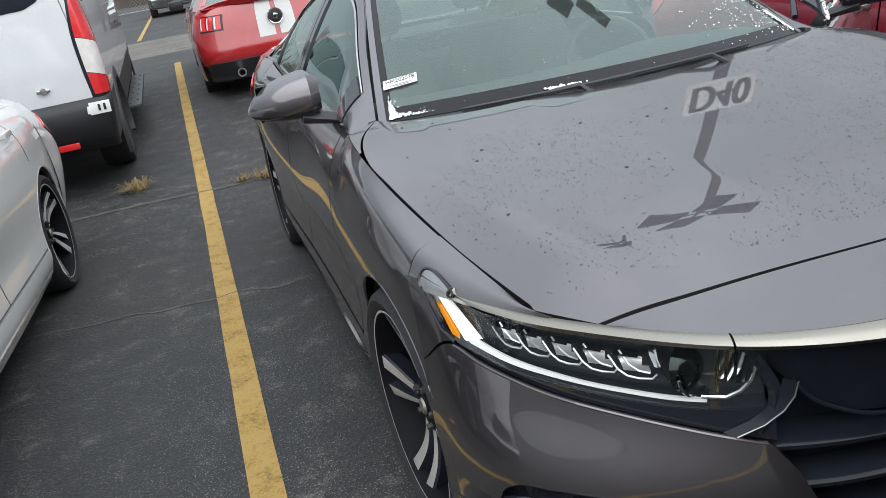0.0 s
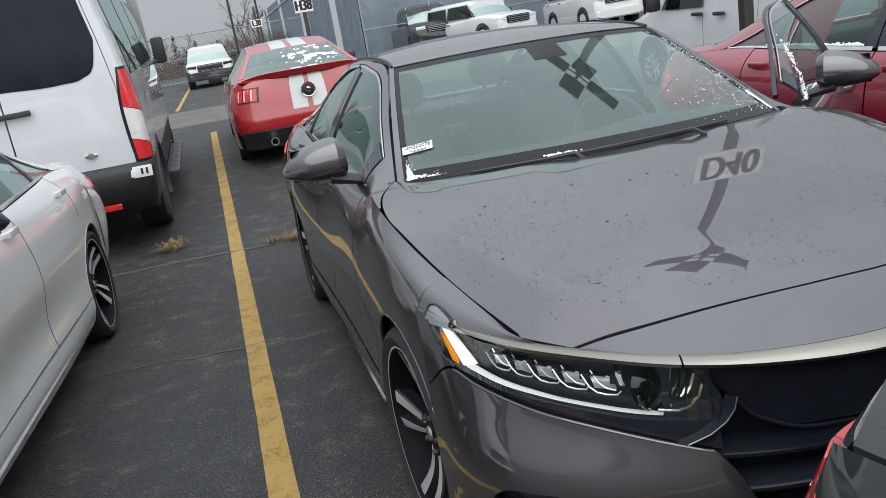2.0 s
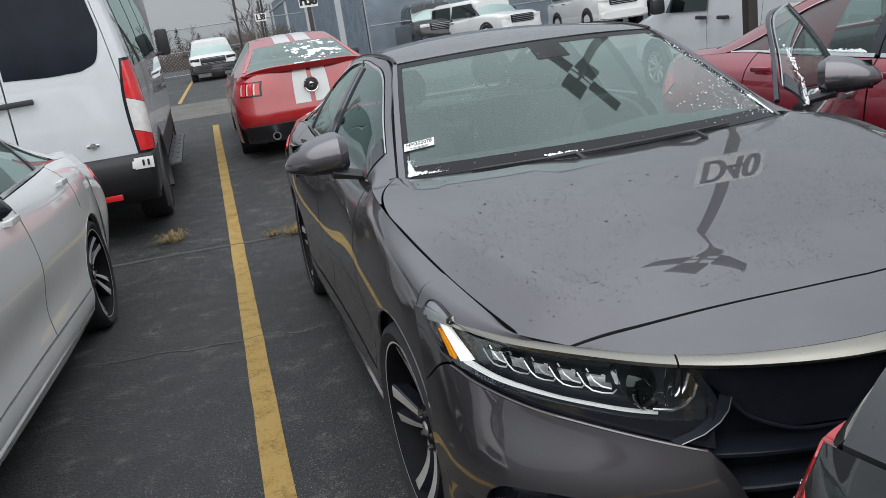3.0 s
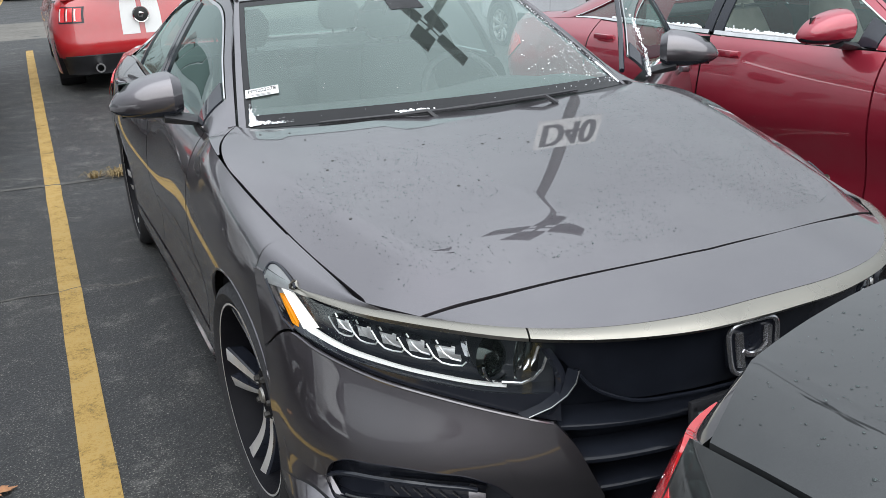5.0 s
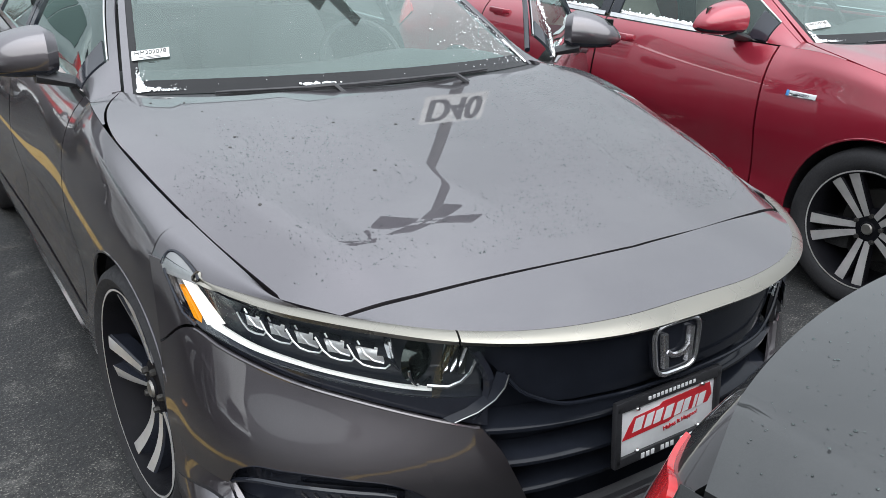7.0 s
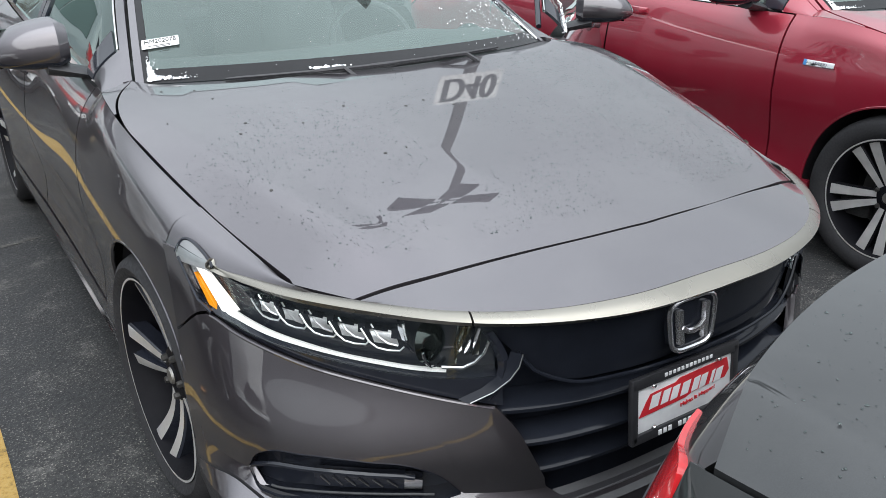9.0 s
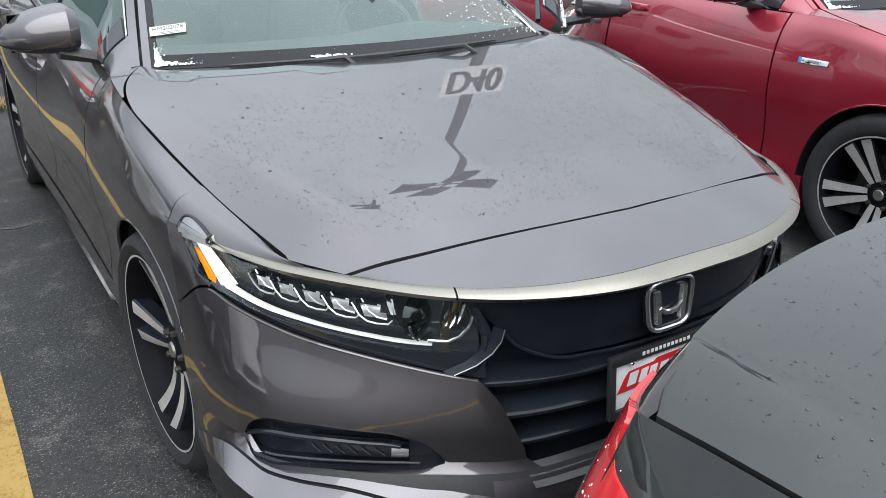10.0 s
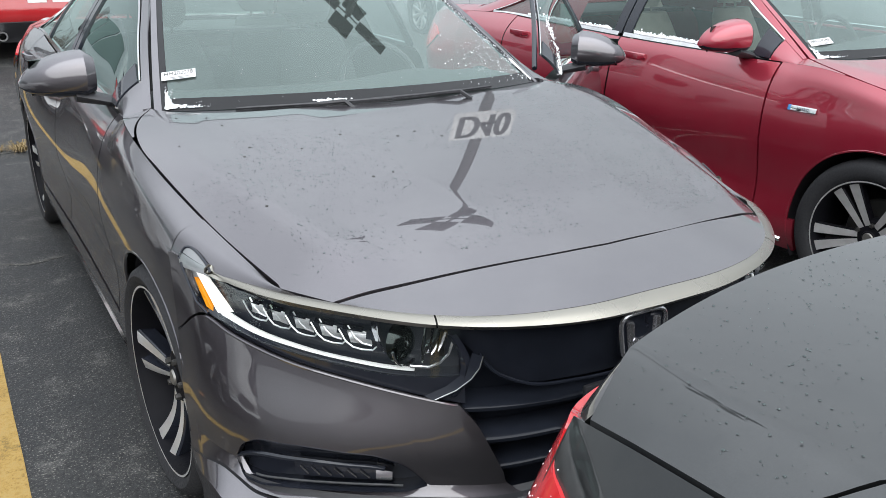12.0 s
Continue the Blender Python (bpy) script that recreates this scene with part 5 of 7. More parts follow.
    s.tube([ctr + Vector((.185 * math.cos(a), .08 * math.sin(a), .165 * math.sin(a))) for a in lin(0, 2 * math.pi, 33)], .014, 0, 8, False)
    s.tube([ctr + Vector((-.18, 0, 0)), ctr, ctr + Vector((.18, 0, 0))], .018, 0, 6)
    s.tube([ctr + Vector((0, -.30, -.08)), ctr], [.035, .05], 0, 10)
    s.put("steering_wheel", [BLACK_PLASTIC], root)
    for x in (-.37, .37):
        seat(root, x, 2.42, leather)
    for x in (-.40, .40):
        seat(root, x, 3.25, leather)
    s = Shell()
    s.rbox(pose(0, 2.04, 1.275, 12, 0, 4), (.24, .035, .065), .014)
    s.tube([(0, 1.98, 1.345), (0, 2.03, 1.29)], .012)
    s.put("rear_view_mirror", [BLACK_PLASTIC], root)
    s = Shell()
    s.rbox(pose(0, 2.6, .25), (1.66, 3.1, .10), .03)
    s.rbox(pose(0, 1.12, .45), (1.10, .60, .50), .05)
    s.rbox(pose(0, 4.25, .55), (1.25, .60, .60), .05)
    s.rbox(pose(0, 1.42, .60), (1.45, .06, .68), .02)
    s.rbox(pose(0, 2.4, .22), (1.2, 4.2, .06), .02)
    s.rbox(pose(0, 3.85, 1.035), (1.30, .62, .03), .01)
    s.put("underbody", [INTERIOR], root)
    return root


# ---- the lot ----
RISE = spline((-50, 0), (4.6, 0), (6.2, .05), (8, .155), (11, .335), (14, .41), (34, .83), (60, 1.35), (75, 1.45), (95, 1.45), (900, 1.45))


def rise(y):
    """Height of the ground: level under the near row, then climbing gently past the seam."""
    return 0.0 if y < 4.6 else RISE(min(y, 95))


def asphalt_material():
    m, N, L, b = nodes_of("worn_asphalt")
    big = mapped_noise(N, L, 0.7, 6, 0.6)
    mid = mapped_noise(N, L, 5.5, 8, 0.72)
    fine = mapped_noise(N, L, 48, 6, 0.85)
    grain = mapped_noise(N, L, 150, 2, 0.5)
    grain2 = mapped_noise(N, L, 62, 3, 0.6)
    base = ramp(N, L, big.outputs["Fac"], [(0.32, (0.010, 0.011, 0.013)), (0.50, (0.0165, 0.0175, 0.019)), (0.70, (0.034, 0.0335, 0.033))])
    # exposed stones: a light one here and there, more of them where the binder is worn
    worn = ramp(N, L, mid.outputs["Fac"], [(0.40, (0, 0, 0)), (0.72, (1, 1, 1))])
    lim = N.new("ShaderNodeMath")
    lim.operation = "MULTIPLY_ADD"
    lim.inputs[1].default_value = 0.10
    L.new(worn.outputs["Color"], lim.inputs[0])
    L.new(grain.outputs["Fac"], lim.inputs[2])
    pick = ramp(N, L, lim.outputs[0], [(0.61, (0, 0, 0)), (0.73, (0.48, 0.48, 0.48))])
    mx = N.new("ShaderNodeMixRGB")
    mx.inputs["Color2"].default_value = (0.34, 0.32, 0.285, 1)
    L.new(pick.outputs["Color"], mx.inputs["Fac"])
    L.new(base.outputs["Color"], mx.inputs["Color1"])
    dust = ramp(N, L, mid.outputs["Fac"], [(0.56, (0, 0, 0)), (0.78, (0.8, 0.8, 0.8))])
    mx2 = N.new("ShaderNodeMixRGB")
    mx2.inputs["Color2"].default_value = (0.13, 0.127, 0.122, 1)
    L.new(dust.outputs["Color"], mx2.inputs["Fac"])
    L.new(mx.outputs["Color"], mx2.inputs["Color1"])
    grit = N.new("ShaderNodeMixRGB")
    grit.blend_type = "MULTIPLY"
    grit.inputs["Fac"].default_value = 1.0
    gr = ramp(N, L, fine.outputs["Fac"], [(0.38, (0.35, 0.35, 0.36)), (0.62, (1.55, 1.55, 1.5))])
    L.new(mx2.outputs["Color"], grit.inputs["Color1"])
    L.new(gr.outputs["Color"], grit.inputs["Color2"])
    L.new(grit.outputs["Color"], b.inputs["Base Color"])
    rr = ramp(N, L, big.outputs["Fac"], [(0.3, (0.55,) * 3), (0.7, (0.85,) * 3)])
    L.new(rr.outputs["Color"], b.inputs["Roughness"])
    bp = N.new("ShaderNodeBump")
    bp.inputs["Strength"].default_value = 0.9
    bp.inputs["Distance"].default_value = 0.005
    L.new(grain2.outputs["Fac"], bp.inputs["Height"])
    L.new(bp.outputs["Normal"], b.inputs["Normal"])
    return m


def line_material():
    m, N, L, b = nodes_of("worn_yellow_paint")
    mid = mapped_noise(N, L, 7, 8, 0.75)
    fine = mapped_noise(N, L, 85, 5, 0.8)
    add = N.new("ShaderNodeMath")
    add.operation = "MULTIPLY_ADD"
    add.inputs[1].default_value = 0.9
    L.new(fine.outputs["Fac"], add.inputs[0])
    L.new(mid.outputs["Fac"], add.inputs[2])
    c = ramp(N, L, add.outputs[0], [(0.70, (0.10, 0.078, 0.04)), (0.83, (0.29, 0.185, 0.048)), (0.97, (0.42, 0.265, 0.07)), (1.0, (0.40, 0.27, 0.09))])
    L.new(c.outputs["Color"], b.inputs["Base Color"])
    b.inputs["Roughness"].default_value = 0.8
    bp = N.new("ShaderNodeBump")
    bp.inputs["Strength"].default_value = 1.0
    bp.inputs["Distance"].default_value = 0.006
    L.new(fine.outputs["Fac"], bp.inputs["Height"])
    L.new(bp.outputs["Normal"], b.inputs["Normal"])
    return m


ASPHALT, YELLOW = asphalt_material(), line_material()
g = Shell()
ys = [-900, -200, -60, -20, -8] + lin(-6, 30, 73) + [35, 40, 45, 60, 90, 150, 300, 900]
xs = [-900, -200, -60, -25] + lin(-12, 24, 37) + [40, 80, 200, 900]
g.grid([[(x, y, rise(y)) for y in ys] for x in xs])
tagged(g.put("ground", [ASPHALT]), "dark worn asphalt of a car lot", "ground", kind="structure")


# a paler drive lane behind the second row
LANE = basic("pale_lane", (0.115, 0.108, 0.094), 0.85, vary=.25, scale=1.3, bump=.4)
g = Shell()
g.grid([[(x, y + .25 * noise.noise((x * .4, y, 2)), rise(y) + .004) for y in lin(16.3, 21.2, 12)] for x in lin(-45, 45, 120)])
tagged(g.put("drive_lane", [LANE]), "pale worn drive lane across the lot", "road", kind="structure")


def stripe(x0, y0, x1, y1, w=0.105):
    s = Shell()
    P = []
    for i in range(60):
        t = i / 59
        y = y0 + (y1 - y0) * t
        x = x0 + (x1 - x0) * t + 0.004 * noise.noise((y * 3, 0, 7))
        P.append([(x + q * (w + 0.006 * noise.noise((y * 9, q, 3))) / 2, y, rise(y) + .004) for q in (-1, 1)])
    s.grid(P)
    return tagged(s.put("parking_line", [YELLOW]), "worn yellow painted parking line on asphalt", "road marking", "parking lines", "structure")


stripe(-1.325, -3.5, -1.325, 14.2)
stripe(-2.14, 21.8, -1.95, 37.6)


# ---- vehicles of other makes ----
def plain_wheel(parent, m, R=0.35, w=0.23, spokes=6, face=MACHINED, rr=None):
    """Wheel with tyre, dished rim and separate spokes; m looks out along local x."""
    rr = rr or R * 0.66
    s = Shell()
    h = w / 2
    s.lathe([(rr, h * .75), (rr + .02, h * .95), (R - .03, h), (R - .01, h * .85), (R, h * .6), (R, -h * .6), (R - .02, -h), (rr, -h * .8)], m, 48)
    t = s.put("wheel", [RUBBER], parent, "black tyre on a spoked rim")
    s = Shell()
    s.lathe([(rr + .004, h * .78), (rr - .01, h * .80), (rr - .02, h * .5), (rr - .03, -h * .3), (0, -h * .35)], m, 48, mats=[0, 0, 1, 1])
    s.put("rim", [face, WHEEL_BLACK], t)
    s = Shell()
    s.lathe([(0, h * .62), (.04, h * .60), (.07, h * .5), (.075, 0)], m, 24)
    s.put("hub", [face], t)
    for i in range(spokes):
        q = m @ Matrix.Rotation(2 * math.pi * i / spokes, 4, "X")
        s = Shell()
        s.loft([[q @ Vector((h * (.48 + .25 * tt) + dz, .05 + (rr - .06) * tt, c * (.020 + .010 * tt))) for dz, c in ((0, -1), (.008, -.6), (.008, .6), (0, 1), (-.03, .8), (-.03, -.8))] for tt in lin(0, 1, 5)])
        s.put("spoke", [face], t)
    return t


def super_ring(y, hw, zb, zt, e=.35, n=28, lean=0.0, x0=0.0):
    """A rounded-box cross-section of half width hw between heights zb and zt; lean narrows its top."""
    out = []
    for i in range(n):
        a = 2 * math.pi * i / n
        ca, sa = math.cos(a), math.sin(a)
        px, pz = math.copysign(abs(ca) ** e, ca), math.copysign(abs(sa) ** e, sa)
        z = (zb + zt) / 2 + (zt - zb) / 2 * pz
        out.append((x0 + hw * px * (1 - lean * (pz + 1) / 2), y, z))
    return out


VAN_W = spline((.30, .97), (.55, 1.0), (.85, 1.025), (1.2, 1.02), (1.6, .975), (2.0, .905), (2.3, .83), (2.45, .74), (2.52, .55))


def passenger_van(m):
    """High white van seen from behind: two rear doors, tall lamps, grey lower cladding."""
    root = thing("van", m, "white passenger van with dark rear windows and grey bumper", "van")

    def rear(s, z):
        w = VAN_W(z)
        a = abs(s)
        # flat back with rounded corners, then on along the side
        if a < .86:
            x, y = w * (.945 * a / .86), .012 * (a / .86) ** 4
        else:
            t = (a - .86) / .14 * math.pi / 2
            x, y = w * .945 + .055 * w * math.sin(t), .012 + .085 * (1 - math.cos(t))
        lean = .0 if z < 1.0 else .05 * (z - 1.0) ** 1.3
        return (math.copysign(x, s), y + lean, z)

    def flank(y, z, k):
        w = VAN_W(z) * (1 if y < 4.2 else 1 - .12 * ((y - 4.2) / 1.4) ** 2)
        lean = .05 * max(0, z - 1.0) ** 1.3 if z > 1 else 0
        return (k * w, y + lean * max(0, 1 - y / .8), z)
    zs = lin(.78, 2.5, 30)
    for k in (-1, 1):
        s = Shell()
        s.panel(lambda q, z: rear(k * q, z), lin(.006, .80, 26), zs, lip=.03)
        d = s.put("rear_door", [PAINT_VAN], root)
        s = Shell()
        zw = spline((.04, 1.53), (.45, 1.52), (.60, 1.54), (.71, 1.63), (.77, 1.80))
        s.panel(lambda q, w: rear(k * q, zw(q) + (2.22 - zw(q)) * w), lin(.035, .765, 30), lin(0, 1, 14), lip=.01, out=-.006)
        s.put("rear_window", [GLASS_DARK], d, "dark tinted rear window")
        s = Shell()
        s.panel(lambda q, w: rear(k * q, zw(q) - .018 + (2.256 - zw(q)) * w), lin(.02, .78, 30), lin(0, 1, 14), lip=0, out=.004)
        # dull navy pane laid over the glass, in place of its dark reflections
        s.panel(lambda q, w: rear(k * q, zw(q) + (2.22 - zw(q)) * w), lin(.035, .765, 24), lin(0, 1, 10), lip=0, out=.006)
        s.put("window_border_and_pane", [VAN_TINT], d)
        # corner post with the lamp
        s = Shell()
        s.panel(lambda q, z: rear(k * q, z), lin(.806, 1, 12), zs, lip=.02)
        s.panel(lambda y, z: flank(y, z, k), lin(.097, 5.0, 50), lin(.62, 2.5, 34), lip=0, cut=[(1.02, .36, .46)])
        s.put("body_side", [PAINT_VAN], root)
        s = Shell()
        z0, z1 = .80, 1.545
        prof = spline((z0, .80, .10), (1.0, .785, .10), (1.3, .795, .14), (z1, .85, .12))

        def lamp_pt(w, z):
            a, b = prof(z)[0], 1.0
            q = a + (b - a) * min(1, w * 1.4)
            p = rear(k * q, z)
            if w > .7:
                p = (p[0], p[1] + (w - .7) * .25, p[2])
            return p
        for za, zb, mm, nm in ((z0, .93, RED_LENS, "red_lens"), (.935, 1.20, CLEAR_LENS, "clear_lens"), (1.205, z1, RED_LENS, "red_lens")):
            s = Shell()
            sk = .10
            s.panel(lambda w, t: lamp_pt(w, za + (zb - za) * t + (.5 - w) * sk * (0 if za == z0 and t < .5 or zb == z1 and t > .5 else 1)), lin(.06, 1, 12), lin(0, 1, 10), lip=.02, out=.012)
            if nm == "red_lens" and za == z0:
                lamp = s.put("tail_light", [mm], root, "tall red and clear tail light")
            else:
                s.put(nm, [mm], lamp)
        s = Shell()
        s.panel(lambda w, t: lamp_pt(w, z0 - .025 + (z1 - z0 + .05) * t), lin(-.02, 1.06, 12), lin(0, 1, 20), lip=.02, out=.004)
        s.put("lamp_housing", [GLOSS_BLACK], lamp)
        # side glass, arch cladding, wheels, mirror, step
        for y0, y1 in ((.45, 1.75), (1.85, 3.1), (3.2, 4.3)):
            s = Shell()
            s.panel(lambda y, z: flank(y, z, k), lin(y0, y1, 10), lin(1.48, 2.18, 10), lip=.008, out=.006)
            s.put("side_window", [GLASS_DARK], root, "dark side window")
        s = Shell()
        yc, R = 1.02, .47
        s.grid([[(k * (VAN_W(.6) + dx), yc + rr * math.cos(t), .36 + rr * math.sin(t)) for rr, dx in ((R - .05, -.02), (R - .045, .03), (R + .04, .025), (R + .06, -.01))] for t in lin(-.35, math.pi + .35, 36)])
        s.panel(lambda y, z: flank(y, z, k), lin(.10, .58, 8), lin(.40, .78, 8), lip=.01, out=.008)
        s.panel(lambda y, z: flank(y, z, k), lin(1.47, 4.6, 20), lin(.40, .70, 6), lip=.01, out=.008)
        s.put("wheel_cladding", [GREY_PLASTIC], root, "grey plastic wheel arch cladding")
        for y in (1.02, 4.40):
            plain_wheel(root, Matrix.Translation((k * .87, y, .36)) @ (Matrix.Identity(4) if k > 0 else pose(0, 0, 0, 0, 0, 180)), .36, .26, 8, STEEL)
        s = Shell()
        s.rbox(pose(k * 1.10, 4.55, 1.55, 0, 0, 8 * k), (.16, .10, .34), .04)
        s.tube([(k * .97, 4.45, 1.40), (k * 1.06, 4.52, 1.42)], .025)
        s.put("mirror", [BLACK_PLASTIC], root)
        s = Shell()
        s.rbox(pose(k * 1.06, 2.9, .36), (.15, 2.3, .04), .015)
        for i in range(12):
            s.rbox(pose(k * (1.03 + .06 * (i % 2)), 1.9 + .18 * i, .383), (.02, .10, .008), .003)
        s.put("running_board", [GREY_PLASTIC], root)
    s = Shell()
    s.grid([[(VAN_W(2.5) * q, .13 + .05 * 1.7 + y, 2.5 + .05 * (1 - q * q)) for q in lin(-1, 1, 12)] for y in lin(0, 4.6, 10)])
    s.grid([[(.95 * q, 5.0 + .7 * (1 - w) * 1.1, .5 + 1.9 * w) for q in lin(-1, 1, 8)] for w in lin(0, 1, 8)])
    s.put("roof", [PAINT_VAN], root)
    s = Shell()
    bump = []
    for z, o in ((.36, .06), (.42, .0), (.50, -.05), (.70, -.06), (.76, -.03), (.79, .02)):
        bump.append([(lambda p: (p[0] * 1.01, p[1] + o, z))(rear(q, max(z, .4))) for q in lin(-1, 1, 44)])
    s.grid(bump)
    bp = s.put("rear_bumper", [VAN_PLASTIC], root, "black plastic rear bumper with a step")
    for k in (-1, 1):
        s = Shell()
        s.rbox(pose(k * .62, -.066, .445), (.16, .02, .05), .008)
        s.put("reflector", [RED_LENS], bp, "red reflector")
        s = Shell()
        s.lathe([(0, .012), (.05, .010), (.058, 0)], pose(k * .40, -.062, .68, 0, 0, -90), 20)
        s.put("cap", [BLACK_PLASTIC], bp)
    s = Shell()
    s.rbox(pose(0, -.07, .60), (.56, .02, .16), .01)
    s.put("step_pad", [VAN_PLASTIC], bp)
    # torn white label at the lamp's foot, its print as bars
    s = Shell()
    s.rbox(pose(.93, -.075, .705, 0, 3, 18), (.16, .006, .095), .002)
    s.rbox(pose(.865, -.098, .70, 0, 10, 18), (.06, .004, .06), .002)
    st = s.put("label_sheet", [PAPER], bp, "torn white paper label")
    s = Shell()
    s.rbox(pose(.925, -.081, .708, 0, 3, 18), (.018, .008, .05), .001)
    s.rbox(pose(.965, -.068, .706, 0, 3, 18), (.018, .008, .05), .001)
    s.put("dark_bar", [PRINT_BLACK], st)
    s = Shell()
    s.rbox(pose(-.02, -.03, 1.325, 0, -1.5, 0), (.46, .035, .045), .012)
    s.put("door_handle", [BLACK_PLASTIC], root)
    s = Shell()
    s.lathe([(0, .02), (.025, .018), (.03, 0)], pose(.56, -.004, .90, 0, 0, -90), 16)
    s.rbox(pose(.56, -.012, .90), (.10, .012, .025), .006)
    s.put("lock", [CHROME], root)
    s = Shell()
    s.rbox(pose(0, 2.6, .62), (1.7, 4.6, .5), .06)
    s.put("underbody", [BLACK_PLASTIC], root)
    return root


def muscle_coupe(m):
    """Red two-door coupe seen from behind, with twin white stripes and a ducktail spoiler."""
    root = thing("coupe", m, "red coupe with white racing stripes and a rear spoiler", "car")
    # y from the tail (0) to the nose (4.7)
    W = spline((0, .86), (.25, .93), (1.0, .95), (2.5, .925), (4.0, .92), (4.6, .80))

    def back(s, z):
        a = abs(s)
        w = spline((.30, .88), (.55, .93), (.80, .93), (1.0, .87), (1.08, .80))(z)
        y = spline((.30, .10), (.50, .0), (.72, .02), (.95, .06), (1.08, .10))(z)
        t = min(1, a)
        return (math.copysign(w * math.sin(t * math.pi / 2) ** .55 if t else 0, s) if s else 0, y + .26 * (1 - math.cos(t * math.pi / 2)) ** 1.6, z)
    s = Shell()
    s.panel(back, lin(-1, 1, 60), lin(.44, 1.06, 20), lip=.02)
    tailp = s.put("tail_panel", [PAINT_TORCH], root)
    s = Shell()
    s.panel(lambda q, z: (lambda p: (p[0] * .98, p[1] - .02 + .0 * z, p[2]))(back(q, z)), lin(-.92, .92, 40), lin(.24, .46, 8), lip=.03)
    s.put("rear_valance", [BLACK_PLASTIC], root)
    for k in (-1, 1):
        s = Shell()
        side_z = spline((0, 1.04), (1.2, .98), (2.5, .93), (3.6, .90), (4.4, .80))

        def flank(y, h):
            z = .26 + (side_z(y) - .26) * h
            bulge = .03 * math.sin(math.pi * min(1, h * 1.1)) - .05 * max(0, h - .7) / .3
            return (k * (W(y) + bulge - .02), y, z)
        s.panel(flank, lin(.24, 4.55, 60), lin(0, 1, 26), lip=.02, cut=[(.98, .34, .39), (3.70, .34, .39)])
        s.put("flank", [PAINT_TORCH], root)
        for yc in (.98, 3.70):
            s = Shell()
            s.grid([[(k * xx, yc + .40 * math.cos(t), .34 + .40 * math.sin(t)) for xx in (.92, .6)] for t in lin(-.5, math.pi + .5, 30)])
            s.put("wheel_liner", [BLACK_PLASTIC], root)
            plain_wheel(root, Matrix.Translation((k * .80, yc, .34)) @ (Matrix.Identity(4) if k > 0 else pose(0, 0, 0, 0, 0, 180)), .345, .27, 5)
        # three-bar lamp in a dark frame
        s = Shell()
        s.panel(lambda q, z: back(k * q, z), lin(.30, .66, 16), lin(.815, .985, 8), lip=.02, out=.008)
        lamp = s.put("tail_light", [GLOSS_BLACK], root, "three-bar red tail light in a black frame")
        for i in range(3):
            s = Shell()
            q0 = .325 + i * .108
            s.panel(lambda q, z: back(k * q, z), lin(q0, q0 + .095, 5), lin(.83, .97, 6), lip=.01, out=.014 + .004 * i)
            s.put("lamp_bar", [RED_LENS], lamp)
            s = Shell()
            s.panel(lambda q, z: back(k * q, z), lin(q0 + .065, q0 + .085, 3), lin(.84, .96, 6), lip=.004, out=.017 + .004 * i)
            s.put("clear_bar", [CLEAR_LENS], lamp)
        s = Shell()
        s.lathe([(.035, .10), (.052, .10), (.055, .06), (.055, -.10), (.045, -.10), (.042, .09)], pose(k * .52, .03, .33, 0, 0, -90), 24)
        s.put("exhaust", [CHROME], root)
        s = Shell()
        s.rbox(pose(k * 1.02, 2.75, 1.00, 0, 0, 6 * k), (.20, .12, .13), .045)
        s.put("mirror", [BLACK_PLASTIC], root)
    # upper: deck, rear glass, roof, screen, hood
    EDGE = spline((0, .80, .12, 1.07), (.6, .78, .60, 1.06), (1.2, .60, 1.25, 1.27), (1.6, .55, 1.75, 1.36), (2.2, .56, 2.45, 1.36), (3.0, .72, 3.15, 1.0), (3.6, .80, 3.9, .93), (4, .74, 4.55, .80))
    MID = spline((0, .10, 1.08), (.6, .45, 1.09), (1.2, 1.05, 1.30), (1.6, 1.70, 1.40), (2.2, 2.40, 1.395), (3.0, 3.05, 1.06), (3.6, 3.8, .99), (4, 4.66, .82))

    def upper_c(s, v):
        ex, ey, ez = EDGE(v)
        my, mz = MID(v)
        return (s * ex, my + (ey - my) * s * s, mz + (ez - mz) * abs(s) ** 2.5)
    for v0, v1, mm, nm in ((0, .62, PAINT_TORCH, "trunk_lid"), (.62, 1.32, GLASS_FRONT, "rear_window"), (1.32, 2.22, PAINT_TORCH, "roof"), (2.22, 2.98, GLASS_FRONT, "windscreen"), (2.98, 4, PAINT_TORCH, "hood")):
        s = Shell()
        w = .93 if "w" in nm else 1
        s.panel(upper_c, lin(-w, w, 30), lin(v0, v1, 20), lip=.015)
        s.put(nm, [mm], root)
    for k in (-1, 1):
        s = Shell()
        s.panel(lambda q, v: upper_c(k * q, v), lin(.92, 1.0, 5), lin(.62, 1.4, 14), lip=.01, out=.004)
        s.put("rear_pillar", [PAINT_TORCH], root)
        s = Shell()
        s.panel(lambda q, v: upper_c(k * q, v), lin(.92, 1.0, 5), lin(2.2, 3.0, 14), lip=.01, out=.004)
        s.put("front_pillar", [PAINT_TORCH], root)
        s = Shell()

        def cabin(y, h):
            a = spline((.55, .80, 1.02), (1.2, .86, .99), (2.5, .86, .95), (3.2, .80, .96))(y)
            b = spline((.55, .78, 1.05), (1.25, .61, 1.265), (1.75, .56, 1.35), (2.45, .57, 1.35), (3.2, .74, .98))(y)
            return (k * (a[0] + (b[0] - a[0]) * h), y, a[1] + (b[1] - a[1]) * h)
        s.panel(cabin, lin(.55, 1.55, 16), lin(0, 1, 8), lip=.01)
        s.put("quarter_panel", [PAINT_TORCH], root)
        s = Shell()
        s.panel(cabin, lin(1.56, 3.15, 20), lin(0.02, 1, 8), lip=.01, out=-.004)
        s.put("side_window", [GLASS_DARK], root)
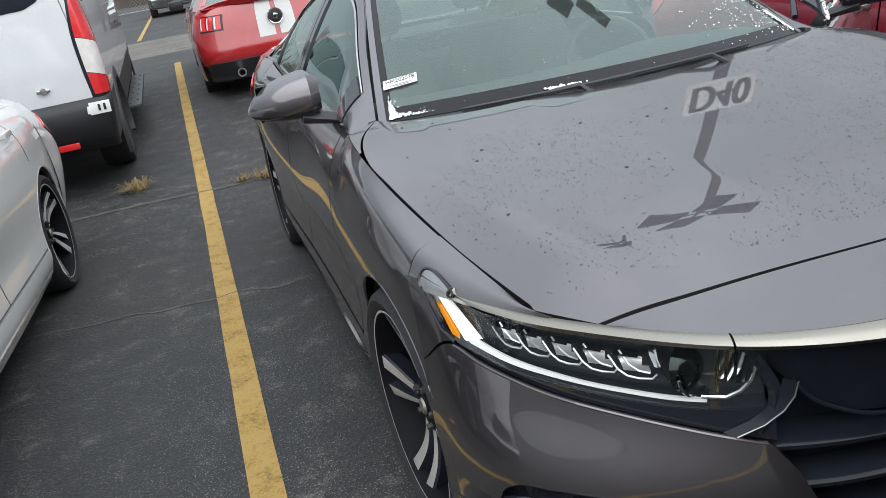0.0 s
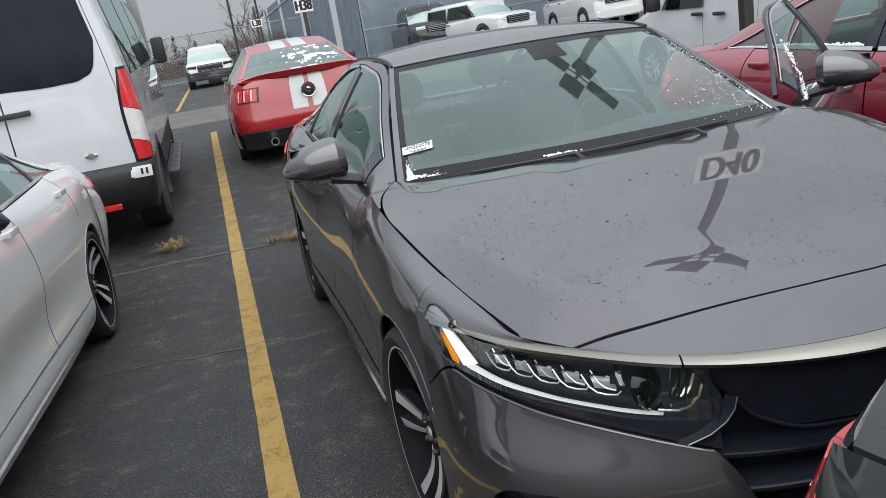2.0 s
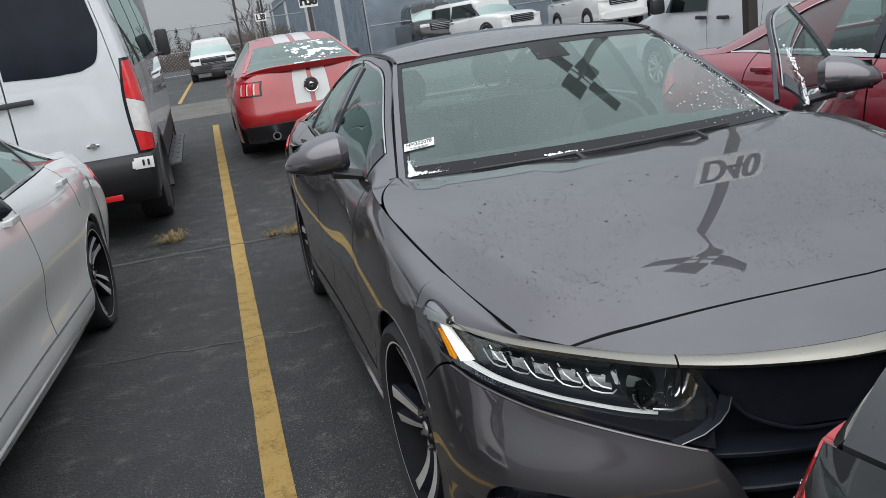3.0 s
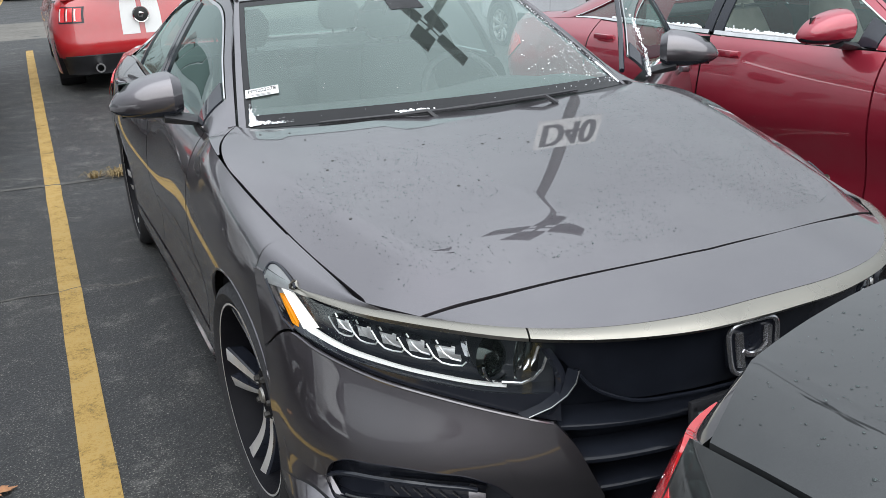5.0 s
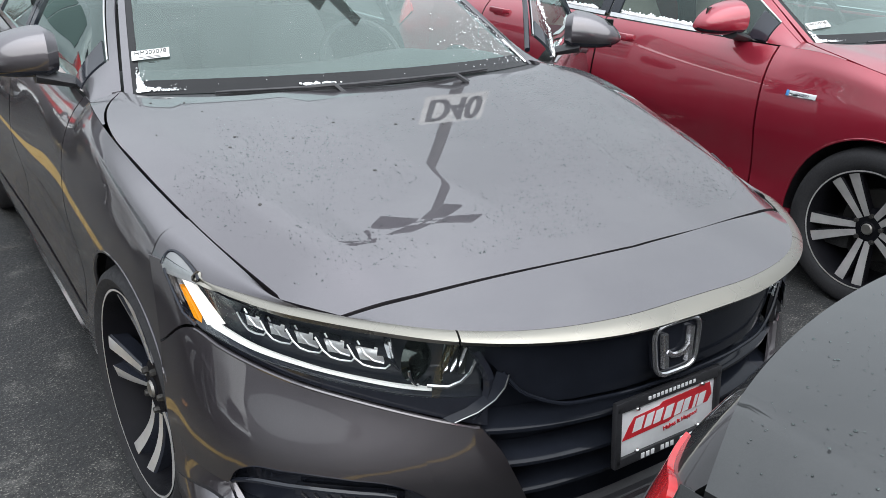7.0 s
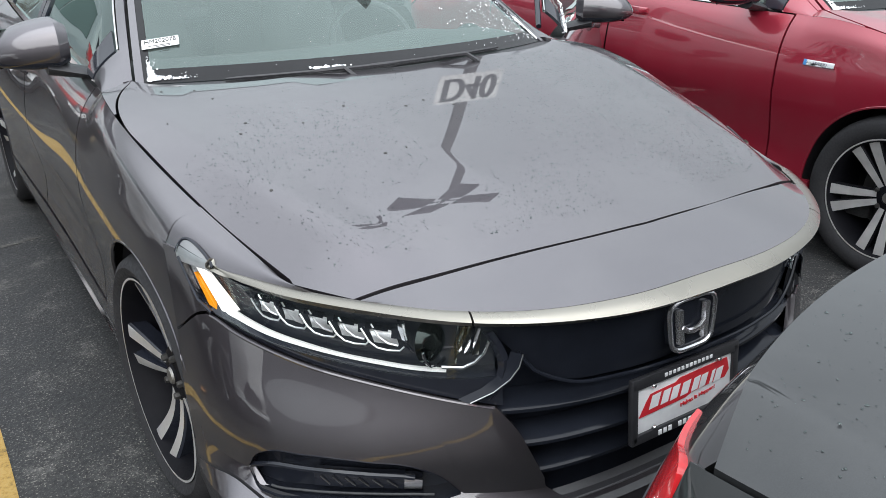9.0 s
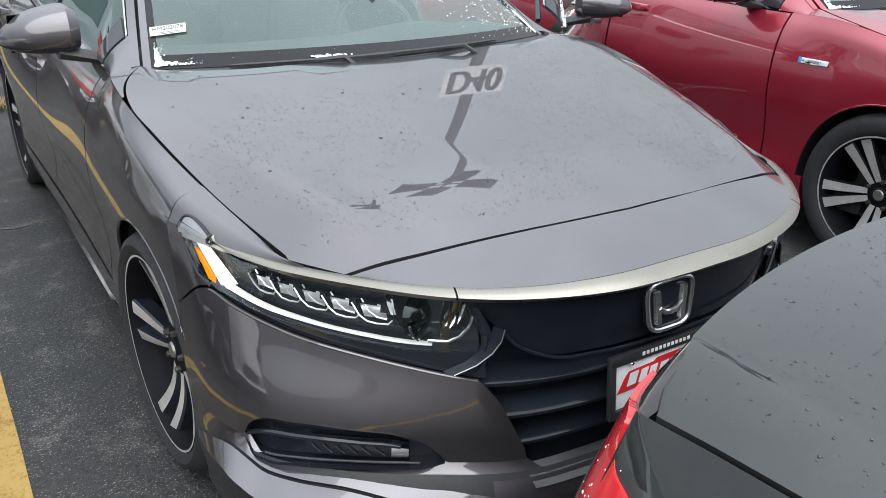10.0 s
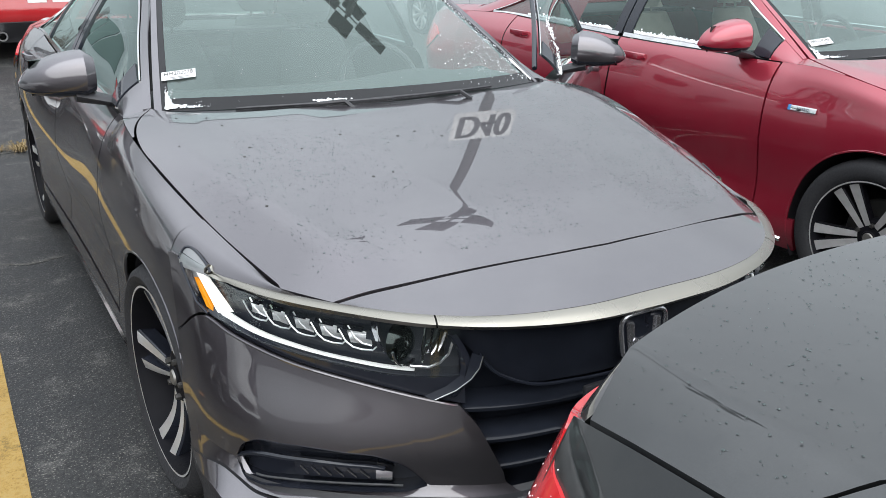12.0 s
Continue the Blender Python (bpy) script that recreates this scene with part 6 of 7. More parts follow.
    # stripes over deck, roof and hood
    for k in (-1, 1):
        for v0, v1 in ((.02, .60), (1.34, 2.20), (3.0, 3.98)):
            s = Shell()
            s.panel(lambda q, v: upper_c(q, v), [k * a for a in ((.045, .19, .335) if v0 < .1 else (.06, .24, .42))], lin(v0, v1, 16), lip=.002, out=.003)
            s.put("stripe", [PAINT_WHITE], root, "white racing stripe")
        s = Shell()
        s.panel(lambda q, z: back(k * q, z), lin(.0012, .045, 5), lin(.66, 1.05, 10), lip=.002, out=.004)
        s.put("stripe", [PAINT_WHITE], root, "white racing stripe")
    # ducktail
    s = Shell()
    s.loft([[(x, .03 + .26 * (abs(x) / .85) ** 2.2 + dy, 1.070 + dz * (1 - .7 * (abs(x) / .80) ** 5) - .045 * (abs(x) / .85) ** 4) for dy, dz in ((-.05, .060), (-.035, .068), (.10, .036), (.26, .012), (.26, 0), (.0, -.01))] for x in lin(-.78, .78, 40)])
    s.put("spoiler", [PAINT_TORCH], root)
    for k in (-1, 1):
        s = Shell()
        s.grid([[(k * x, .02 + .30 * (x / .85) ** 2.2 + dy, 1.074 + dz) for dy, dz in ((-.044, .060), (-.026, .072), (.11, .040))] for x in (.035, .16)])
        s.put("stripe", [PAINT_WHITE], root)
    s = Shell()
    s.lathe([(.0, .012), (.075, .012), (.085, .008), (.09, 0)], pose(0, .0, .865, 0, 0, -90), 32, 0)
    bd = s.put("badge", [PRINT_BLACK], root, "round black and silver badge")
    s = Shell()
    s.lathe([(.076, .014), (.084, .016), (.089, .010)], pose(0, .0, .865, 0, 0, -90), 32, 0)
    s.rbox(pose(0, -.014, .865, 0, 20, 0), (.05, .004, .06), .01)
    s.put("badge_ring", [CHROME], bd)
    s = Shell()
    s.rbox(pose(0, 2.35, .45), (1.55, 3.9, .4), .05)
    s.rbox(pose(0, 2.2, .75), (1.45, 2.2, .35), .08)
    s.put("underbody", [BLACK_PLASTIC], root)
    # ice left on the rear glass
    s = Shell()
    rnd = random.Random(4)
    for i in range(1500):
        q, v = rnd.gauss(.32, .24), rnd.gauss(1.02, .10)
        if abs(q) < .85 and .66 < v < 1.28 and noise.noise((q * 7, v * 9, 2)) + .25 * noise.noise((q * 23, v * 29, 4)) > .12:
            pt, n3 = normal_of(upper_c, q, v)
            r = rnd.uniform(.006, .020)
            bead(s, pt + n3 * .002, n3, r, r * .25)
    tagged(s.put("ice_patch", [SNOW], root), kind="stuff")
    return root


def boxy_car(name, m, label, paint, L=4.7, Wd=1.9, H=1.7, hood_len=1.1, belt=1.02, pickup=False, lower=None, group="", nose_mat=None):
    """A tall vehicle, nose towards -y: body, cabin, glass, lamps, grille, wheels and mirrors."""
    root = thing(name, m, label, "truck" if pickup else "car", group)
    w = Wd / 2
    zh = belt + .04
    lower = lower or paint
    prof = [(0, .45, .80, .84), (.06, .38, zh - .14, .93), (.35, .34, zh - .04, .98), (hood_len, .34, zh + .02, 1), (L * .55, .34, belt, 1.0), (L - .25, .34, belt, .99), (L - .03, .40, belt - .06, .95), (L, .5, belt - .2, .90)]
    s = Shell()
    s.loft([super_ring(y, w * k, zb, zt, .28, 36) for y, zb, zt, k in prof])
    s.put("body", [paint], root)
    if nose_mat:
        s = Shell()
        s.loft([super_ring(y - .02, w * k * 1.006, zb - .01, zt - .20 - .06 * (y > .2), .28, 36) for y, zb, zt, k in prof[:3]])
        s.put("front_mask", [VAN_PLASTIC], root)
    s = Shell()
    s.loft([super_ring(y, w * k + .012, .30, .60, .3, 24) for y, zb, zt, k in prof[1:-1]])
    s.put("lower_trim", [lower], root)
    ce = L * .62 if pickup else L - .12
    s = Shell()
    s.loft([super_ring(hood_len + .40, w * .84, belt - .1, H - .13, .3, 32, .08), super_ring(hood_len + .75, w * .90, belt - .1, H - .02, .3, 32, .16), super_ring(ce - .6, w * .90, belt - .1, H, .3, 32, .16), super_ring(ce - .12, w * .86, belt - .1, H - .12, .3, 32, .12)])
    s.put("cabin", [paint], root)
    s = Shell()

    def screen(q, t):
        y = hood_len + .02 + .62 * t
        return (q * w * (.90 - .15 * t), y + .12 * q * q, belt + .03 + (H - .10 - belt) * t)
    s.panel(screen, lin(-1, 1, 16), lin(0, 1, 10), lip=.01)
    s.put("windscreen", [FROSTED], root, "frosted windscreen")
    s = Shell()
    s.grid([[(q * w * .86, hood_len + .05 + .62 * t + .10 * q * q, belt - .02 + (H - .14 - belt) * t) for q in lin(-1, 1, 10)] for t in lin(0, 1, 5)])
    s.put("cabin_dark", [INTERIOR], root)
    for k in (-1, 1):
        n = 2
        y0 = hood_len + .55
        for i in range(n):
            a, b = y0 + (ce - .35 - y0) * i / n + .03, y0 + (ce - .35 - y0) * (i + 1) / n - .03
            s = Shell()
            s.add([(k * w * .925, a - (.28 if i == 0 else 0), belt + .05), (k * w * .925, b, belt + .05), (k * w * .815, b - .04, H - .16), (k * w * .815, a + .05, H - .16)], [(0, 1, 2, 3)], 0)
            s.put("side_window", [GLASS_DARK], root)
            s = Shell()
            s.rbox(pose(k * (w + .008), b - .12, belt - .10), (.03, .20, .03), .01)
            s.put("door_handle", [BLACK_PLASTIC], root)
        for y in (.85, L - .95):
            s = Shell()
            s.grid([[(k * (w + dx), y + rr * math.cos(t), .36 + rr * math.sin(t)) for rr, dx in ((.36, -.05), (.37, .014), (.43, .012), (.45, -.01))] for t in lin(0, math.pi, 24)])
            s.put("wheel_arch", [BLACK_PLASTIC], root)
            plain_wheel(root, Matrix.Translation((k * (w - .10), y, .36)) @ (Matrix.Identity(4) if k > 0 else pose(0, 0, 0, 0, 0, 180)), .36, .24, 6)
        s = Shell()
        s.rbox(pose(k * (w + .11), hood_len + .55, belt + .10), (.20, .10, .15), .04)
        s.tube([(k * w * .94, hood_len + .55, belt + .03), (k * (w + .05), hood_len + .55, belt + .06)], .02)
        s.put("mirror", [BLACK_PLASTIC], root)
        s = Shell()
        s.rbox(pose(k * w * .74, .045, zh - .22, 0, 0, 14 * k), (.36, .10, .12), .03)
        s.put("headlight", [GLOSS_BLACK if nose_mat else CLEAR_LENS], root)
    s = Shell()
    s.rbox(pose(0, .0, zh - .28), (w * 1.05, .10, .26), .04)
    gr = s.put("grille", [GLOSS_BLACK], root)
    for i in range(4):
        s = Shell()
        s.rbox(pose(0, -.052, zh - .37 + i * .06), (w * .98, .012, .014), .004)
        s.put("grille_slat", [GLOSS_BLACK if nose_mat and 0 < i < 3 else STEEL], gr)
    s = Shell()
    s.loft([super_ring(y, w * k, .34, .58, .3, 20) for y, k in ((-.05, .80), (.0, .90), (.2, .97))])
    s.put("bumper", [lower], root)
    return root


def compact_van(m):
    """Small white delivery van, nose towards +y."""
    root = thing("van", m, "small white panel van with black door handles", "van")
    L, w, H = 4.4, .92, 1.83
    s = Shell()
    s.loft([super_ring(0.0, w * .93, .40, 1.72, .18, 40, .12), super_ring(.06, w, .32, 1.80, .18, 40, .13), super_ring(1.8, w, .30, H, .18, 40, .15), super_ring(2.9, w, .30, 1.80, .2, 40, .17), super_ring(3.35, w, .30, 1.45, .22, 40, .15), super_ring(3.72, w, .30, 1.10, .25, 40, .05), super_ring(4.2, w * .95, .32, .96, .3, 40), super_ring(4.4, w * .80, .40, .80, .35, 40)])
    s.put("body", [PAINT_VAN], root)
    for k in (-1, 1):
        s = Shell()
        s.add([(k * w * .945, 2.35, 1.08), (k * w * .935, 3.35, 1.06), (k * w * .855, 2.95, 1.62), (k * w * .845, 2.35, 1.64)], [(0, 1, 2, 3)], 0)
        s.put("side_window", [GLASS_DARK], root, "dark side window")
        for y in (2.28, 1.20):
            s = Shell()
            s.add([(k * (w * dx), y + dy, z) for z, dx in ((.40, 1.003), (.9, 1.003), (1.3, .94), (1.70, .862)) for dy in (-.004, .004)], [(0, 1, 3, 2), (2, 3, 5, 4), (4, 5, 7, 6)], 0)
            s.put("door_gap", [BLACK_PLASTIC], root)
        for y in (2.42, 1.95):
            s = Shell()
            s.rbox(pose(k * (w * .985), y, 1.0), (.05, .20, .045), .014)
            s.put("door_handle", [BLACK_PLASTIC], root)
        s = Shell()
        s.rbox(pose(k * (w + .08), 3.30, 1.16), (.19, .10, .20), .05)
        s.put("mirror", [BLACK_PLASTIC], root)
        for y in (.72, 3.55):
            s = Shell()
            s.grid([[(k * (w + dx), y + rr * math.cos(t), .33 + rr * math.sin(t)) for rr, dx in ((.33, -.06), (.34, .012), (.40, .010), (.42, -.02))] for t in lin(0, math.pi, 24)])
            s.grid([[(k * (w - .02), y + rr * math.cos(t), .33 + rr * math.sin(t)) for rr in (0, .345)] for t in lin(0, 2 * math.pi, 24)], 0)
            s.put("wheel_arch", [BLACK_PLASTIC], root)
            plain_wheel(root, Matrix.Translation((k * (w - .07), y, .33)) @ (Matrix.Identity(4) if k > 0 else pose(0, 0, 0, 0, 0, 180)), .33, .22, 9, STEEL)
        s = Shell()
        s.rbox(pose(k * w * .98, 2.0, .48), (.05, 2.2, .12), .02)
        s.put("side_moulding", [GREY_PLASTIC], root)
    return root


# ---- poles, signs, fence, shed, trees ----
def text_mesh(body, size):
    """Filled letters from the built-in font, centred, as a mesh."""
    cu = bpy.data.curves.new("letters", "FONT")
    cu.body, cu.size, cu.align_x, cu.align_y, cu.extrude = body, size, "CENTER", "CENTER", 0.001
    ob = bpy.data.objects.new("letters", cu)
    scene.collection.objects.link(ob)
    bpy.context.view_layer.update()
    me = bpy.data.meshes.new_from_object(ob.evaluated_get(bpy.context.evaluated_depsgraph_get()))
    bpy.data.objects.remove(ob)
    bpy.data.curves.remove(cu)
    return me


def letters(name, body, size, m, material, parent, stretch=1.0, bold=0.0):
    me = text_mesh(body, size)
    me.materials.append(material)
    ob = new(name, me)
    ob.parent = parent
    ob.matrix_basis = m @ Matrix.Diagonal((stretch, 1, 1, 1))
    return ob


BRONZE = basic("bronze_pole_paint", (0.035, 0.030, 0.026), 0.55)
GALV = basic("galvanised_steel", (0.36, 0.37, 0.38), 0.45, 0.8)
SIGN_WHITE = basic("sign_white", (0.80, 0.80, 0.78), 0.5)


def bay_sign(root, m, body, w=.46, h=.32):
    """White plate with bold black characters, facing local -y."""
    s = Shell()
    s.rbox(m, (w, .006, h), .002)
    plate = s.put("sign_plate", [SIGN_WHITE], root, "white sign with black bay number")
    for dx in (-.018, -.009, 0, .009, .018):
        letters("lettering", body, h * 1.12, m @ pose(dx, -.0045 - abs(dx) * .02, 0, 90, 0, 0), PRINT_BLACK, plate, .70)
    return plate


def light_pole(x, y, sign_z, body, top=8.9, lean=0.0):
    z0 = rise(y)
    root = thing("light_pole", pose(x, y, z0, 0, lean, 0), "bronze square light pole with a white bay sign and four floodlights", "street lamp")
    s = Shell()
    s.rbox(pose(0, 0, .06), (.34, .34, .12), .02)
    s.put("base_plate", [BRONZE], root)
    s = Shell()
    s.rbox(pose(0, 0, top / 2), (.10, .10, top), .012)
    s.put("pole", [BRONZE], root)
    bay_sign(root, pose(0, -.065, sign_z - z0), body, .80, .50)
    for i in range(4):
        a = 40 + 90 * i
        q = pose(0, 0, top, 0, 0, a)
        s = Shell()
        s.tube([q @ Vector((.05, 0, -.02)), q @ Vector((.26, 0, .02))], .03)
        arm = s.put("lamp_arm", [BRONZE], root)
        s = Shell()
        s.rbox(q @ pose(.54, 0, .03, 0, 0, 0), (.62, .42, .13), .03)
        s.put("floodlight", [BRONZE], arm, "flat bronze floodlight head")
    return root


def sign_post(x, y, sign_z, body, w, h):
    z0 = rise(y)
    root = thing("sign_post", pose(x, y, z0), "white bay sign on a dark steel post", "sign")
    s = Shell()
    s.rbox(pose(0, 0, (sign_z - z0 + .6) / 2), (.08, .08, sign_z - z0 + .6), .01)
    s.put("post", [BRONZE], root)
    bay_sign(root, pose(0, -.05, sign_z - z0), body, w, h)
    return root


def utility_pole(x, y, top, r):
    z0 = rise(y)
    root = thing("utility_pole", pose(x, y, z0), "thin dark lamp pole behind the lot", "pole")
    s = Shell()
    s.tube([(0, 0, 0), (0, 0, top)], [r, r * .6], 0, 10)
    s.put("shaft", [BRONZE], root)
    s = Shell()
    s.rbox(pose(.25, 0, top), (.6, .25, .12), .03)
    s.put("lamp_head", [BRONZE], root)
    return root


def chain_fence(name, pts, h=2.3, gap=3.0):
    """Chain-link fence along the points: posts, rails and woven wire."""
    (xa, ya), (xb, yb) = pts
    n = max(2, round(math.hypot(xb - xa, yb - ya) / gap))
    root = thing(name, pose(0, 0, 0), "galvanised chain-link fence at the edge of the lot", "fence")
    at = lambda t: (xa + (xb - xa) * t, ya + (yb - ya) * t)
    for i in range(n + 1):
        x, y = at(i / n)
        s = Shell()
        s.tube([(x, y, rise(y) - .1), (x, y, rise(y) + h + .05)], .035, 0, 8)
        s.put("post", [GALV], root)
    for z in (h, .08, h * .52):
        s = Shell()
        s.tube([(*at(t), rise(at(t)[1]) + z) for t in lin(0, 1, n + 1)], .022, 0, 6)
        s.put("rail", [GALV], root)
    s = Shell()
    length = math.hypot(xb - xa, yb - ya)
    k = int(length / .16)
    for i in range(k):
        for d in (-1, 1):
            t0 = i / k
            t1 = min(1, max(0, t0 + d * h / length * .9))
            a, b = at(t0), at(t1)
            s.tube([(*a, rise(a[1]) + .08), (*b, rise(b[1]) + h * (abs(t1 - t0) * length / (h * .9)))], .005, 0, 3, False)
    tagged(s.put("wire_mesh", [GALV], root), kind="stuff")
    return root


SHED = basic("blue_grey_cladding", (0.17, 0.21, 0.25), 0.5, 0.2, vary=0.2, scale=2)
SHED_PALE = basic("pale_cladding", (0.55, 0.57, 0.58), 0.5)


def metal_shed(x, y0, y1, h):
    """Long shed with ribbed cladding; its long side faces the lot."""
    root = thing("metal_shed", pose(0, 0, 0), "long shed with blue-grey ribbed metal cladding", "building")
    n = 26
    for i in range(n):
        a, b = y0 + (y1 - y0) * i / n, y0 + (y1 - y0) * (i + 1) / n
        s = Shell()
        row = []
        m_ = 8
        for j in range(m_ * 4 + 1):
            t = j / (m_ * 4)
            off = (0, .05, .05, 0)[j % 4]
            row.append((x - off, a + (b - a) * t))
        z0 = rise(a) - .1
        s.grid([[(px, py, z0), (px, py, z0 + h + .1)] for px, py in row], 0, smooth=False)
        s.put("wall_panel", [SHED_PALE if i % 7 == 3 else SHED], root)
    s = Shell()
    s.rbox(pose(x + 6, (y0 + y1) / 2, rise(y0) + h + .08), (12.2, y1 - y0 + .3, .16), .03)
    s.put("roof", [STEEL], root)
    s = Shell()
    s.rbox(pose(x + 6, y0 + .1, rise(y0) + h / 2), (11.9, .2, h), .02)
    s.put("gable_wall", [SHED], root)
    return root


BARK = basic("bark", (0.07, 0.055, 0.045), 0.9, bump=0.6, bump_scale=30)
TWIG = basic("bare_twigs", (0.10, 0.075, 0.06), 0.9)
PINE = basic("pine_needles", (0.030, 0.045, 0.028), 0.9, vary=0.4, scale=1)
DRY_GRASS = basic("dry_grass", (0.26, 0.19, 0.09), 0.9, vary=0.3)
LEAF = basic("dry_oak_leaf", (0.36, 0.17, 0.075), 0.6, vary=0.25, scale=60, bump=0.4)


def bare_tree(x, y, h, seed):
    rnd = random.Random(seed)
    root = thing("tree", pose(x, y, rise(y)), "bare winter tree beyond the fence", "tree", "trees beyond the fence")
    trunk, crown = Shell(), Shell()
    trunk.tube([(0, 0, 0), (rnd.gauss(0, .1), 0, h * .3), (rnd.gauss(0, .2), 0, h * .62)], [h * .022, h * .016, h * .008], 0, 7)

    def limb(p, d, ln, r, depth):
        q = p + d * ln
        crown.tube([p, p.lerp(q, .5) + Vector((rnd.gauss(0, .03), rnd.gauss(0, .03), rnd.gauss(0, .03))) * ln, q], [r, r * .8, r * .5], 0, 4, False)
        if depth:
            for _ in range(3):
                d2 = (d + Vector((rnd.gauss(0, .5), rnd.gauss(0, .5), rnd.gauss(.15, .35)))).normalized()
                limb(p.lerp(q, rnd.uniform(.45, 1)), d2, ln * rnd.uniform(.5, .75), r * .55, depth - 1)
    for _ in range(9):
        a = rnd.uniform(0, 6.28)
        limb(Vector((0, 0, h * rnd.uniform(.25, .6))), Vector((math.cos(a) * .6, math.sin(a) * .6, 1)).normalized(), h * .25, h * .008, 3)
    trunk.put("trunk", [BARK], root)
    crown.put("crown", [TWIG], root)
    return root


def pine_tree(x, y, h, seed):
    rnd = random.Random(seed)
    root = thing("tree", pose(x, y, rise(y)), "dark evergreen tree beyond the fence", "tree", "trees beyond the fence")
    t = Shell()
    t.tube([(0, 0, 0), (0, 0, h)], [h * .02, h * .004], 0, 6)
    t.put("trunk", [BARK], root)
    c = Shell()
    for i in range(240):
        z = h * (.12 + .88 * rnd.random() ** 1.2)
        r = (h - z) * .30 * rnd.uniform(.2, 1.1) + .05
        a = rnd.uniform(0, 6.28)
        p = Vector((r * math.cos(a), r * math.sin(a), z))
        d = Vector((math.cos(a), math.sin(a), rnd.uniform(-.5, .1)))
        sz = h * rnd.uniform(.03, .06)
        u = d.cross(Vector((0, 0, 1))).normalized() * sz * .6
        c.add([p - u, p + d * sz, p + u, p - d * sz * .6 + Vector((0, 0, sz * .3))], [(0, 1, 2), (0, 2, 3)], 0, False)
    c.put("crown", [PINE], root)
    return root


def brush(name, x0, x1, y, h, seed):
    """Low leafless thicket along the far edge, and unseen behind the camera."""
    rnd = random.Random(seed)
    s = Shell()
    for i in range(2600):
        x, yy = rnd.uniform(x0, x1), y + rnd.uniform(-4, 4)
        hh = h * (.5 + .5 * noise.noise((x * .12, yy * .1, 3)) + rnd.uniform(0, .5))
        z0 = rise(yy)
        dx = rnd.gauss(0, .35) * hh
        s.add([(x - .05, yy, z0), (x + .05, yy, z0), (x + dx, yy, z0 + hh)], [(0, 1, 2)], 0, False)
        for _ in range(3):
            t = rnd.uniform(.3, .9)
            px, pz = x + dx * t, z0 + hh * t
            e = rnd.gauss(0, .4) * hh
            s.add([(px - .03, yy, pz), (px + .03, yy, pz), (px + e, yy, pz + hh * rnd.uniform(.1, .4))], [(0, 1, 2)], 0, False)
    return tagged(s.put(name, [TWIG]), "leafless brown thicket around the lot", "bushes", kind="stuff")


def grass_tuft(x, y, n, r, h, seed):
    rnd = random.Random(seed)
    s = Shell()
    for i in range(n):
        a, q = rnd.uniform(0, 6.28), rnd.random() ** .7
        p = Vector((q * r * .45 * math.cos(a), q * r * .45 * math.sin(a), 0))
        d = Vector((math.cos(a) * q + rnd.gauss(0, .3), math.sin(a) * q + rnd.gauss(0, .3), 0)) * r * rnd.uniform(.4, 1.0)
        hh = h * rnd.uniform(.3, 1)
        w = Vector((-math.sin(a), math.cos(a), 0)) * .003
        s.add([p - w, p + w, p + d * .5 + Vector((0, 0, hh)) + w * .8, p + d * .5 + Vector((0, 0, hh)) - w * .8, p + d + Vector((0, 0, hh * .55))], [(0, 1, 2, 3), (3, 2, 4)], 0, False)
    ob = s.put("weed_tuft", [DRY_GRASS])
    ob.matrix_basis = pose(x, y, rise(y))
    return tagged(ob, "dry straw-coloured weed tuft in a pavement crack", "weed", "weeds in the crack")


def oak_leaf(x, y, turn, size):
    """A fallen lobed leaf, slightly curled."""
    s = Shell()

    def lift(u, v):
        return .006 + size * (.42 * v * v + .10 * (u - .1) ** 2 + .03 * math.sin(9 * u + 3 * v))
    body = spline((0, .03), (.12, .075), (.30, .050), (.48, .085), (.66, .055), (.84, .06), (1, .012))
    s.grid([[((t - .5) * size, q * body(t) * size, lift(t - .5, q * body(t))) for q in (-1, -.5, 0, .5, 1)] for t in lin(0, 1, 30)])
    # pointed lobes swept towards the tip: start on the midrib, angle, length, breadth
    for t0, ang, length, breadth in ((.06, 62, .17, .070), (.22, 42, .36, .075), (.46, 36, .34, .085), (.70, 30, .22, .06), (.04, -70, .14, .075), (.20, -50, .30, .080), (.44, -40, .36, .080), (.68, -34, .24, .06)):
        d = Vector((math.cos(radians(ang)), math.sin(radians(ang))))
        n = Vector((-d.y, d.x))
        wide = spline((0, .75), (.35, .62), (.62, .85), (.74, 1.0), (.84, .45), (1, .04))
        rows = []
        for r in lin(0, 1, 14):
            c = Vector((t0 - .5, 0)) + d * length * r + n * .03 * math.sin(5 * r + ang)
            rows.append([((c + n * q * breadth * wide(r)).x * size, (c + n * q * breadth * wide(r)).y * size, lift(*(c + n * q * breadth * wide(r))) + .0004) for q in (-1, 0, 1)])
        s.grid(rows)
    s.tube([(-.78 * size, .03 * size, .010), (-.5 * size, 0, .012), (-.1 * size, 0, .009)], [.0025, .002, .001], 0, 5)
    ob = s.put("oak_leaf", [LEAF])
    ob.matrix_basis = pose(x, y, rise(y) + .004, 0, 0, turn)
    return tagged(ob, "fallen brown oak leaf on the asphalt", "leaf")


CRACK = basic("crack_filler", (0.075, 0.072, 0.066), 0.9, vary=0.35, scale=30, bump=0.5)


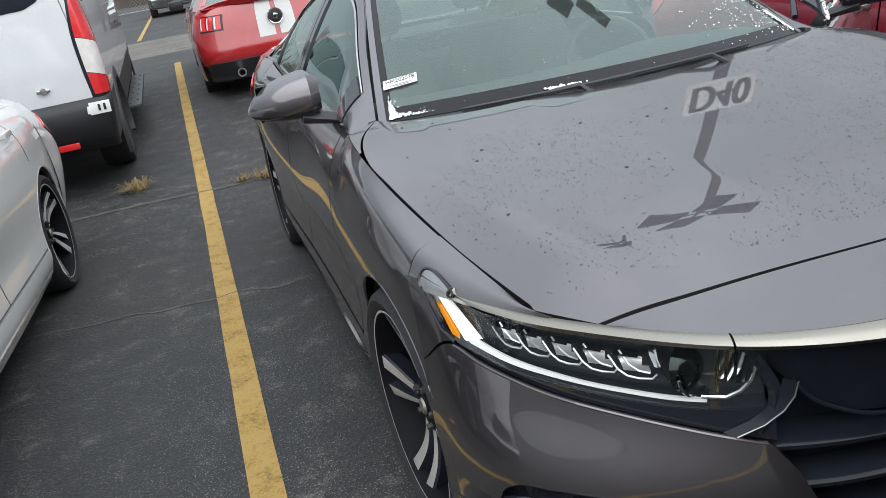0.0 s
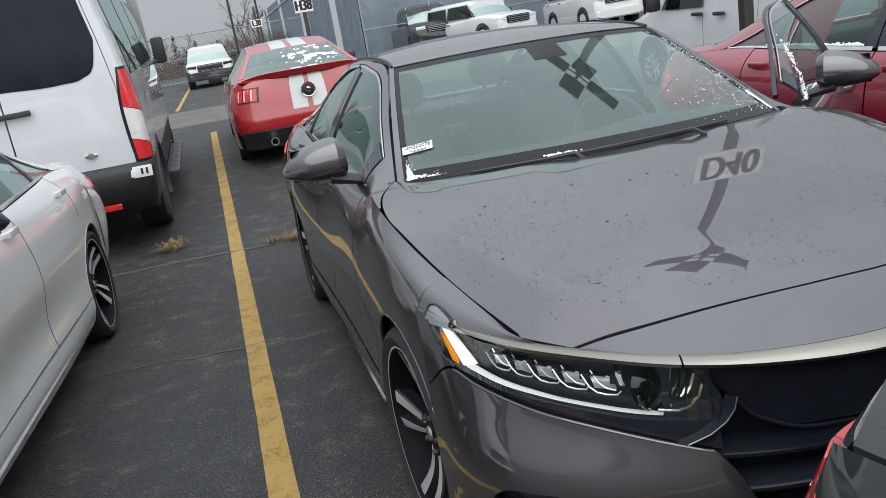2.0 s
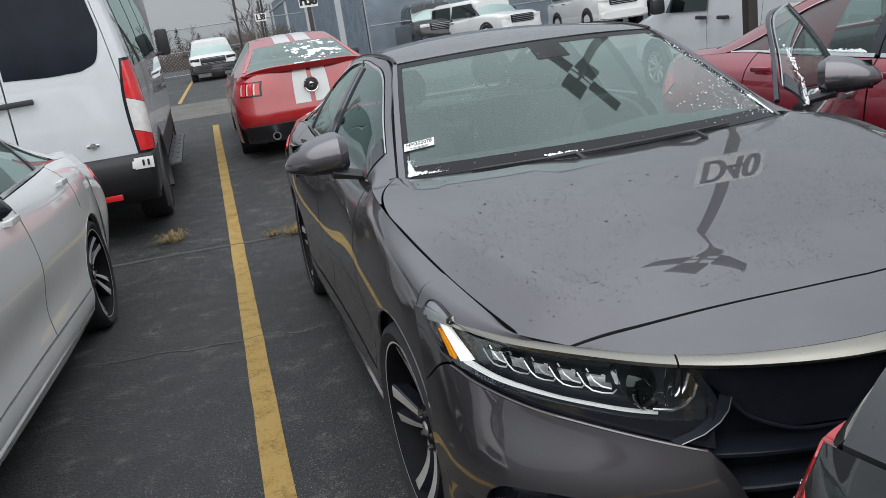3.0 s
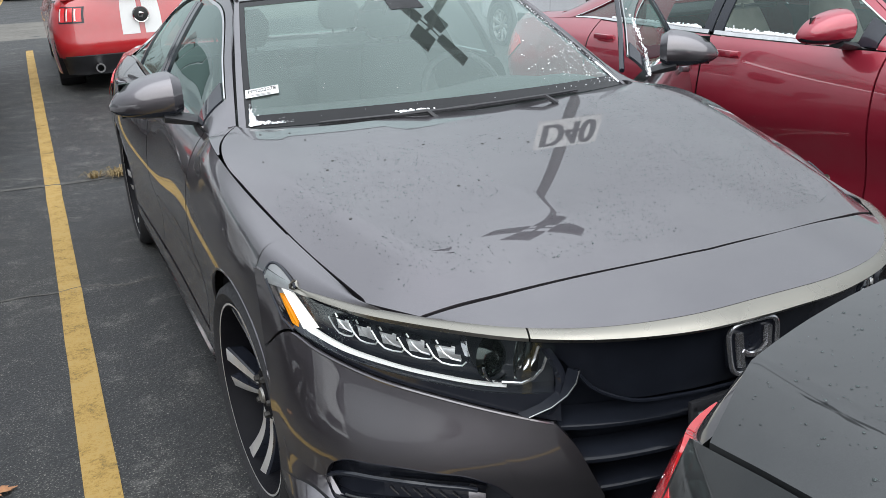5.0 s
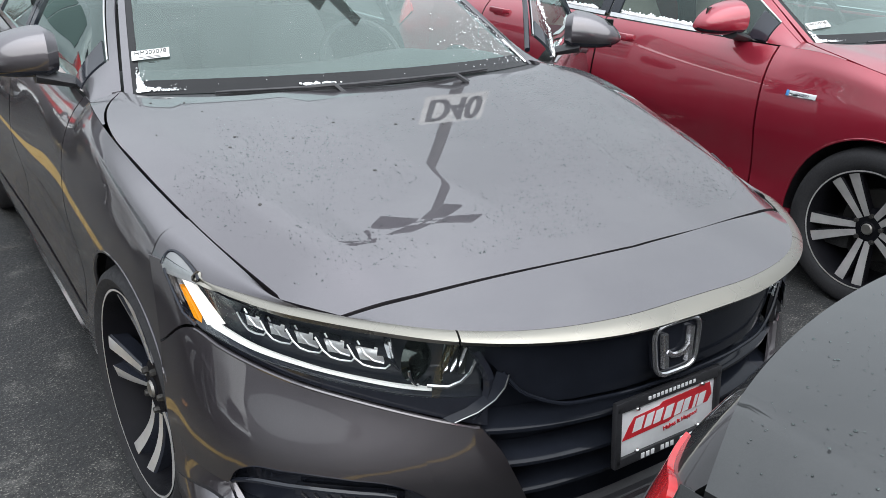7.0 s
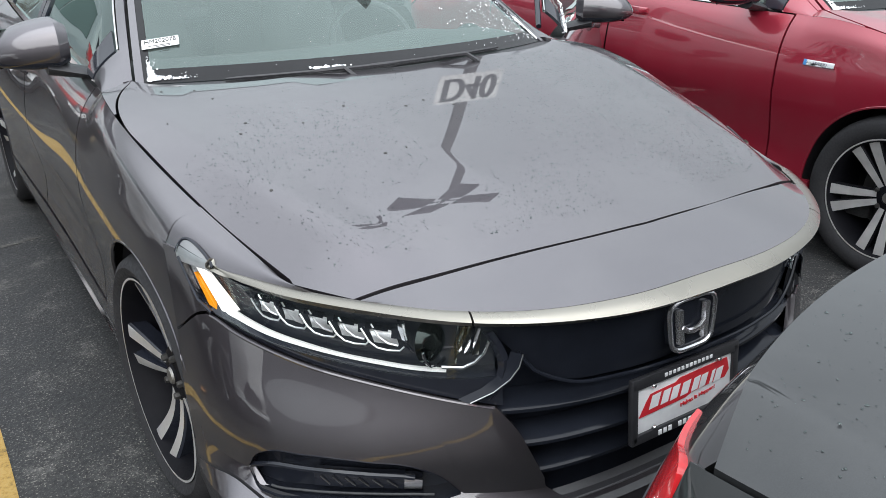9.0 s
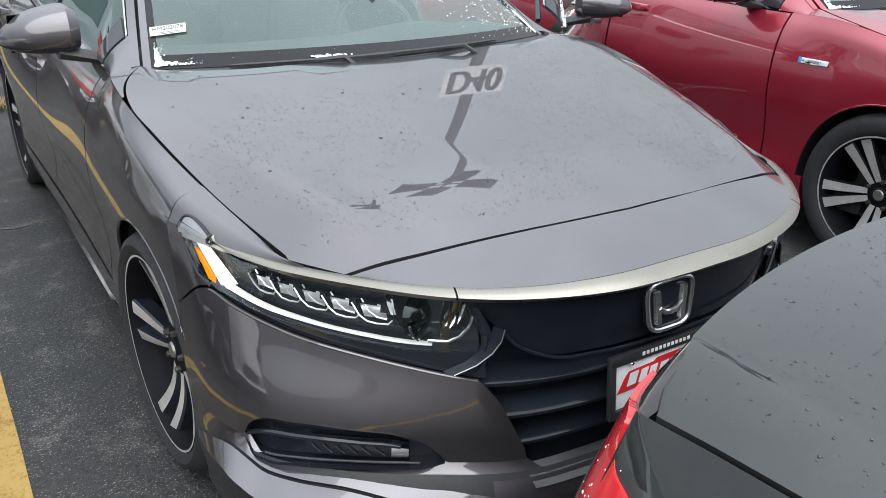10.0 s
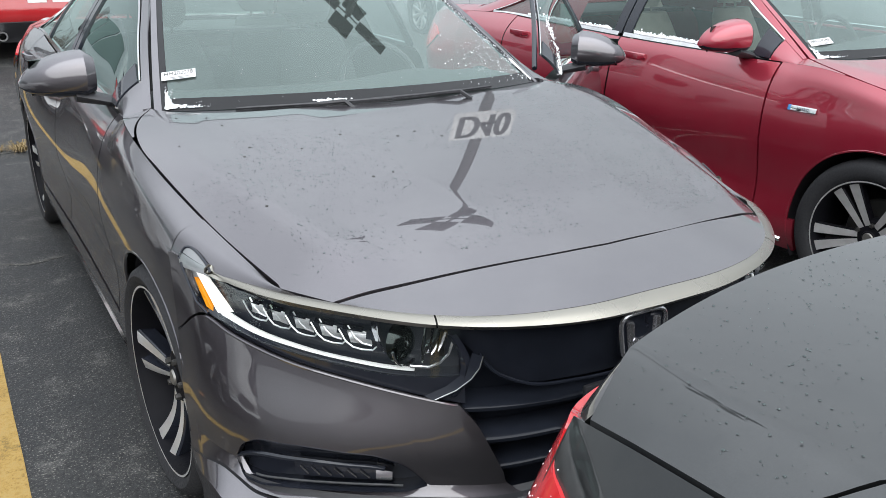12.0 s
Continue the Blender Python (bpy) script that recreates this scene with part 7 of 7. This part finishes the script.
def seam(x0, y0, x1, y1, w, seed, parts=60):
    rnd = random.Random(seed)
    s = Shell()
    P = []
    for i in range(parts):
        t = i / (parts - 1)
        x, y = x0 + (x1 - x0) * t, y0 + (y1 - y0) * t + .05 * noise.noise((x0 + t * 9, seed, 1))
        ww = w * (.5 + .8 * abs(noise.noise((t * 23, seed, 5))))
        P.append([(x, y - ww / 2, rise(y) + .003), (x, y, rise(y) + .0045), (x, y + ww / 2, rise(y) + .003)])
    s.grid(P)
    return tagged(s.put("pavement_seam", [CRACK]), "pale cracked seam across the asphalt", "crack", kind="structure")


def dust_patch(x0, y0, x1, y1, w, n, seed):
    """Pale crumbled grit along a crack: flat flecks of uneven size."""
    rnd = random.Random(seed)
    s = Shell()
    for i in range(n):
        t = rnd.random()
        x, y = x0 + (x1 - x0) * t + rnd.gauss(0, .03), y0 + (y1 - y0) * t + rnd.gauss(0, w)
        r = rnd.uniform(.0015, .005)
        ring = [(x + r * rnd.uniform(.5, 1.3) * math.cos(a), y + r * rnd.uniform(.4, 1.1) * math.sin(a), rise(y) + .0062) for a in lin(0, 5.2, 6)]
        s.add(ring, [tuple(range(6))], 0, False)
    return tagged(s.put("grit", [GRIT]), "pale grit strewn along a pavement crack", "grit", kind="stuff")


GRIT = basic("pale_grit", (0.20, 0.19, 0.17), 0.9, vary=.3, scale=40)


# ---- placing: the cars ----
main_car = sedan("sedan", pose(0, 0, -.014, 0, .9, 0), "gunmetal grey sedan with its driver's door ajar", PAINT_GREY, "sport", door_open=48, steer=3)
red_car = sedan("sedan", pose(2.80, -0.30, 0), "crimson sedan with black and silver wheels", PAINT_RED, "hybrid", leather=INTERIOR_LIGHT, wetness=.2, front=False)
white_car = sedan("sedan", pose(-3.23, 0.326, 0, 0, 0, -2.7), "pearl white sedan beside the yellow line", PAINT_WHITE, "sport", wetness=0, front=False, mirror_paint=GLOSS_BLACK)
near_car = sedan("sedan", pose(0.02, -5.30, -.014, 0, .9, 0), "charcoal sedan parked nose away, wet trunk lid", PAINT_DARK, "sport", wetness=1.0, frost=False, front=False, wet_on=("trunk",))


def stock_sticker(car, text, at=-.895, up=.235):
    """Paper slip behind the foot of the windscreen, printed with a stock number."""
    m = frame_on(top, at, up) @ pose(0, 0, .0015, 0, 0, 9)
    s = Shell()
    s.rbox(m, (.108, .042, .0012), .0004)
    slip = s.put("stock_sticker", [PAPER], car, "white stock number sticker")
    letters("print", text, .026, m @ pose(0, .007, .0012), PRINT_BLACK, slip, .80)
    s = Shell()
    for i in range(3):
        s.rbox(m @ pose(.004 * i, -.012 - .006 * i, .0012), (.07 - .02 * i, .0025, .0006), .0002)
    s.put("small_print", [PRINT_BLACK], slip)


def lamp_ice(car):
    """Ice crumbs stuck to the tail light."""
    rnd = random.Random(8)
    s = Shell()
    for i in range(60):
        q, z = rnd.gauss(.64, .05), rnd.gauss(.86, .03)
        pt = Vector(tail(-q, z))
        bead(s, pt + Vector((-.0045, .0038, .0005)), (-.7, .6, .35), rnd.uniform(.0008, .0025), .0010)
    tagged(s.put("crumbled_ice", [SNOW], car), "ice crumbs on the tail light", kind="stuff")


stock_sticker(main_car, "HM202078")
stock_sticker(red_car, "HM210245", -.87, .17)
lamp_ice(near_car)
# model badge on the red car's fender
bh = min(lin(.02, .6, 200), key=lambda h: abs(side(1.328, h)[2] - .824))
bm_ = Matrix(((0, .28, -.96, -side(1.328, bh)[0] - .005), (-1, 0, 0, 1.328), (0, .96, .28, .824), (0, 0, 0, 1)))
s = Shell()
s.rbox(bm_, (.140, .024, .005), .002)
badge = s.put("fender_badge", [CHROME], red_car, "slim chrome badge with a blue end")
s = Shell()
s.rbox(bm_ @ pose(-.063, 0, .002), (.013, .024, .005), .001)
s.put("blue_end", [basic("badge_blue", (.05, .20, .45), .3)], badge)
letters("badge_print", "HYBRID", .016, bm_ @ pose(.006, 0, .0032), basic("badge_grey", (.10, .11, .13), .4), badge, 1.12)
# snow along the feet of the red car's windows
s = Shell()
rnd = random.Random(11)
for i in range(1500):
    y = rnd.uniform(1.75, 2.50) if rnd.random() < .6 else rnd.uniform(2.68, 3.5)
    p = upper(y, .06 + abs(rnd.gauss(0, .014)), -1)
    bead(s, (p[0] - .004, p[1], p[2]), (-1, 0, .4), rnd.uniform(.002, .007), .005)
tagged(s.put("window_snow", [SNOW], red_car), "wet snow along the window sills", kind="stuff")
passenger_van(pose(-2.86, 6.25, .055, 3.0, 0, 0))
muscle_coupe(pose(-.10, 9.1, rise(9.1) - .03, 3.0, 0, 0))
compact_van(pose(5.70, 5.95, rise(6.2) - .02, 2.5, 0, 0))
boxy_car("suv", pose(-.96, 34.0, rise(34)), "white sport utility vehicle with a black nose", PAINT_WHITE, lower=PAINT_BLACK, nose_mat=PAINT_BLACK)
boxy_car("pickup", pose(7.3, 29, rise(29)), "dark grey pickup truck with ice on its screen", PAINT_DARK, L=5.6, H=1.85, belt=1.12, pickup=True)
boxy_car("suv", pose(9.4, 26.5, rise(26.5), 0, 0, 20), "white crossover with a frosted windscreen", PAINT_WHITE, H=1.66)
boxy_car("suv", pose(12.2, 24.5, rise(24.5)), "white boxy off-road vehicle with a slotted grille", PAINT_WHITE, L=4.3, H=1.85, belt=1.15, hood_len=1.25)
boxy_car("suv", pose(14.4, 24.0, rise(24)), "black crossover between parked cars", PAINT_BLACK, H=1.62)
light_pole(3.52, 5.55, 3.38, "D40", 7.5, 1.4)
sign_post(1.10, 17.5, 2.47, "H38", .40, .27)
sign_post(.99, 31.0, 2.84, "L38", .40, .27)
utility_pole(.35, 36, 9.0, .055)
utility_pole(2.2, 46, 9.0, .065)
chain_fence("chain_fence", ((-14, 42), (4.6, 44)))
chain_fence("chain_fence", ((4.7, 30), (24, 34)))
metal_shed(5.2, 33, 78, 4.3)
for i, (x, y, h) in enumerate(((-9, 72, 3.9), (-4.5, 80, 4.0), (-2.2, 76, 3.4), (2.5, 70, 5.4), (3.4, 66, 4.2), (-13, 76, 3.6), (14, 80, 8), (19, 74, 7), (24, 84, 9))):
    bare_tree(x, y, h, 20 + i)
for i, (x, y, h) in enumerate(((-3.2, 78, 3.4), (-6.5, 84, 3.2), (-5.2, 82, 2.8), (-1.4, 80, 2.9), (.6, 82, 2.6), (-7.8, 80, 2.7), (-11, 80, 3.6), (12, 84, 6), (17, 88, 7))):
    pine_tree(x, y, h, 40 + i)
brush("thicket", -40, 5, 62, 2.0, 3)
brush("thicket", 12, 60, 70, 3.0, 4)
# unseen, behind the camera: added only for what glass and paint mirror
brush("thicket", -70, 60, -52, 5.5, 9)
seam(-6, 6.0, -.9, 5.55, .10, 1)
seam(-.9, 5.55, 8, 5.3, .08, 2, 40)
seam(-2.6, 3.4, -.9, 3.1, .03, 5, 30)
dust_patch(-1.95, 6.10, -.95, 5.60, .025, 520, 3)
dust_patch(-1.35, 3.15, -.85, 3.05, .02, 60, 4)
dust_patch(-2.1, 2.6, -1.5, 2.2, .12, 60, 5)
grass_tuft(-1.84, 6.12, 160, .17, .10, 1)
grass_tuft(-.86, 5.58, 120, .15, .07, 2)
grass_tuft(-1.02, 5.62, 60, .10, .06, 3)
oak_leaf(-1.65, 1.39, 14, .185)
